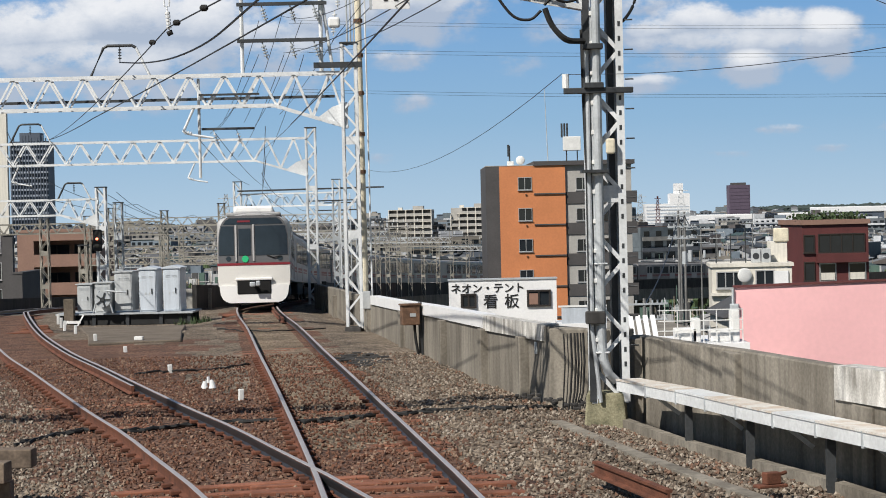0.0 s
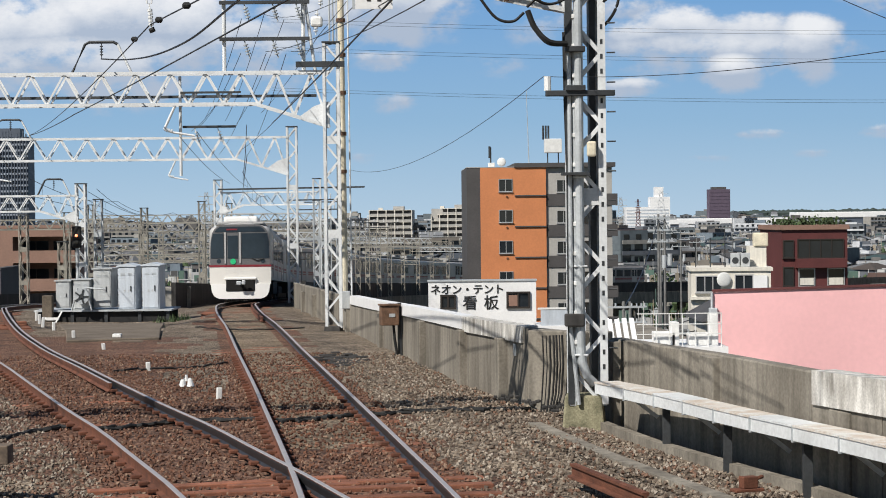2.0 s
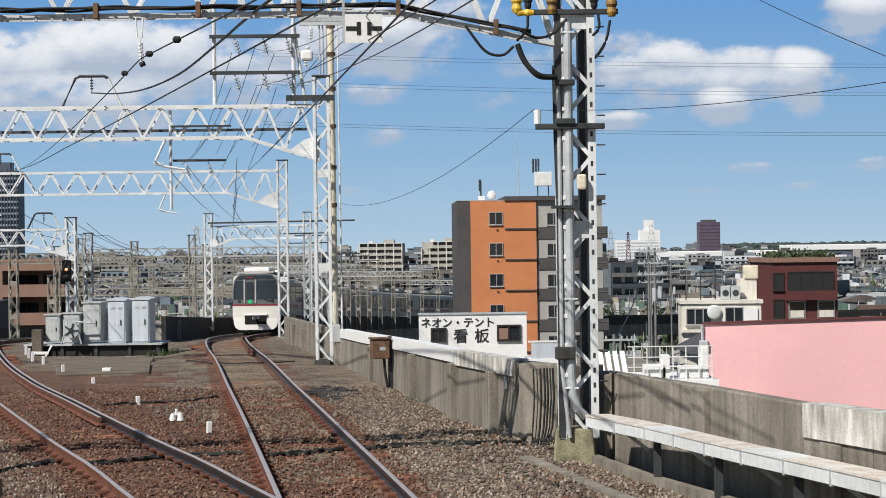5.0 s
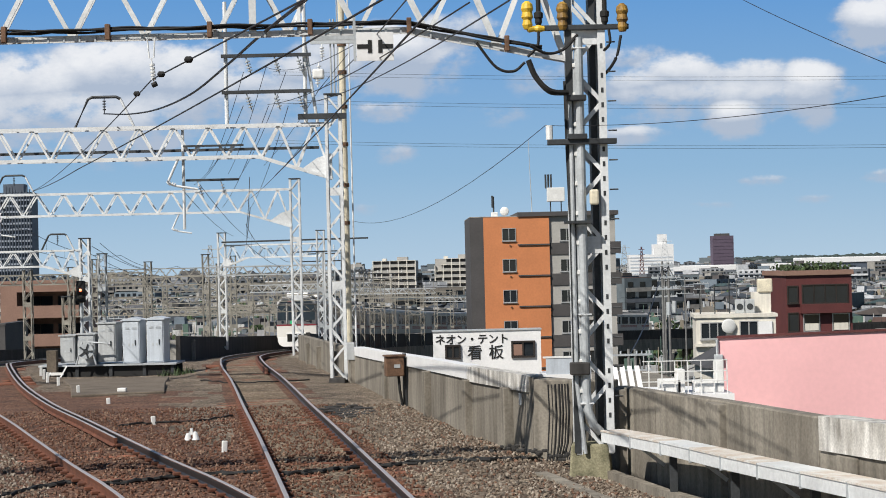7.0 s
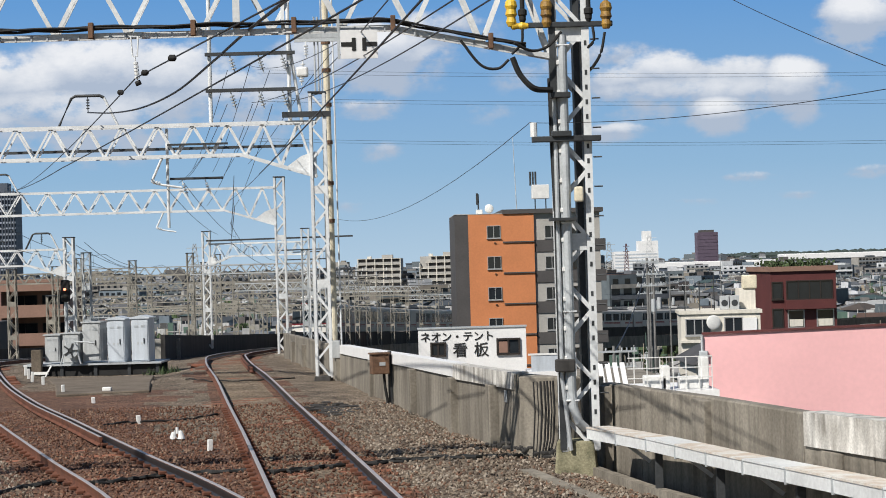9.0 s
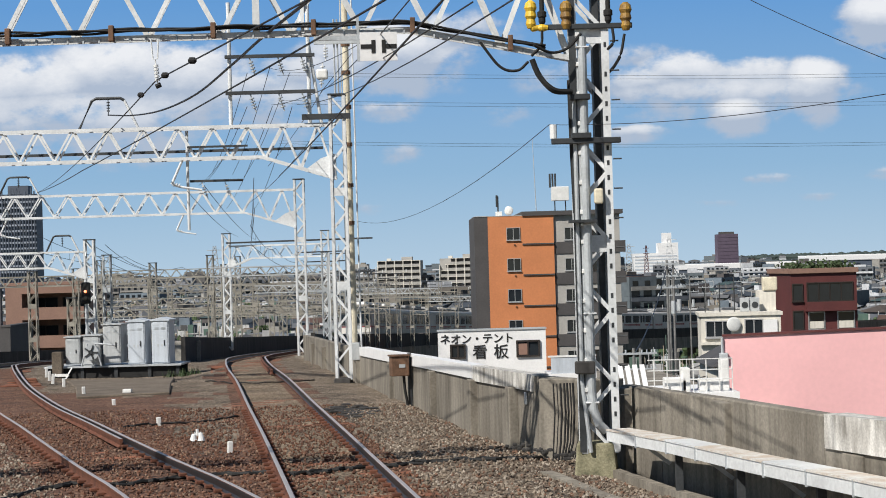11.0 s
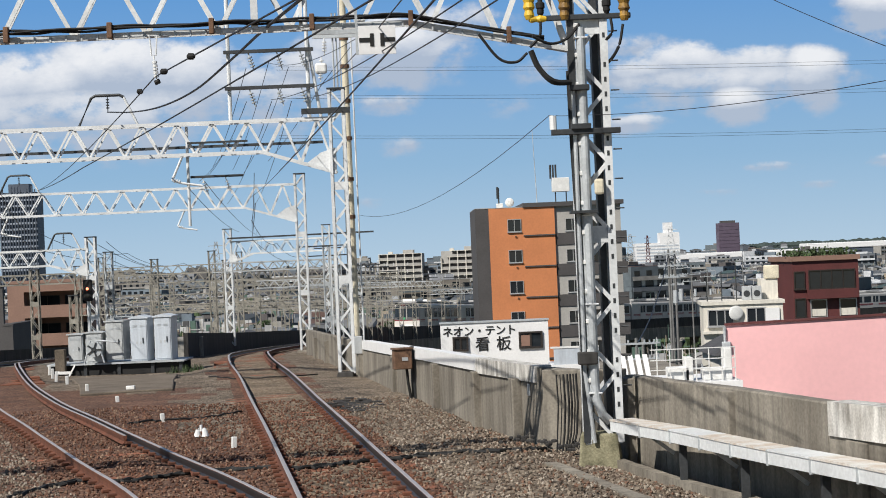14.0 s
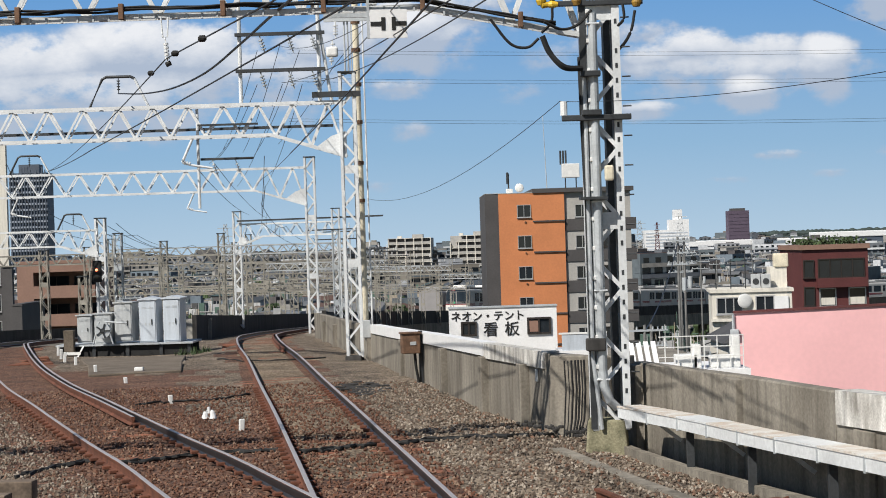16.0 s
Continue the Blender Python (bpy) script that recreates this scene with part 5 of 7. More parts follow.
tagged(part("distant_woods", bm, M["woods"]), "wooded rise on the horizon", "woods", kind="stuff")
for x, w, z in ((196, 118, -2.0), (322, 110, 2.4)):
    shed = root("long_shed", "long white shed roof far off", "shed", pose(x, 1500, 0), "distant sheds")
    part("wall", boxed(0, 0, G0, w, 30, z - 5), M["tower"], shed)
    part("roof", boxed(-0.6, -1, z - 5, w + 0.6, 31, z, bevel=0.6), M["white_panel"], shed)
wb = root("hospital", "white multi-storey building far off", "building", pose(176, 1400, 0))
part("wall", boxed(-14, 0, G0, 6, 14, 8), M["white_panel"], wb)
part("wall", boxed(6.01, 0, G0, 22, 14, 16), M["white_panel"], wb)
part("roof_hut", boxed(10, 2, 16, 17, 10, 24), M["white_panel"], wb)
for k in range(6):
    part("window_band", boxed(-13, -0.2, -8 + 2.6 * k, 21, -0.02, -7 + 2.6 * k), M["cab_paint"], wb)


# ---- trains ----
def car_body(half_w, y0, y1, z0, z1, r=0.28, nose=0.0):
    """A car shell: a rounded section drawn along y; nose: how far the corners draw in at the y0 end."""
    sec = []
    for k in range(7):
        a = k * math.pi / 12
        sec.append((half_w - r + r * math.cos(a), z1 - r + r * math.sin(a)))
    for k in range(1, 7):
        u = k / 6
        sec.append(((half_w - r) * (1 - u) , z1 + 0.18 * (1 - (1 - u) ** 2)))
    sec = [(half_w, z0), (half_w * 1.0, z0 + 0.3)] + sec
    full = sec + [(-x, z) for x, z in reversed(sec[:-1])]
    bm = bmesh.new()
    rings = []
    stations = [(y0, 0.86, 0.05), (y0 + 0.12, 0.955, 0.02), (y0 + 0.4, 1.0, 0)] if nose else [(y0, 1, 0)]
    for y, sx, dz in stations + [(y1, 1, 0)]:
        rings.append([bm.verts.new((x * sx, y, z - dz * (z > 2))) for x, z in full])
    n = len(full)
    for q, w in zip(rings, rings[1:]):
        for k in range(n):
            bm.faces.new((q[k], q[(k + 1) % n], w[(k + 1) % n], w[k]))
    bm.faces.new(rings[0])
    bm.faces.new(rings[-1])
    bmesh.ops.recalc_face_normals(bm, faces=bm.faces)
    return bm


def bowed(rows_, y, proud, depth=0.3):
    """A front piece bowed in plan; rows_ give height and the two edges."""
    bm = bmesh.new()
    n, front_, back_ = 12, [], []
    for z, a, b in rows_:
        xs = [a + (b - a) * k / n for k in range(n + 1)]
        ys = [y - proud + 0.05 * abs(x / 1.3) ** 2.5 for x in xs]
        front_.append([bm.verts.new((x, v, z)) for x, v in zip(xs, ys)])
        back_.append([bm.verts.new((x, v + depth, z)) for x, v in zip(xs, ys)])
    for g_ in (front_, back_):
        for p, q in zip(g_, g_[1:]):
            for k in range(n):
                bm.faces.new((p[k], p[k + 1], q[k + 1], q[k]))
    for k in range(n):
        for m in (0, -1):
            bm.faces.new((front_[m][k], front_[m][k + 1], back_[m][k + 1], back_[m][k]))
    for m in range(len(rows_) - 1):
        for k in (0, n):
            bm.faces.new((front_[m][k], front_[m + 1][k], back_[m + 1][k], back_[m][k]))
    bmesh.ops.recalc_face_normals(bm, faces=bm.faces)
    return bm


def train_car(label, body_m, front, stripe_m):
    """An 18 m car, rail level at z 0, its rear end at -y."""
    c = root("train_car", label, "train car", group="cars of " + ("the silver train" if front is not None else "the other train"))
    L_, hw = 8.8, 1.39
    part("body", car_body(hw, -L_, L_, 1.0, 3.42, nose=1.0 if front else 0.0), body_m, c)
    bm = boxed(-1.05, -L_ + 0.5, 3.52, 1.05, L_ - 0.5, 3.64, bevel=0.05)
    part("roof", bm, M["tr_roof"], c)
    for y in ((-5.6, 0, 5.6) if not front else (-6.3, 0.2, 5.6)):
        part("aircon_unit", boxed(-0.76, y - 1.7, 3.60, 0.76, y + 1.7, 3.90, bevel=0.09), M["tr_white"] if front else M["tr_roof"], c)
    for sx in (-1, 1):
        x = sx * (hw + 0.004)
        lo, hi = min(x, x + sx * 0.012), max(x, x + sx * 0.012)
        part("stripe", boxed(lo, -L_ + 0.42, 1.60, hi, L_, 1.72), stripe_m, c)
        part("stripe", boxed(lo, -L_ + 0.42, 1.48, hi, L_, 1.55), stripe_m, c)
        for y in (-5.9, 0, 5.9):
            d = part("door", boxed(lo, y - 0.68, 1.08, hi + 0.006, y + 0.68, 3.1), M["tr_body"], c)
            for o in (-0.6, 0.08):
                part("door_window", boxed(min(x, x + sx * 0.026), y + o, 1.95, max(x, x + sx * 0.026), y + o + 0.52, 2.95), M["tr_glass"], d)
        for y in (-4.05, -1.9, 1.9, 4.05, 7.6):
            part("window", boxed(lo - 0.003, y - 0.82, 1.95, hi + 0.003, y + 0.82, 2.92, bevel=0.003), M["tr_glass"], c)
        part("underfloor_box", boxed(min(sx * 0.6, sx * 1.25), -3, 0.35, max(sx * 0.6, sx * 1.25), 3, 0.98, bevel=0.03), M["tr_dark"], c)
    for y in (-5.9, 5.9):
        b = part("bogie", boxed(-1.0, y - 1.4, 0.35, 1.0, y + 1.4, 0.75, bevel=0.05), M["tr_dark"], c)
        for dy in (-1.05, 1.05):
            bm = bmesh.new()
            for sx in (-0.75, 0.75):
                tube(bm, [(sx - 0.06, y + dy, 0.43), (sx + 0.06, y + dy, 0.43)], 0.43, 16)
            tube(bm, [(-0.8, y + dy, 0.43), (0.8, y + dy, 0.43)], 0.08, 8)
            part("wheelset", bm, M["tr_dark"], b)
    if front:
        y = -L_
        wide = [(1.69, 1.34), (2.3, 1.35), (2.8, 1.31), (3.1, 1.25), (3.3, 1.14), (3.42, 1.0), (3.5, 0.8)]
        part("front_panel", bowed([(z, -w, w) for z, w in wide], y, 0.05), M["tr_face"], c, "slate grey cab front")
        part("front_lower", bowed([(0.80, -1.35, 1.35), (1.2, -1.37, 1.37), (1.60, -1.37, 1.37)], y, 0.07), M["tr_cream"], c, "off-white lower front")
        part("front_stripe", bowed([(1.60, -1.385, 1.385), (1.69, -1.38, 1.38)], y, 0.085), M["tr_red"], c)
        part("skirt", bowed([(0.17, -0.9, 0.9), (0.22, -1.06, 1.06), (0.32, -1.19, 1.19), (0.48, -1.27, 1.27), (0.66, -1.30, 1.30), (0.84, -1.31, 1.31)], y, 0.13), M["tr_white"], c, "white curved snowplough skirt")
        # A solid block standing proud; the opening's shade is its black colour.
        part("coupler_opening", boxed(-0.64, y - 0.16, 0.50, 0.64, y + 0.1, 1.02, bevel=0.04), M["tr_black"], c)
        part("coupler_cover", boxed(-0.70, y - 0.19, 1.02, 0.70, y + 0.1, 1.12, bevel=0.03), M["tr_white"], c)
        bm = tube(bmesh.new(), [(0, y - 0.45, 0.86), (0, y, 0.86)], 0.07, 10)
        box(bm, -0.16, y - 0.5, 0.78, 0.06, y - 0.4, 0.96, bevel=0.04)
        box(bm, 0.08, y - 0.52, 0.80, 0.24, y - 0.4, 1.0, bevel=0.04)
        part("coupler", bm, M["steel"], c, "grey steel coupler")
        for nm, rows_ in (("windscreen", [(1.99, -1.31, -0.74), (2.75, -1.29, -0.74), (3.1, -1.21, -0.74)]),
                          ("door_window", [(1.98, -0.56, -0.1), (3.0, -0.56, -0.1)]),
                          ("windscreen", [(1.98, 0.07, 1.29), (2.75, 0.07, 1.28), (3.1, 0.07, 1.2)]),
                          ("destination_glass", [(3.16, -1.14, 1.14), (3.3, -1.04, 1.04), (3.4, -0.9, 0.9)])):
            part(nm, bowed(rows_, y, 0.066, 0.05), M["tr_glass"], c)
        for x in (-0.66, 0.0):
            part("door_frame", boxed(x - 0.035, y - 0.085, 1.75, x + 0.035, y - 0.02, 3.15, bevel=0.01), M["tr_body"], c)
        part("destination_sign", boxed(-0.6, y - 0.072, 3.24, -0.12, y - 0.03, 3.31), M["tr_red"], c)
        for x in (-0.95, 1.0):
            part("marker_lamp", tube(bmesh.new(), [(x, y - 0.04, 1.86), (x, y + 0.05, 1.86)], 0.1, 14), M["tr_glass"], c)
        bm = tube(bmesh.new(), [(-0.32, y - 0.075, 1.84), (-0.32, y - 0.02, 1.84)], 0.13, 12)
        part("badge", bm, M["tr_green"], c, "small green round badge")
        part("wiper", tube(bmesh.new(), [(0.5, y - 0.07, 1.98), (0.75, y - 0.07, 1.88), (1.05, y - 0.07, 1.95)], 0.02, 5), M["black"], c)
    return c


tail = train_car("silver commuter train end car with slate and white front", M["tr_body"], True, M["tr_red"])
middle = train_car("silver commuter train car with maroon stripes", M["tr_body"], False, M["tr_red"])
TRAIN = [tail, middle] + [copy_thing(middle, pose(0, 0, 0)) for k in range(6)]
other = train_car("grey commuter train car in shade on the far track", M["tr2_body"], None, M["tr_red"])
OTHER = [other, copy_thing(other, pose(0, 0, 0)), copy_thing(other, pose(0, 0, 0))]


def car_pose(path, s):
    """The pose of a car whose middle is s metres along the path."""
    (xa, ya), (xb, yb) = along(path, s - 5.9), along(path, s + 5.9)
    a, b = Vector((xa, ya, track_z(ya))), Vector((xb, yb, track_z(yb)))
    d = b - a
    return pose(*((a + b) / 2), 0, 0, 0) @ Euler((math.atan2(d.z, d.xy.length), 0, math.atan2(-d.x, d.y))).to_matrix().to_4x4()


S0 = arc_at_y(MAIN, 66.0)


def tail_arc(t):
    return float(np.interp(t, [a for a, b in RUN], [b for a, b in RUN]))


RUN = [(0, 0.3), (1, 5.6), (2, 12.0), (3.5, 24.3), (5, 37.3), (6, 46.3), (6.5, 50.4), (7, 54.6), (7.5, 58.9), (8, 63.3), (10.5, 85.6), (12.5, 104.0), (13.5, 115.0), (15.5, 133.3), (16, 137.7)]
OTHER_RUN = [(0, 262.0), (0.5, 254.0), (1.0, 246.5), (1.5, 239.5), (2.0, 233.5), (2.5, 229.0), (3.0, 226.0), (4.0, 223.0), (5.0, 222.0), (16.0, 222.0)]


def motions():
    times = [0.5 * k for k in range(33)]
    for k, c in enumerate(TRAIN):
        walk(c, [(t, car_pose(MAIN, S0 + tail_arc(t) + 8.9 + 18.0 * k)) for t in times])
    for k, c in enumerate(OTHER):
        walk(c, [(t, car_pose(LEFT, s + 18.0 * k)) for t, s in OTHER_RUN])


# ---- equipment cabinets beside the branch ----
def cabinet(name, x, y, z, w, d, h, m, label, turn, peak=True):
    c = root(name, label, "equipment cabinet", pose(x, y, z, 0, 0, turn), "trackside cabinets")
    part("body", boxed(-w / 2, 0, 0, w / 2, d, h, bevel=0.012), m, c)
    dr = part("door", boxed(-w / 2 + 0.035, -0.025, 0.05, w / 2 - 0.035, 0.002, h - 0.05, bevel=0.008), m, c)
    part("handle", boxed(w * 0.22, -0.06, h * 0.42, w * 0.27, -0.02, h * 0.55, bevel=0.005), M["steel_dark"], dr)
    for k in range(3):
        for x_ in (-0.33, 0.08):
            part("louvre", boxed(w * x_, -0.034, h * 0.80 + 0.03 * k, w * (x_ + 0.25), -0.024, h * 0.80 + 0.03 * k + 0.012), M["steel"], dr)
    for k in (-1, 1):
        part("marking", boxed(k * 0.07 - 0.03, -0.03, h * 0.40, k * 0.07 + 0.025, -0.024, h * 0.46), M["steel"], dr)
    bm = bmesh.new()
    r = [(-w / 2 - 0.05, 0), (w / 2 + 0.05, 0), (w / 2 + 0.05, 0.04), (0, 0.12 if peak else 0.05), (-w / 2 - 0.05, 0.04)]
    a = [bm.verts.new((x_, -0.06, h + z_)) for x_, z_ in r]
    b = [bm.verts.new((x_, d + 0.06, h + z_)) for x_, z_ in r]
    bm.faces.new(a)
    bm.faces.new(b[::-1])
    for k in range(5):
        bm.faces.new((a[k], b[k], b[(k + 1) % 5], a[(k + 1) % 5]))
    bmesh.ops.recalc_face_normals(bm, faces=bm.faces)
    part("lid", bm, m, c)
    return c


CZ = -0.87
for x_, z_, w_, d_, h_, m_, l_, pk in ((-9.72, 0, 0.62, 0.8, 1.52, "cab_paint", "pale grey steel equipment cabinet with a peaked lid", True), (-10.57, 0, 0.63, 0.8, 1.50, "cab_paint", "pale grey steel equipment cabinet with a peaked lid", True), (-11.44, 0.1, 0.64, 0.8, 1.36, "cab_beige", "worn grey steel equipment cabinet with a rusty flat lid", False), (-12.17, 0, 0.63, 0.6, 1.05, "cab_beige", "low worn grey steel equipment cabinet", False), (-12.83, 0.1, 0.53, 0.6, 0.95, "cab_beige", "low worn grey steel equipment cabinet", False)):
    cabinet("equipment_cabinet", x_, 62.0, CZ + z_ * 0.6, w_, d_, h_, M[m_], l_, -7, pk)
rl = root("cable_drum", "grey steel frame with a round cable drum", "cable drum", pose(-12.1, 61.7, CZ))
part("drum", tube(bmesh.new(), [(0, -0.14, 0.48), (0, 0.14, 0.48)], 0.27, 16), M["steel"], rl, "round grey drum")
part("hub", tube(bmesh.new(), [(0, -0.17, 0.48), (0, -0.13, 0.48)], 0.09, 12), M["steel_dark"], rl)
for a_ in range(5):
    c_, s_ = math.cos(a_ * 1.257), math.sin(a_ * 1.257)
    bar("spoke", (0.05 * c_, -0.155, 0.48 + 0.05 * s_), (0.26 * c_, -0.155, 0.48 + 0.26 * s_), 0.05, 0.03, M["steel_dark"], rl, "flat")
for x_ in (-0.32, 0.32):
    bar("frame_leg", (x_ * 1.1, -0.1, 0), (x_ * 0.4, -0.1, 0.8), 0.06, 0.06, M["steel"], rl, "round")
bar("frame_arm", (0.1, -0.1, 0.8), (0.85, -0.1, 0.72), 0.06, 0.06, M["steel"], rl, "round")
plat = root("cabinet_platform", "dark steel platform under the cabinets, girder blackened for shade, with a short ladder", "platform", pose(-11.3, 62.2, CZ - 0.04, 0, 0, -2))
part("grating", boxed(-2.55, -0.35, -0.03, 2.35, 1.5, 0.03), M["steel"], plat)
for x in (-2.4, -1.2, 0, 1.2, 2.2):
    for y in (-0.2, 1.3):
        part("platform_leg", boxed(x - 0.06, y - 0.06, -0.6, x + 0.06, y + 0.06, -0.04), M["steel_dark"], plat)
# Girder in black: the shade under the platform is put into its colour.
part("girder", boxed(-2.5, -0.2, -0.42, 2.3, -0.1, -0.04), M["black"], plat)
part("backing", boxed(-2.5, 1.2, -0.6, 2.3, 1.25, -0.04), M["steel_dark"], plat)
for x in (-2.1, -1.65):
    bar("ladder_rail", (x + 0.1, -0.35, -0.02), (x - 0.08, -0.8, -0.5), 0.05, 0.04, M["white_paint"], plat, "flat")
bar("ladder_rung", (-2.06, -0.58, -0.26), (-1.6, -0.58, -0.26), 0.1, 0.04, M["white_paint"], plat, "flat")
for quad, z_, l_ in ((((-9.7, 47.2), (-7.3, 48.0), (-7.9, 52.2), (-10.7, 52.0)), -0.94, "low stained concrete slab between the tracks"), (((-10.7, 52.06), (-7.95, 52.26), (-8.4, 56.3), (-11.8, 56.2)), -1.03, "low weathered concrete slab between the tracks")):
    bm = bmesh.new()
    f = bm.faces.new([bm.verts.new((x_, y_, z_ - 0.5)) for x_, y_ in quad])
    ex = bmesh.ops.extrude_face_region(bm, geom=[f])
    bmesh.ops.translate(bm, verts=[v for v in ex["geom"] if isinstance(v, bmesh.types.BMVert)], vec=(0, 0, 0.5))
    bmesh.ops.recalc_face_normals(bm, faces=bm.faces)
    bmesh.ops.bevel(bm, geom=bm.edges[:], offset=0.025, segments=1, affect="EDGES")
    tagged(part("cabinet_slab", bm, M["slab"]), l_, "slab", kind="structure")
post = tagged(part("concrete_post", boxed(-0.25, -0.25, 0, 0.25, 0.25, 1.0, bevel=0.03), M["slab"]), "stubby weathered concrete post by the cabinets", "post")
post.matrix_world = pose(-13.35, 61.9, -1.5) @ Matrix.Diagonal((0.7, 0.7, 1.15, 1))
shd = tagged(part("wall_block", boxed(0, 0, 0, 2.2, 0.25, 1.35, bevel=0.02), M["concrete_light"]), "pale concrete end block of the parapet", "wall", kind="structure")
shd.matrix_world = pose(-13.6, 85, -2.35, 0, 0, 8)

# ---- distance posts and marker stones by the track ----
for x, y, h in ((-3.63, 30.6, 0.18), (-5.94, 37.4, 0.15), (-8.18, 44.4, 0.12), (-9.72, 48.3, 0.24), (-11.33, 53.3, 0.24), (-12.4, 56.7, 0.24), (-13.0, 58.9, 0.24), (-13.7, 61.6, 0.26)):
    bm = boxed(-0.045, -0.045, -0.1, 0.045, 0.045, h, bevel=0.012)
    p = tagged(part("marker_post", bm, M["white_paint"]), "short white marker post in the ballast", "marker post", "marker posts")
    p.matrix_world = pose(x, y, track_z(y) - 0.2 if y > 52 else ground_z(x, y) + 0.02, rng.uniform(-4, 4), rng.uniform(-4, 4), 20)
p = tagged(part("marker_block", boxed(-0.12, -0.09, 0, 0.12, 0.09, 0.1, bevel=0.015), M["white_paint"]), "small white block on the concrete slab", "marker")
p.matrix_world = pose(-8.5, 48.2, -0.94)
mk = root("ground_insulator", "white double porcelain insulator on the ballast", "insulator", pose(-4.55, 33.2, track_z(33.2) - 0.21))
for dx in (-0.075, 0.075):
    bm = tube(bmesh.new(), [(dx, 0, 0), (dx, 0, 0.05), (dx * 0.8, 0, 0.12), (dx * 0.5, 0, 0.15)], 0.075, 10, 0.03)
    part("bell", bm, M["porcelain"], mk)
part("knob", tube(bmesh.new(), [(0, 0, 0.1), (0, 0, 0.22)], 0.03, 8), M["porcelain"], mk)

# brown iron box on the wall
ib = root("switch_box", "rusty brown iron switch box on a dark post", "switch box", pose(-0.80, 41.1, -0.07, 0, 0, 12))
part("box", boxed(-0.26, -0.2, -0.18, 0.16, 0.12, 0.28, bevel=0.02), M["brown_iron"], ib)
part("lid", boxed(-0.29, -0.23, 0.28, 0.19, 0.15, 0.32, bevel=0.01), M["brown_iron"], ib)
part("plate", boxed(-0.08, -0.212, 0.02, 0.06, -0.2, 0.1), M["cab_beige"], ib)
part("post", boxed(0.17, 0.0, -1.0, 0.25, 0.08, 0.34), M["steel_dark"], ib)
part("conduit", tube(bmesh.new(), [(0.05, -0.05, -0.18), (0.07, -0.05, -0.5), (0.13, -0.02, -0.85), (0.0, -0.1, -1.02), (-0.15, -0.3, -1.04)], 0.035, 8), M["black"], ib)

# ballast clutter: timbers, dark sheet, rusty rail end
for k, (x, y, z) in enumerate(((-4.75, 17.2, -0.42), (-4.72, 17.0, -0.20), (-4.85, 18.6, -0.28))):
    t_ = tagged(part("timber", boxed(-0.75, -0.12, 0, 0.42, 0.12, 0.2, bevel=0.012), M["wood"]), "weathered timber baulk on the ballast", "timber", "stacked timbers")
    t_.matrix_world = pose(x, y, z, 0, 0, rng.uniform(-6, 6))
sh = tagged(part("rail_offcut", sweep(bmesh.new(), [(0, 0, 0), (0, 2.1, 0)], [(-0.06, 0), (0.06, 0), (0.06, 0.02), (0.012, 0.03), (0.012, 0.11), (0.035, 0.12), (0.035, 0.15), (-0.035, 0.15), (-0.035, 0.12), (-0.012, 0.11), (-0.012, 0.03), (-0.06, 0.02)]), M["rail_side"]), "rusty offcut of rail lying on ballast", "rail offcut")
sh.matrix_world = pose(2.08, 16.5, rail_z(17) - 0.22, 0, 0, 14.4)
bm = boxed(-0.16, -0.07, 0, 0.16, 0.07, 0.03, bevel=0.006)
box(bm, -0.07, -0.05, 0.03, 0.1, 0.05, 0.15, bevel=0.01)
tube(bm, [(0.1, 0, 0.12), (0.2, 0.04, 0.13)], 0.02, 6)
rs = tagged(part("rail_fastening", bm, M["rail_side"]), "rusty rail fastening lying on the ballast by the kerb", "rail fastening")
rs.matrix_world = pose(3.2, 17.35, rail_z(17.35) - 0.2, 0, 0, 20)
bm = bmesh.new()
for k in range(60):
    c = Vector((rng.gauss(0, 0.45), rng.gauss(0, 0.8), rng.uniform(0, 0.05)))
    box(bm, c.x - 0.12, c.y - 0.1, c.z, c.x + 0.12, c.y + 0.1, c.z + 0.03)
ds = tagged(part("dark_debris", bm, M["wall_dark"]), "flat dark debris heap by the rail", "debris")
ds.matrix_world = pose(-1.95, 39.6, ground_z(-1.95, 39.6) - 0.01, 0, 0, 10) @ Matrix.Diagonal((0.8, 1.1, 1, 1))
for x, y in ((2.0, 26.4), (1.6, 27.3), (1.3, 28.0)):
    bm = bmesh.new()
    for k in range(14):
        c = Vector((rng.gauss(0, 0.16), rng.gauss(0, 0.2), rng.uniform(0, 0.08)))
        box(bm, c.x - 0.035, c.y - 0.04, c.z, c.x + 0.03, c.y + 0.035, c.z + 0.045, bevel=0.012)
    o = tagged(part("rubble", bm, M["wall_dark"]), "dark rubble at the foot of the wall", "rubble")
    o.matrix_world = pose(x, y, rail_z(y) - 0.24)
# cables that hang down the end wall
for k in range(11):
    x = 1.78 + 0.055 * k + rng.uniform(-0.015, 0.015)
    y = 26.55 + 0.02 * k
    bm = tube(bmesh.new(), [(x, y, rail_z(27) + 0.9), (x + 0.01, y - 0.05, rail_z(27) + 0.45), (x - 0.02, y - 0.04, rail_z(27)), (x - 0.04 - 0.01 * k, y - 0.07, rail_z(27) - 0.26)], rng.choice((0.009, 0.013, 0.018)), 6)
    tagged(part("hanging_cable", bm, M["black"]), "black cable hanging down the concrete wall", "cable", "cables down the wall")
bm = boxed(-0.07, -0.01, -0.1, 0.07, 0.01, 0.1, bevel=0.004)
lb = tagged(part("wall_plate", bm, M["steel"]), "small worn metal plate on the wall", "plate")
lb.matrix_world = pose(1.50, 29.2, 0.05, 0, 0, -78)

# ---- fittings of the near mast ----
X1, Y1 = 2.32, 25.05


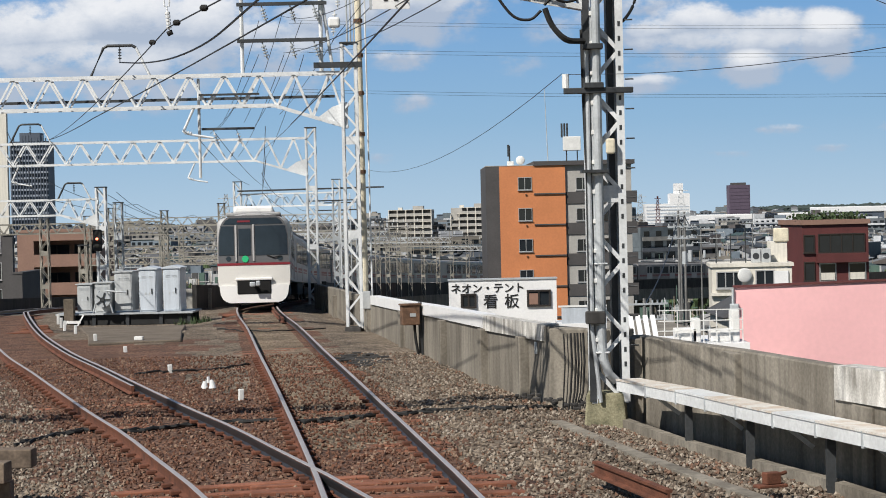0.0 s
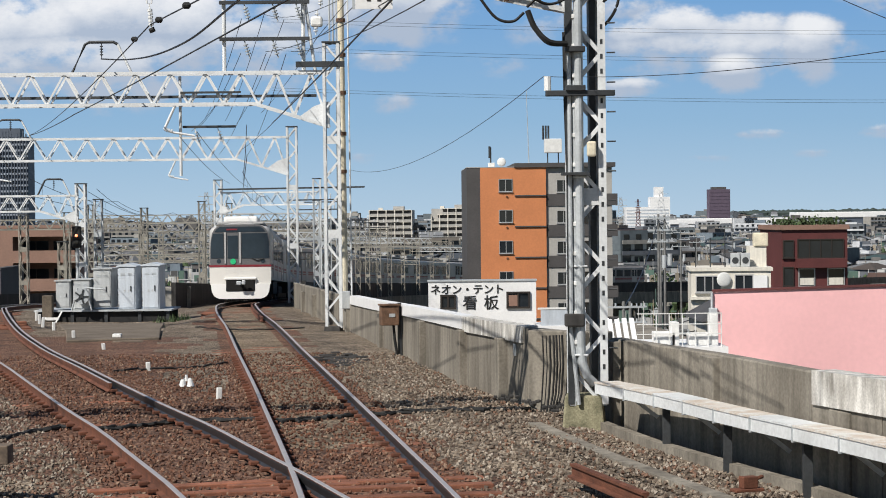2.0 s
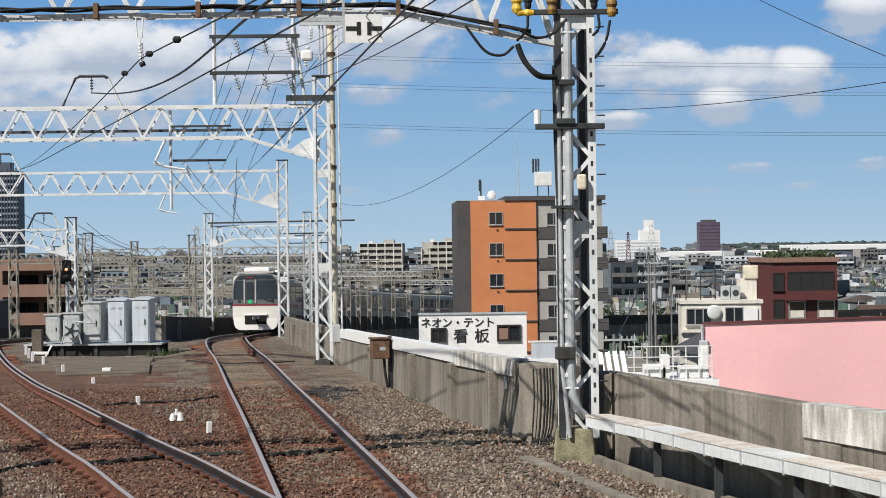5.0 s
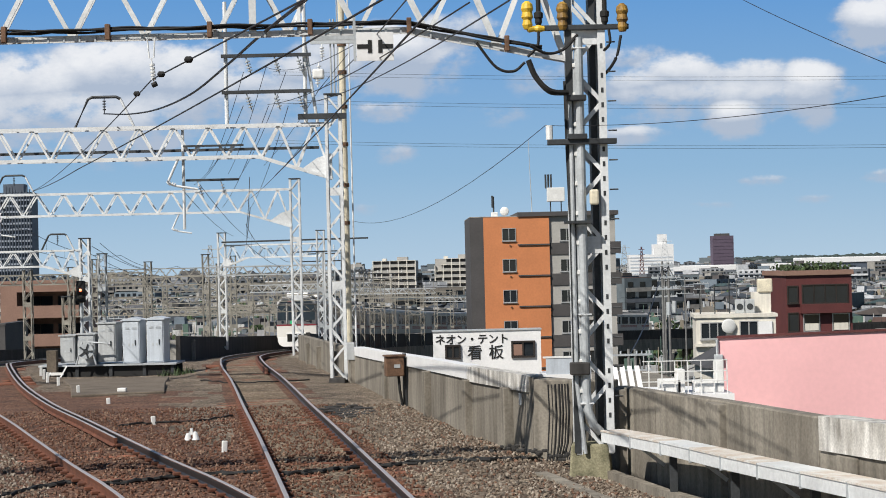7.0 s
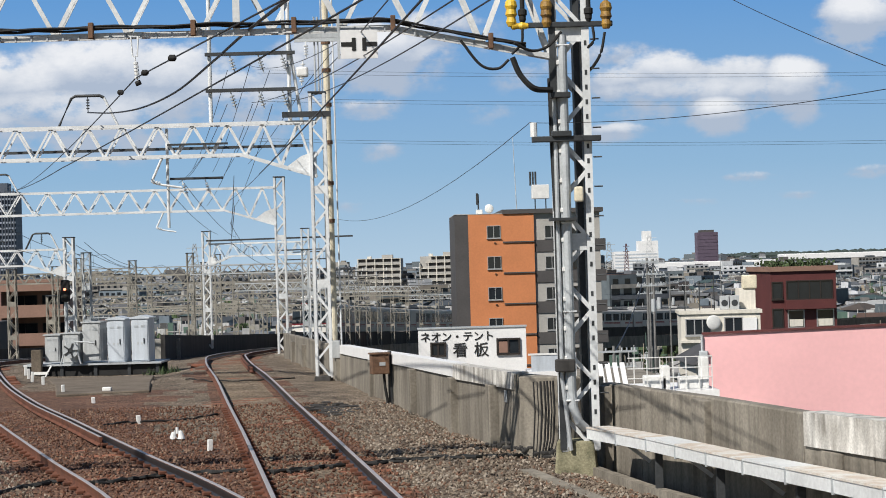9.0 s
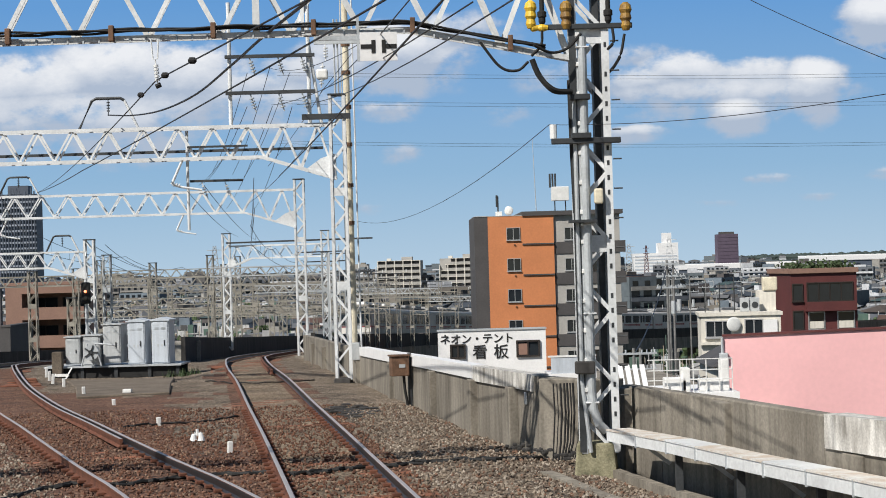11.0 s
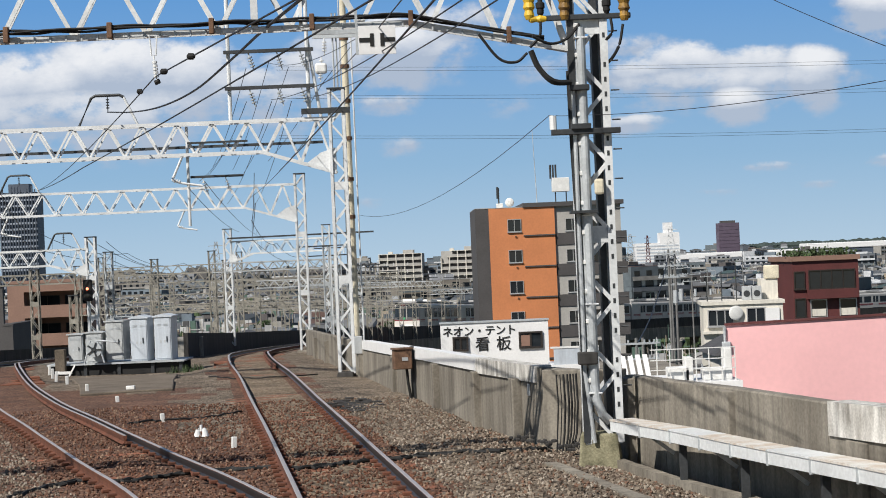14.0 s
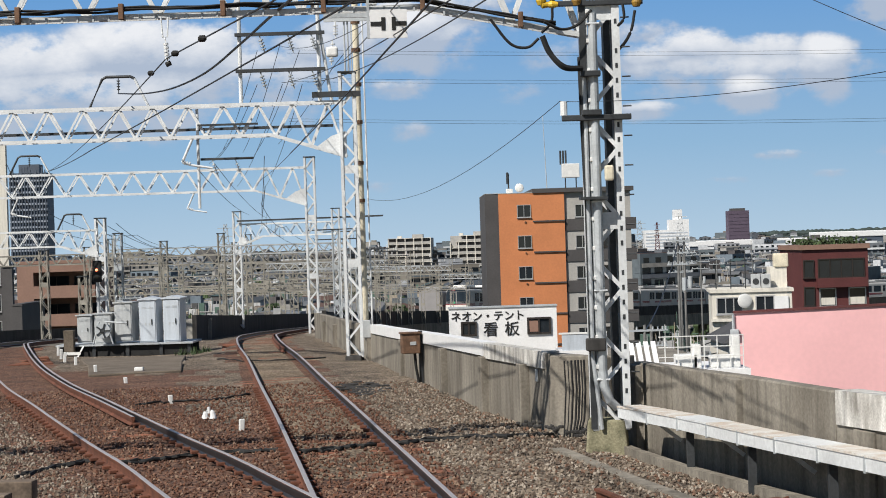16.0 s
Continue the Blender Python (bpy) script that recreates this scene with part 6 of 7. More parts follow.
def on_mast(name, bm, m, label=""):
    """A fitting, given in world space, as a part of the near mast."""
    bmesh.ops.transform(bm, matrix=mast_1.matrix_basis.inverted(), verts=bm.verts)
    return part(name, bm, m, mast_1, label)


on_mast("conduit", tube(bmesh.new(), [(X1 - 0.11, Y1 - 0.33, 5.5), (X1 - 0.11, Y1 - 0.33, 2.0), (X1 - 0.11, Y1 - 0.33, 0.45), (X1 - 0.09, Y1 - 0.34, 0.2), (X1 - 0.02, Y1 - 0.34, 0.0), (X1 + 0.08, Y1 - 0.31, -0.1)], 0.065, 12), M["steel"], "thick pale cable conduit")
on_mast("conduit", tube(bmesh.new(), [(X1 - 0.24, Y1 - 0.31, 4.6), (X1 - 0.24, Y1 - 0.31, 0.6), (X1 - 0.2, Y1 - 0.32, 0.2), (X1 - 0.14, Y1 - 0.31, -0.4)], 0.03, 8), M["steel"])
on_mast("conduit", tube(bmesh.new(), [(X1 - 0.17, Y1 - 0.3, 5.2), (X1 - 0.17, Y1 - 0.3, -0.35)], 0.022, 8), M["steel"])
on_mast("cable", tube(bmesh.new(), [(X1 - 0.29, Y1 - 0.2, 4.9), (X1 - 0.28, Y1 - 0.22, 3.9), (X1 - 0.26, Y1 - 0.25, 3.0)], 0.035, 8), M["black"])
on_mast("leg_plate", boxed(X1 + 0.17, Y1 - 0.285, -0.4, X1 + 0.28, Y1 - 0.265, 8.5), M["steel_white"], "flat pale channel with slots")
on_mast("leg_plate", boxed(X1 - 0.29, Y1 - 0.275, -0.4, X1 - 0.2, Y1 - 0.26, 8.5), M["steel_dark"], "dark leg plate")
# Rear channel coloured dark to carry the shade on the mast's far side.
on_mast("leg_web", boxed(X1 + 0.07, Y1 - 0.05, -0.4, X1 + 0.16, Y1 + 0.26, 8.5), M["steel_dark"], "rear channel with shade put into its dark colour")
for k in range(26):
    z = 0.1 + 0.21 * k
    if k % 5 != 4:
        on_mast("slot", boxed(X1 + 0.205, Y1 - 0.289, z, X1 + 0.24, Y1 - 0.284, z + 0.07), M["steel_dark"])
for k in range(13):
    z = 0.3 + 0.42 * k
    if k % 3 == 0:
        on_mast("clamp", boxed(X1 - 0.2, Y1 - 0.395, z, X1 - 0.01, Y1 - 0.24, z + 0.022, bevel=0.006), M["steel_white"])
    on_mast("step_bolt", tube(bmesh.new(), [(X1 + 0.3, Y1 - 0.25, z + 0.1), (X1 + 0.42, Y1 - 0.27, z + 0.1)], 0.012, 6), M["steel_dark"])
    on_mast("clip", boxed(X1 - 0.2, Y1 - 0.36, z + 0.16, X1 - 0.14, Y1 - 0.28, z + 0.22, bevel=0.008), M["white_paint"])
on_mast("crossarm", boxed(X1 - 0.58, Y1 - 0.42, 3.98, X1 + 0.40, Y1 - 0.3, 4.06, bevel=0.01), M["steel_dark"], "dark steel crossarm")
on_mast("platform_plate", boxed(X1 - 0.36, Y1 - 0.5, 2.86, X1 + 0.02, Y1 - 0.2, 2.90), M["steel_dark"])
on_mast("collar", boxed(X1 - 0.34, Y1 - 0.45, 0.72, X1 - 0.06, Y1 - 0.3, 0.90, bevel=0.02), M["wall_dark"], "black strap round the conduits")
on_mast("insulator", tube(bmesh.new(), [(X1 - 0.55, Y1 - 0.36, 4.06), (X1 - 0.55, Y1 - 0.36, 4.12), (X1 - 0.55, Y1 - 0.36, 4.26)], 0.05, 8), M["porcelain"])
on_mast("floodlight", boxed(X1 + 0.0, Y1 - 0.42, 3.12, X1 + 0.13, Y1 - 0.3, 3.34, bevel=0.03), M["cream"], "cream floodlight")
for z in (4.0, 4.55):
    on_mast("bracket", boxed(X1 - 0.3, Y1 - 0.46, z + 0.05, X1 - 0.02, Y1 - 0.3, z + 0.13, bevel=0.01), M["steel_dark"])
ZA = 5.67
on_mast("crossarm", boxed(X1 - 0.72, Y1 - 0.32, ZA - 0.055, X1 + 0.62, Y1 - 0.24, ZA + 0.02, bevel=0.01), M["steel_dark"])


def turned(prof, x, y, z, axis="z"):
    """A turned shape from (along, radius) pairs, standing up or lying along x."""
    bm = bmesh.new()
    rings = []
    for a, r in prof:
        if axis == "z":
            rings.append([bm.verts.new((x + r * math.cos(k * math.pi / 6), y + r * math.sin(k * math.pi / 6), z + a)) for k in range(12)])
        else:
            rings.append([bm.verts.new((x + a, y + r * math.cos(k * math.pi / 6), z + r * math.sin(k * math.pi / 6))) for k in range(12)])
    for q, w in zip(rings, rings[1:]):
        for k in range(12):
            bm.faces.new((q[k], q[(k + 1) % 12], w[(k + 1) % 12], w[k]))
    bm.faces.new(rings[0])
    bm.faces.new(rings[-1])
    bmesh.ops.recalc_face_normals(bm, faces=bm.faces)
    return bm


BULB = [(-0.22, 0.05), (-0.16, 0.075), (-0.09, 0.06), (-0.05, 0.085), (0.02, 0.07), (0.07, 0.09), (0.14, 0.075), (0.18, 0.03)]
for x_, z_, m_, l_ in ((1.50, 5.86, "yellow", "yellow insulator cover"), (2.0, 5.84, "ochre", "weathered brown-yellow insulator cover"), (2.85, 5.80, "ochre", "weathered brown-yellow insulator cover")):
    on_mast("insulator_cover", turned(BULB, x_, Y1 - 0.3, z_), M[m_], l_)
on_mast("insulator_cover", turned([(-0.13, 0.03), (-0.1, 0.055), (-0.02, 0.04), (0.03, 0.06), (0.12, 0.035)], 1.62, Y1 - 0.3, 5.645, "x"), M["yellow"], "yellow insulator cover")
for x_ in (1.66, 2.6):
    on_mast("cable_head", turned([(-0.17, 0.025), (-0.12, 0.05), (-0.06, 0.05), (-0.05, 0.065), (0.02, 0.065), (0.04, 0.035), (0.9, 0.03)], x_, Y1 - 0.3, 5.85), M["black"])
# hanging black cable loops by the mast
loops = [[(0.76, 24.40, 5.42), (1.03, 24.40, 5.07), (1.27, 24.40, 5.01), (1.43, 24.40, 5.13)],
         [(1.48, 24.40, 5.16), (1.58, 24.40, 4.92), (1.77, 24.40, 4.72), (2.03, 24.60, 4.71)],
         [(1.51, 24.40, 5.36), (1.76, 24.50, 5.26), (2.00, 24.60, 5.33), (2.20, 24.70, 5.54)],
         [(2.82, 24.70, 5.52), (2.76, 24.70, 5.24), (2.66, 24.80, 5.06), (2.54, 24.90, 4.95)],
         [(2.65, 24.70, 5.61), (2.66, 24.70, 5.41), (2.56, 24.80, 5.30)],
         [(1.64, 24.50, 5.57), (1.62, 24.50, 5.37), (1.48, 24.50, 5.22)]]


def droop(pts, r, name="cable", material=None, label="black cable slung between fittings", group="slung cables", parent=None):
    """A cable drawn smoothly through points."""
    P = [Vector(p) for p in pts]
    P = [2 * P[0] - P[1]] + P + [2 * P[-1] - P[-2]]
    f = []
    for a, b, c, d in zip(P, P[1:], P[2:], P[3:]):
        for k in range(6):
            u = k / 6
            f.append(0.5 * (2 * b + (c - a) * u + (2 * a - 5 * b + 4 * c - d) * u * u + (3 * b - a - 3 * c + d) * u ** 3))
    f.append(P[-2])
    ob = part(name, tube(bmesh.new(), f, r, 6), material or M["black"], parent)
    if parent is None:
        tagged(ob, label, "cable", group)
    return ob


for k, l_ in enumerate(loops):
    droop(l_, 0.045 if k == 1 else 0.022)
# bundled cables along the near beam
for j in range(3):
    pts = []
    for k in range(46):
        u = k / 45
        x = -13.3 + 15.0 * u
        zc = 5.39 + 0.021 * (x + 13.68) + 0.075 + 0.022 * math.sin(k * 0.9 + j * 2) + rng.uniform(-0.012, 0.012)
        if x > -0.25:
            zc -= 0.21 * (x + 0.25)
        pts.append((x, 23.0 + (x + 13.68) * 0.1271 - 0.15 - 0.03 * j, zc))
    droop(pts, 0.018, label="black cable lashed along the portal beam", group="beam cables")
for k in range(11):
    x = -12.6 + 1.38 * k
    z = 5.34 + 0.021 * (x + 13.68) - (0.21 * (x + 0.25) if x > -0.25 else 0)
    bm = boxed(-0.035, -0.05, -0.02, 0.035, 0.05, 0.2, bevel=0.01)
    part("cable_clamp", bm, M["brown_iron"], beam_1).matrix_basis = pose(x, 23.0 + (x + 13.68) * 0.1271 - 0.2, z)
for k in range(70):
    x = -12.9 + 0.21 * k
    z = 5.34 + 0.021 * (x + 13.68) - (0.21 * (x + 0.25) if x > -0.25 else 0)
    part("bolt", boxed(-0.012, -0.02, -0.03, 0.012, 0.02, 0.05), M["steel"], beam_1).matrix_basis = pose(x, 23.0 + (x + 13.68) * 0.1271 - 0.13, z)

# hanging section sign
sg = root("section_sign", "white board with a black section mark", "sign", pose(*(-0.66, 24.30, 5.39), 0, 0, 4))
part("board", boxed(-0.26, 0, -0.2, 0.26, 0.015, 0.2), M["white_panel"], sg)
bm = bmesh.new()
for a, b, c, d in ((-0.25, -0.03, -0.09, 0.03), (0.09, -0.03, 0.25, 0.03), (-0.1, -0.09, -0.045, 0.09), (0.045, -0.09, 0.1, 0.09)):
    box(bm, a, -0.008, b, c, 0, d)
part("mark", bm, M["black"], sg)
part("hanger", boxed(-0.3, 0.0, -0.2, -0.265, 0.05, 0.42), M["steel"], sg)
part("hanger", boxed(-0.9, 0.02, 0.1, -0.3, 0.06, 0.16), M["steel"], sg)

# ---- racks, brackets, insulators on the second portal ----
rk = root("feeder_rack", "pale pipe rack with dark crossbars and insulators on the portal", "feeder rack")
xl, xr, yr = -5.92, -3.55, 52.4
for x in (xl, xr):
    part("post", tube(bmesh.new(), [(x, yr, 6.6), (x, yr, 10.4)], 0.06, 8), M["steel_white"], rk)
part("post", tube(bmesh.new(), [(xr + 0.35, yr + 0.2, 6.6), (xr - 0.05, yr, 9.6)], 0.05, 8), M["steel_white"], rk)
for z in (8.75, 7.66):
    part("crossbar", boxed(xl - 0.12, yr - 0.18, z - 0.05, xr + 0.2, yr - 0.06, z + 0.05), M["steel_dark"], rk)
    for x in (-5.3, -4.45, -3.75):
        insulator((x, yr - 0.12, z - 0.05), 0.55, rk, (0.3, 0, -1), 4, 0.075, M["steel"])
part("crossbar", boxed(-18.5, yr + 0.35, 5.95, -3.2, yr + 0.45, 6.03), M["steel_dark"], rk)
part("crossbar", boxed(-7.2, yr - 0.4, 6.03, -5.4, yr - 0.34, 6.09), M["steel_dark"], rk)
part("crossbar", boxed(-7.25, yr + 0.4, 5.05, -5.65, yr + 0.48, 5.12), M["steel_dark"], rk)
part("post", tube(bmesh.new(), [(-7.3, yr + 0.3, 6.6), (-7.3, yr + 0.3, 3.6)], 0.045, 8), M["steel_white"], rk)
for x in (-6.9, -6.2):
    insulator((x, yr + 0.44, 5.05), 0.55, rk, (0.35, 0, -1), 4, 0.05)


def a_bracket(x, y, z, w, h, m=None, name="roof_bracket"):
    t = root(name, "dark pipe bracket standing on a portal beam", "bracket", pose(x, y, z), "portal brackets")
    part("pipe", tube(bmesh.new(), [(-w * 0.5, 0, 0), (-w * 0.27, 0, h * 0.93), (-w * 0.2, 0, h), (w * 0.2, 0, h), (w * 0.27, 0, h * 0.93)], 0.045, 8), M["steel_dark"], t)
    part("pipe", tube(bmesh.new(), [(w * 0.27, 0, h * 0.93), (w * 0.5, 0, 0)], 0.04, 8), M["steel_white"], t)
    insulator((0, 0, h), 0.5, t, (0, 0, -1), 4, 0.05, M["steel_dark"])
    return t


a_bracket(-9.57, 52.3, 6.66, 1.8, 0.95)
a_bracket(-19.0, 80.7, 6.06, 1.9, 0.9)
a_bracket(-17.9, 84.72, 3.5, 1.6, 0.8)
# registration arms under the beams
for x, y, z in ((-7.35, 52.1, 5.73), (-11.4, 80.65, 5.06), (-19.5, 80.48, 5.06)):
    t = root("registration_arm", "pale pipe arm that steadies the contact wire", "registration arm", pose(x, y, z), "registration arms")
    part("drop_pipe", tube(bmesh.new(), [(0, 0, 0), (-0.35, 0, -0.75)], 0.04, 8), M["steel_white"], t)
    part("arm", tube(bmesh.new(), [(-0.35, 0, -0.75), (-0.05, 0, -0.85), (0.55, 0, -0.95)], 0.035, 8), M["steel_white"], t)
    insulator((-0.35, 0, -0.75), 0.3, t, (1, 0, -0.25), 3, 0.06)

# cream pole behind the second mast
cp = root("cream_pole", "cream tubular pole with rusty bands behind the lattice mast", "pole", pose(-2.56, 55.6, -1.5))
part("shaft", tube(bmesh.new(), [(0, 0, 0), (-0.01, 0, 6), (-0.02, 0, 13)], 0.13, 14, 0.1), M["cream"], cp)
for z in (5.2, 6.4, 7.7, 8.9, 10.0, 10.9):
    part("band", tube(bmesh.new(), [(-0.015, 0, z), (-0.015, 0, z + 0.12)], 0.145, 12), M["brown_iron"], cp)
part("stay_pipe", tube(bmesh.new(), [(0.24, 0, 1), (0.2, 0, 12.5)], 0.03, 6), M["steel_white"], cp)
part("stay_pipe", tube(bmesh.new(), [(-0.2, 0.1, 1), (-0.16, 0.1, 12.5)], 0.02, 6), M["steel"], cp)
top2 = root("mast_top_rack", "pale insulator gear on top of the lattice mast", "insulator rack", pose(-2.66, 52.3, 7.5))
part("post", tube(bmesh.new(), [(-0.1, 0, 0), (-0.1, 0, 2.3)], 0.03, 6), M["steel"], top2)
part("post", tube(bmesh.new(), [(0.0, 0, 0), (0.0, 0, 2.3)], 0.03, 6), M["steel"], top2)
part("crossarm", boxed(-0.7, -0.1, 1.55, 0.75, 0.0, 1.68), M["steel"], top2)
for z, x in ((1.55, -0.35), (1.0, -0.45), (0.75, -0.5)):
    insulator((x, -0.1, z), 0.5, top2, (0, 0, -1), 4, 0.07)
part("fuse_box", boxed(-0.65, -0.2, 0.5, -0.3, 0.1, 0.8, bevel=0.06), M["white_paint"], top2)
part("plate", boxed(-1.1, -0.3, -0.72, 0.35, -0.22, -0.55), M["steel_dark"], top2)
ib2 = tagged(part("mast_box", boxed(-0.1, -0.12, 0, 0.14, 0.18, 0.52, bevel=0.02), M["cab_beige"]), "pale steel box beside the lattice mast", "box")
ib2.matrix_world = pose(-2.36, 51.95, -0.42)

# ---- farther portals ----
PG = "catenary masts"
lattice_mast("catenary_mast", -16.65, 85, -1.75, 4.05, 0.42, 0.55, M["steel_white"], "silver-painted lattice catenary mast by the branch", PG, True)
truss_beam("portal_beam", (-30, 84.5, 2.75), (-16.8, 85, 2.75), 0.75, 0.45, 0.95, M["steel_white"], "silver-painted lattice portal beam", True, 1.8)
lattice_mast("catenary_mast", -16.1, 86.5, -1.75, 3.3, 0.36, 0.5, M["steel"], "grey lattice catenary mast by the branch", PG, True)
lattice_mast("catenary_mast", -12.35, 105, -2.4, 4.6, 0.42, 0.55, M["steel_white"], "silver-painted lattice catenary mast at the curve", PG, True)
lattice_mast("catenary_mast", -6.35, 104, -2.4, 4.6, 0.42, 0.55, M["steel_white"], "silver-painted lattice catenary mast at the curve", PG, True)
truss_beam("portal_beam", (-6.3, 104, 3.1), (-12.2, 105, 3.1), 0.75, 0.4, 1.0, M["steel_white"], "silver-painted lattice portal beam", True, 1.4)
bar("crossbar", (-12.3, 104.6, 4.05), (-3.5, 103.6, 4.1), 0.1, 0.1, M["steel_dark"], root("crossbar_carrier", "dark steel crossbar over the track", "crossbar"), "flat")
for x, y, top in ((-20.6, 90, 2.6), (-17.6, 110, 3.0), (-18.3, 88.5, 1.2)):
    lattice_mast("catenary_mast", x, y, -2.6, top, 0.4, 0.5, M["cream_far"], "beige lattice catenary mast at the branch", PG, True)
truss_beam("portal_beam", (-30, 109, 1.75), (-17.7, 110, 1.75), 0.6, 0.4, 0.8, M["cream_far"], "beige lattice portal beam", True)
for s, up, both in ((108, 6.6, 0), (116, 6.4, 1), (123, 7.2, 1), (131, 6.2, 0), (139, 6.6, 1), (146, 6.8, 1), (154, 6.4, 0), (163, 6.3, 1), (171, 7.0, 1), (180, 6.6, 0), (190, 6.4, 1), (198, 7.0, 0), (206, 6.8, 1), (216, 6.4, 0), (226, 6.6, 1), (238, 6.6, 0), (250, 6.8, 0)):
    (x0, y0), (x1, y1) = along(MAIN, s), along(MAIN, s + 1)
    d = Vector((x1 - x0, y1 - y0)).normalized()
    n = Vector((d.y, -d.x))
    zr = track_z(y0)
    up -= 1.0 if s < 150 else 0.5
    a = Vector((x0, y0)) + n * 3.1
    b = Vector((x0, y0)) - n * ((12.5 if s < 200 else 9) if both else 3.4)
    c = Vector((x0, y0)) - n * 3.4
    for q in (a, b) + ((c,) if both else ()):
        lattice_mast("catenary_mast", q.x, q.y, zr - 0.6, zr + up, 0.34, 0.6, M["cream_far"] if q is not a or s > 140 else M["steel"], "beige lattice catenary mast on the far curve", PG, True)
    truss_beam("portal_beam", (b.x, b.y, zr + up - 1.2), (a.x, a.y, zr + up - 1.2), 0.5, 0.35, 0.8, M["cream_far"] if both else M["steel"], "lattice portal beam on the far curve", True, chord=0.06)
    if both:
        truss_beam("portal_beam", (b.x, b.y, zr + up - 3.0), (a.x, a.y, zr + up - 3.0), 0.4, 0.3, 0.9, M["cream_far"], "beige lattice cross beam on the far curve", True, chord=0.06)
    cb = root("crossbar_carrier", "dark steel crossbar with insulators on a far portal", "crossbar", pose(a.x, a.y, zr + up + 0.04), "far crossbars")
    bar("crossbar", (-1.6, 0, 0), (1.0, 0, 0.02), 0.07, 0.07, M["steel_dark"], cb, "flat")
    for dx in (-1.4, -0.5, 0.8):
        insulator((dx, 0, 0.04), 0.35, cb, (0, 0, 1), 3, 0.06)

# railway signal beside the branch
sgn = root("railway_signal", "black railway signal with an amber light lit", "signal", pose(*(-16.68, 84.00, 1.47)))
part("hood", boxed(-0.22, -0.12, -0.5, 0.22, 0.1, 0.55, bevel=0.08), M["black"], sgn)
lamp = bpy.data.materials.new("lit amber lens")
lamp.use_nodes = True
lamp.node_tree.nodes["Principled BSDF"].inputs["Emission Color"].default_value = (1, 0.16, 0.02, 1)
lamp.node_tree.nodes["Principled BSDF"].inputs["Emission Strength"].default_value = 3
part("lens", tube(bmesh.new(), [(0, -0.16, 0.1), (0, -0.11, 0.1)], 0.065, 12), lamp, sgn, "amber light")
part("lens", tube(bmesh.new(), [(0, -0.15, -0.22), (0, -0.11, -0.22)], 0.1, 12), M["glass"], sgn)
part("post", tube(bmesh.new(), [(0, 0.12, -2.2), (0, 0.12, 0.6)], 0.06, 8), M["steel"], sgn)


# ---- wires ----
def wire(p0, p1, sag, r, label, group, n=14, name="wire"):
    p0, p1 = Vector(p0), Vector(p1)
    pts = [p0.lerp(p1, k / n) - Vector((0, 0, sag * 4 * (k / n) * (1 - k / n))) for k in range(n + 1)]
    return tagged(part(name, tube(bmesh.new(), pts, r, 5), M["wire"]), label, "wire", group)


for path, stops in ((MAIN, (52.4, 81, 104.5, 122, 139, 152, 166, 181, 197, 214, 232, 255)), (LEFT, (52.4, 81, 110, 128, 150, 166))):
    pts = []
    for y in stops:
        x = track_x(path, y)
        pts.append(Vector((x, y, rail_z(y))))
    for a, b in zip(pts, pts[1:]):
        up1, up2 = Vector((0, 0, 5.95)), Vector((0, 0, 5.05))
        wire(a + up1, b + up1, 0.45, 0.011 if a.y < 60 else 0.014, "dark messenger wire over the track", "overhead wires")
        wire(a + up2, b + up2, 0.05, 0.011 if a.y < 60 else 0.014, "contact wire over the track", "overhead wires")
        if a.y < 100:
            for k in range(1, 6):
                u = k / 6
                q = a.lerp(b, u)
                bm = tube(bmesh.new(), [q + up2, q + up1 - Vector((0, 0, 0.45 * 4 * u * (1 - u)))], 0.005, 4)
                tagged(part("dropper", bm, M["wire"]), "thin dropper between overhead wires", "dropper", "wire droppers")
FW = "feeder wires"
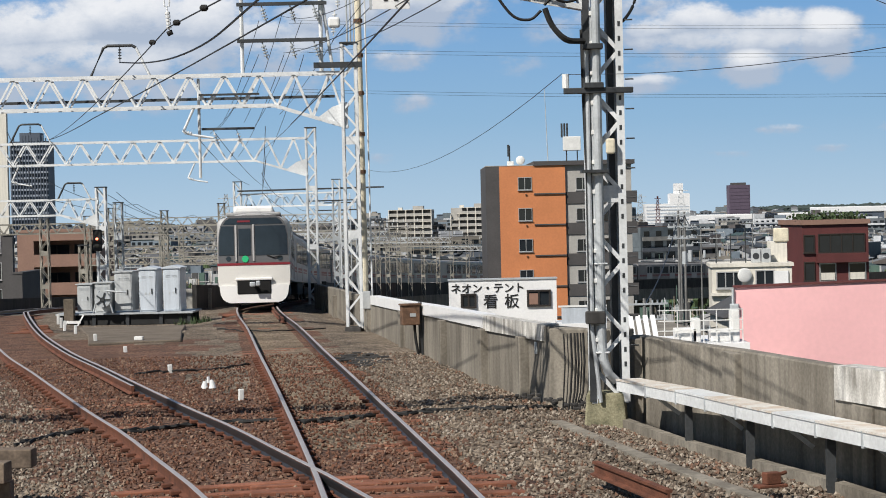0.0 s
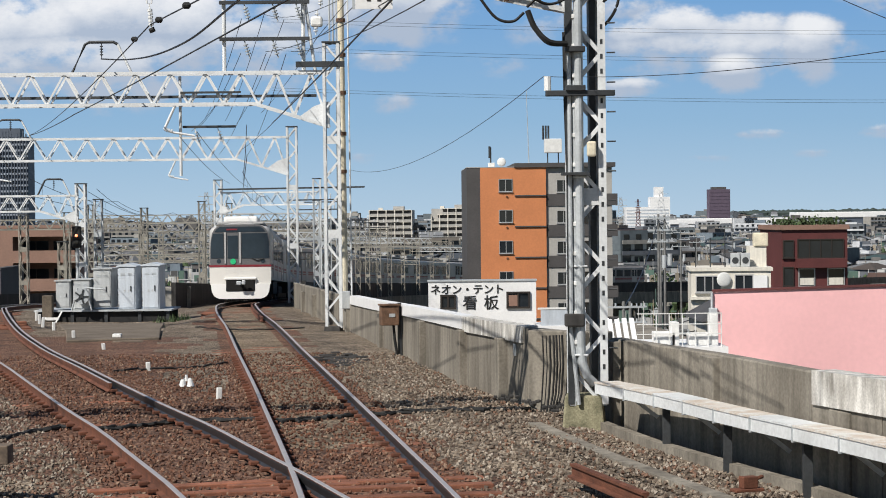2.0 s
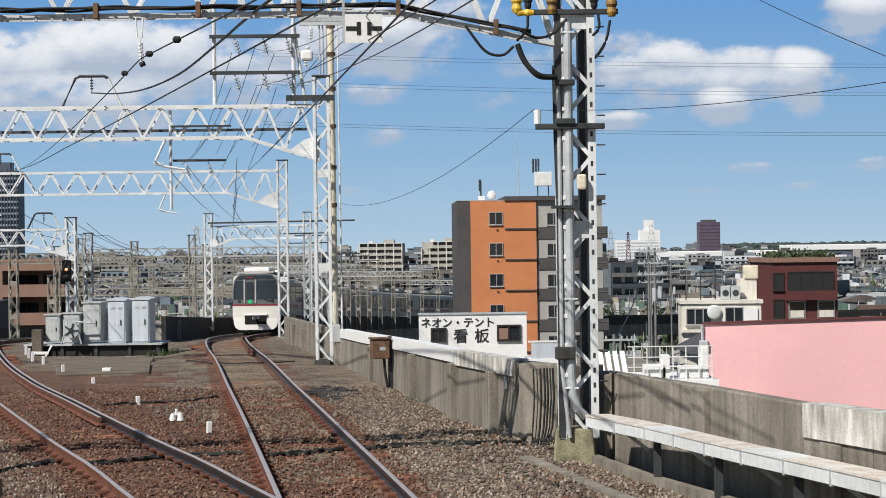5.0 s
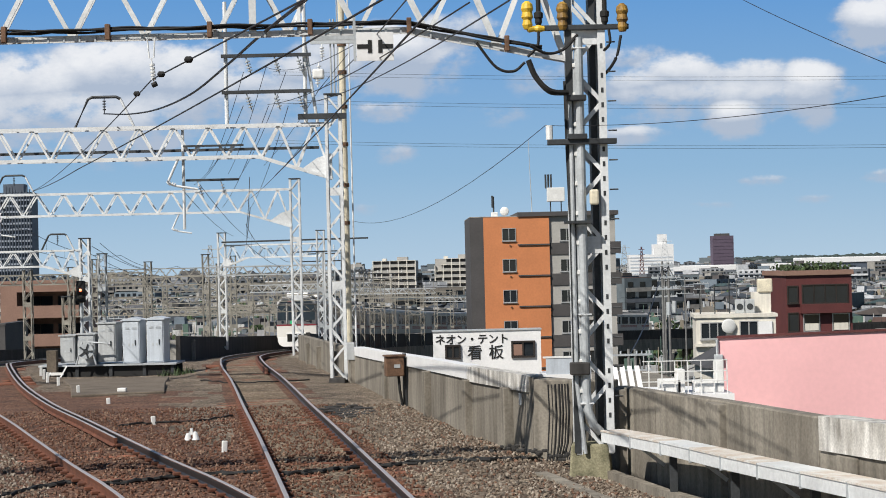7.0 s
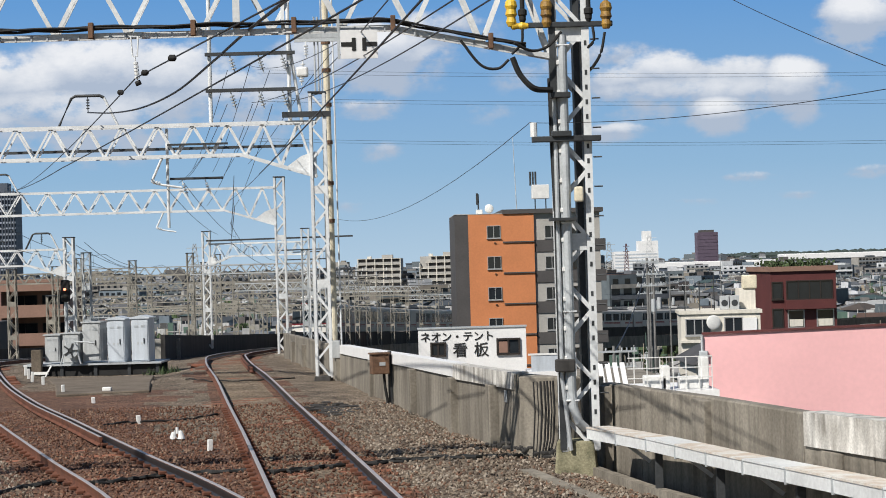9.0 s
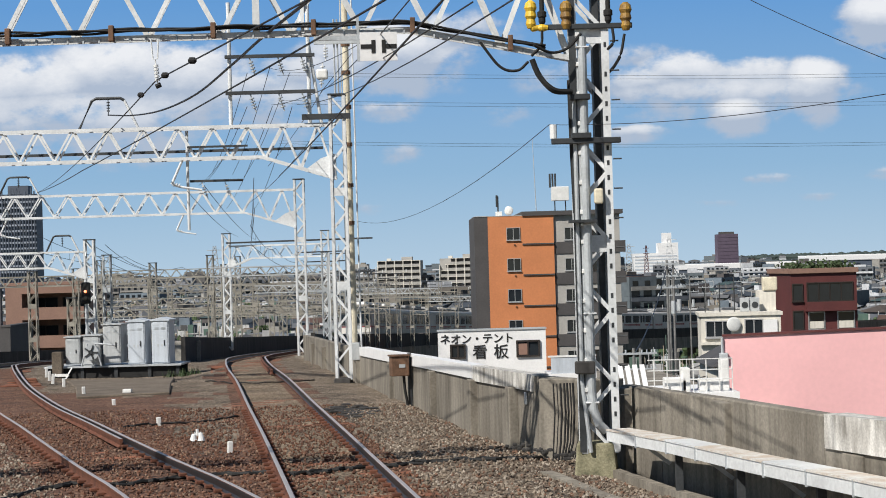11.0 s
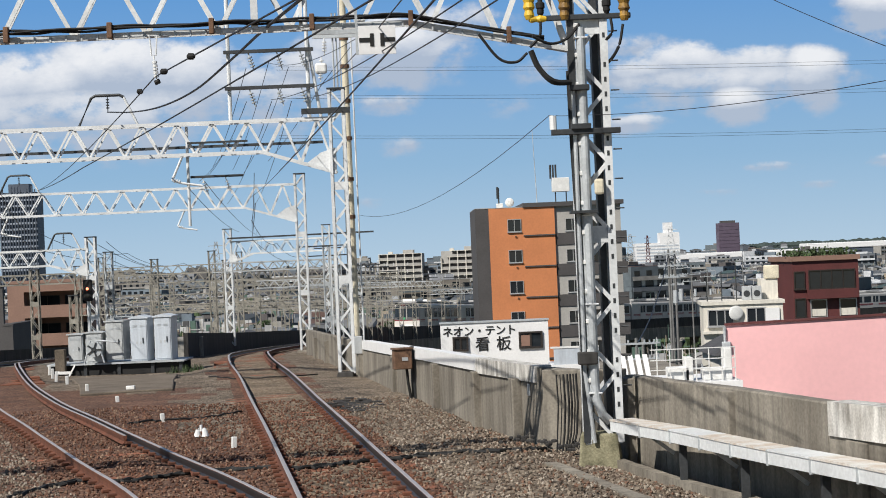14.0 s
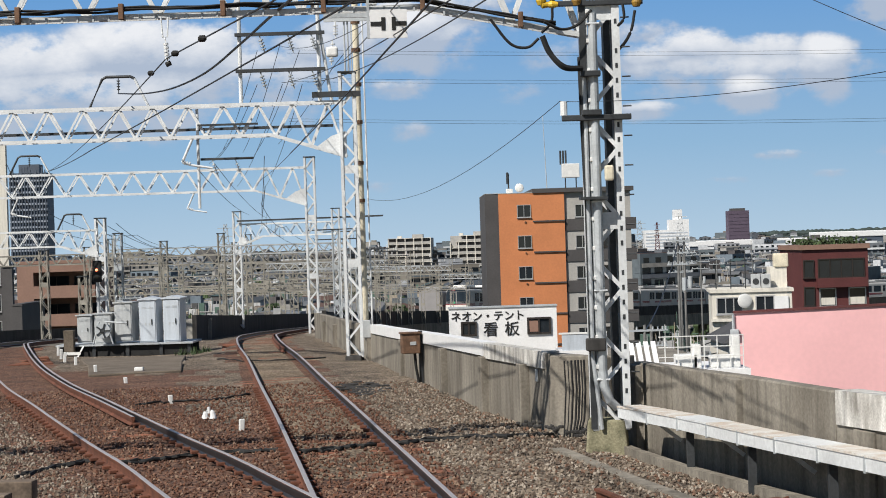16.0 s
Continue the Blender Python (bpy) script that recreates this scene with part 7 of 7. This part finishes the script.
spans = [
    ((-0.9, 14.0, 4.49), (-3.72, 24.0, 4.97), 0.0, 0.02), ((-3.72, 24.0, 4.97), (-18.23, 81.0, 6.24), 0.3, 0.02),
    ((-0.41, 20.0, 5.4), (-10.34, 52.0, 5.45), 0.05, 0.03), ((-10.34, 52.0, 5.45), (-18.23, 81.0, 6.24), 0.1, 0.03), ((0.21, 18.0, 5.07), (-4.48, 52.0, 5.12), 0.05, 0.03),
    ((0.81, 16.0, 4.73), (-3.89, 52.0, 7.25), 0.35, 0.018), ((0.47, 17.0, 4.87), (-4.65, 52.0, 7.25), 0.3, 0.018), ((-0.15, 19.0, 5.23), (-3.12, 52.0, 7.64), 0.15, 0.018), ((-0.61, 25.0, 5.73), (-4.69, 52.0, 8.36), 0.4, 0.014),
    ((-3.13, 52.00, 6.64), (-8.40, 81.00, 5.50), 0.3, 0.022), ((-2.22, 52.00, 8.72), (-3.22, 52.60, 7.63), 0.0, 0.02), ((-3.12, 52.00, 7.64), (-7.48, 81.00, 7.18), 0.2, 0.02),
    ((-5.35, 52.00, 8.23), (-10.06, 81.00, 7.00), 0.4, 0.02), ((-4.67, 52.00, 8.38), (-9.14, 81.00, 6.84), 0.4, 0.02), ((-4.09, 52.00, 8.19), (-8.62, 81.00, 6.69), 0.4, 0.02),
    ((-5.38, 52.00, 7.22), (-10.47, 81.00, 6.49), 0.5, 0.02), ((-4.63, 52.00, 7.20), (-12.25, 105.00, 6.16), 0.5, 0.022), ((-4.04, 52.00, 7.18), (-10.56, 105.00, 6.10), 0.5, 0.022),
    ((-7.23, 52.00, 4.75), (-11.52, 104.00, 4.41), 0.3, 0.02), ((-6.72, 52.00, 4.90), (-10.51, 104.00, 4.21), 0.3, 0.02), ((-5.84, 52.00, 6.14), (-9.27, 70.00, 5.81), 0.2, 0.016),
    ((-16.31, 85.00, 3.69), (-19.54, 130.00, 2.37), 0.5, 0.028), ((-16.32, 85.00, 3.28), (-19.13, 130.00, 1.72), 0.5, 0.028), ((-15.89, 85.00, 3.82), (-17.59, 110.00, 2.57), 0.4, 0.028),
    ((1.73, 25.00, 4.28), (-2.38, 56.00, 3.83), 0.75, 0.011), ((1.73, 25.00, 4.29), (2.20, 24.80, 4.26), 0.01, 0.009), ((2.20, 24.80, 4.26), (4.77, 17.00, 3.90), 0.12, 0.009),
    ((3.96, 22.00, 5.64), (4.63, 16.00, 3.92), 0.05, 0.009)]
droop([(-1.13, 19.0, 5.34), (-2.32, 25.0, 5.67), (-3.33, 30.0, 5.88), (-4.91, 37.0, 6.09), (-6.55, 43.0, 6.34), (-8.1, 48.0, 6.69), (-9.58, 52.3, 7.11)], 0.022, "wire", M["wire"], "thick dark wire sagging to a portal bracket", FW)
for x_, y_, z_ in ((-3.45, 23.0, 4.92), (-4.35, 26.5, 5.03), (-2.75, 20.5, 4.80)):
    tagged(part("wire_clamp", turned([(-0.05, 0.015), (-0.03, 0.04), (0.03, 0.04), (0.05, 0.015)], x_, y_, z_, "x"), M["black"]), "small black clamp on a wire", "clamp", "wire clamps")
for a, b, sag, r in spans:
    wire(a, b, sag * 0.7, r * 0.5, "dark feeder wire slung between portals", FW)
for y_ in (78, 84, 128, 134, 200, 205):
    wire((-60, 700, 2.3 + (430 - y_) * 700 / 3087), (400, 700, 2.3 + (402 - y_) * 700 / 3087), 4.0, 0.055, "faint transmission line across the sky", "transmission lines", 20)

# suspended insulator under the near beam
si = root("suspension_insulator", "porcelain suspension insulator under the portal beam", "insulator", pose(-3.73, 24.0, 5.54), "suspension insulators")
part("hanger", tube(bmesh.new(), [(-0.05, 0, 0), (-0.03, 0, -0.28), (0.03, 0, -0.28), (0.05, 0, 0)], 0.012, 5), M["steel_white"], si)
insulator((0, 0, -0.28), 0.38, si, (0.08, 0, -1), 5, 0.035)
part("clamp", tube(bmesh.new(), [(0.0, 0, -0.66), (0.07, 0, -0.63)], 0.035, 8), M["black"], si)

# ---- yard behind the parapet: white railing, glass balustrade, utility poles ----
yd = root("roof_railing", "white metal roof railing with clear panels", "railing", pose(*(4.77, 44.00, -0.96)))
part("deck", boxed(-0.3, 0, -0.5, 2.9, 3, -0.12), M["white_panel"], yd)
for k in range(7):
    part("baluster", boxed(0.75 + 0.33 * k, 0.1, -0.12, 0.775 + 0.33 * k, 0.13, 0.72), M["white_paint"], yd)
for z in (0.72, 0.45, 0.2):
    part("rail", boxed(0.6, 0.09, z, 2.75, 0.14, z + 0.022), M["white_paint"], yd)
for k in range(4):
    bm = boxed(-0.12, -0.05, -0.1, 0.0, 0.9, -0.04)
    ob = part("slat", bm, M["white_panel"], yd)
    ob.matrix_basis = pose(0.05 + 0.19 * k, 0.2, 0.1, 35, 0, 0)
for x, w, h in ((1.1, 0.55, 0.35), (1.55, 0.2, 0.6), (2.0, 0.6, 0.3), (2.55, 0.2, 0.8)):
    part("vent_box", boxed(x, 0.6, -0.12, x + w, 1.1, -0.12 + h, bevel=0.02), M["white_paint"], yd)
bl = root("balcony_rail", "white balcony with a glass balustrade behind the sign", "balcony", pose(*(3.76, 58.00, -1.50)))
part("deck", boxed(0, 0, -0.35, 1.6, 2, 0.12), M["white_panel"], bl)
part("balustrade", boxed(0.1, 0.02, 0.12, 1.6, 0.05, 0.66), M["cab_paint"], bl)
part("top_rail", boxed(0.0, 0, 0.66, 1.6, 0.08, 0.72), M["white_paint"], bl)
for x in (0.3, 0.8):
    part("planter", boxed(x, 0.5, 0.12, x + 0.3, 0.8, 0.5, bevel=0.03), M["steel_dark"], bl)


def utility_pole(x, y, top, w, label="grey concrete utility pole with crossarms and insulators"):
    t = root("utility_pole", label, "utility pole", pose(x, y, G0), "utility poles")
    part("shaft", tube(bmesh.new(), [(0, 0, 0), (0, 0, top - G0)], 0.12, 8, 0.07), M["pole_grey"], t)
    for k in range(3):
        z = top - G0 - 0.3 - 0.75 * k
        part("crossarm", boxed(-w, -0.08, z, w, 0.0, z + 0.08), M["steel"], t)
        for x_ in (-w + 0.1, -w * 0.4, w * 0.4, w - 0.1):
            part("insulator", tube(bmesh.new(), [(x_, -0.04, z + 0.08), (x_, -0.04, z + 0.22)], 0.045, 6), M["steel"], t)
    part("transformer", tube(bmesh.new(), [(0.35, 0, top - G0 - 3.4), (0.35, 0, top - G0 - 2.6)], 0.16, 10), M["steel"], t)
    return t


for x, y, top, w in ((8.9, 78, -1.6, 0.9), (9.9, 84, -1.9, 0.8), (11.3, 78, -2.8, 0.6), (14.8, 110, 2.3, 0.7), (16.3, 118, 2.2, 0.8), (19, 140, 1.2, 1.0), (28, 190, 0.5, 1.0), (36, 230, -0.5, 1.0), (24, 175, 0.6, 1.0), (46, 260, 0.5, 1.0), (-27, 150, -0.5, 1.0), (-24, 190, -0.5, 1.0)):
    utility_pole(x, y, top, w)
for a, b in (((8.9, 78, -1.9), (14.8, 110, 1.9)), ((14.8, 110, 2.0), (16.3, 118, 2.0)), ((16.3, 118, 1.9), (28, 190, 0.3)), ((19, 140, 0.9), (36, 230, -0.8)), ((11.3, 78, -3), (17, 95, -2.2)), ((8.9, 78, -2.6), (16, 95, -2.6))):
    wire(a, b, 0.6, 0.03, "dark street wire between utility poles", "street wires")


def pylon(x, y, h, w, m):
    t = root("power_pylon", "distant lattice power pylon", "pylon", pose(x, y, G0), "power pylons")
    segs_ = []
    n = 12
    for k in range(n):
        a, b = k / n, (k + 1) / n
        wa, wb = w * (1 - 0.85 * a), w * (1 - 0.85 * b)
        for sx in (-1, 1):
            segs_ += [((sx * wa, 0, h * a), (sx * wb, 0, h * b)), ((sx * wa, 0, h * a), (-sx * wb, 0, h * b))]
    for z in (0.7, 0.82, 0.94):
        segs_.append(((-w * 0.9, 0, h * z), (w * 0.9, 0, h * z)))
    bars_mesh(segs_, 0.35, 0.35, "lattice", m, t, "")
    return t


pylon(-111.9, 900, 35, 4.5, M["steel"])
pylon(150, 1100, 36, 5, M["steel_white"])
pylon(147, 1300, 34, 5, M["steel"])
pylon(153.7, 1250, 32, 2.5, M["red_brick"])


# ---- trees between the houses ----
def tree(x, y, h):
    t = root("tree", "leafy green tree among the houses", "tree", pose(x, y, G0), "town trees")
    bm = tube(bmesh.new(), [(0, 0, 0), (0.1, 0, h * 0.5)], 0.22, 7, 0.1)
    for k in range(4):
        a = k * 1.6
        tube(bm, [(0.08, 0, h * 0.4), (math.cos(a) * h * 0.2, math.sin(a) * h * 0.2, h * 0.7)], 0.08, 5, 0.03)
    part("trunk", bm, M["bark"], t)
    bm = bmesh.new()
    for k in range(420):
        a, u = rng.random() * 6.28, rng.random() ** 0.5
        z = rng.uniform(0.35, 1.0)
        r = h * 0.33 * u * math.sin(math.pi * min(1, (z - 0.2) / 0.85)) ** 0.6
        c = Vector((math.cos(a) * r, math.sin(a) * r, h * z))
        n_ = Vector((rng.gauss(0, 1), rng.gauss(0, 1), rng.gauss(0, 1))).normalized()
        e = n_.orthogonal().normalized() * rng.uniform(0.2, 0.42)
        f = n_.cross(e)
        bm.faces.new([bm.verts.new(c + e), bm.verts.new(c + f), bm.verts.new(c - e), bm.verts.new(c - f)])
    part("crown", bm, M["leaf"], t)
    return t


t0 = tree(2.5, 275, 10)
for k in range(26):
    y = rng.uniform(200, 560)
    x = rng.uniform(-0.25 * y, 0.25 * y)
    if np.min(np.hypot(MX - x, MY - y)) > 16:
        copy_thing(t0, pose(x, y, G0, 0, 0, rng.uniform(0, 360)) @ Matrix.Diagonal((1, 1, 1, 1)))


# black cables that cross the ballast
def ground_cable(pts, r):
    f = []
    for (x0, y0), (x1, y1) in zip(pts, pts[1:]):
        for k in range(6):
            u = k / 6
            x, y = x0 + (x1 - x0) * u, y0 + (y1 - y0) * u
            f.append((x + rng.uniform(-0.03, 0.03), y + rng.uniform(-0.1, 0.1), ground_z(x, y) + 0.035 + rng.uniform(-0.02, 0.015)))
    tagged(part("ground_cable", tube(bmesh.new(), f, r, 6), M["black"]), "black cable laid over the ballast under the rails", "cable", "ground cables")


for dy in (0, 0.12):
    ground_cable([(a_, b_ + dy) for a_, b_ in ((-6.04, 24.34), (-5.77, 25.24), (-5.41, 25.88), (-4.85, 25.56), (-4.33, 25.93), (-3.91, 26.47), (-3.24, 26.68), (-2.55, 26.68), (-2.10, 26.41), (-1.52, 26.89), (-0.93, 27.21), (-0.39, 27.53), (0.32, 27.48), (0.92, 26.89), (1.46, 27.21), (2.04, 27.90))], 0.03)
ground_cable([(-6.58, 36.80), (-6.07, 37.33), (-5.37, 37.49), (-4.82, 38.02), (-4.36, 39.30)], 0.025)
ground_cable([(-7.08, 54.00), (-6.09, 52.24), (-4.88, 51.92), (-3.44, 53.20)], 0.022)

# weeds at the edge of the cabinet slab
for x, y in ((-8.7, 60.6), (-9.2, 60.9), (-8.45, 61.3)):
    bm = bmesh.new()
    for k in range(46):
        a, h = rng.random() * 6.28, rng.uniform(0.1, 0.32)
        q = Vector((rng.gauss(0, 0.12), rng.gauss(0, 0.12), 0))
        tip = q + Vector((math.cos(a) * 0.12, math.sin(a) * 0.12, h))
        sd = Vector((-math.sin(a), math.cos(a), 0)) * 0.018
        bm.faces.new([bm.verts.new(q - sd), bm.verts.new(q + sd), bm.verts.new(tip)])
    wd = tagged(part("weed_tuft", bm, M["leaf"]), "green weeds growing at the slab", "weeds", "weeds")
    wd.matrix_world = pose(x, y, ground_z(x, y))


motions()
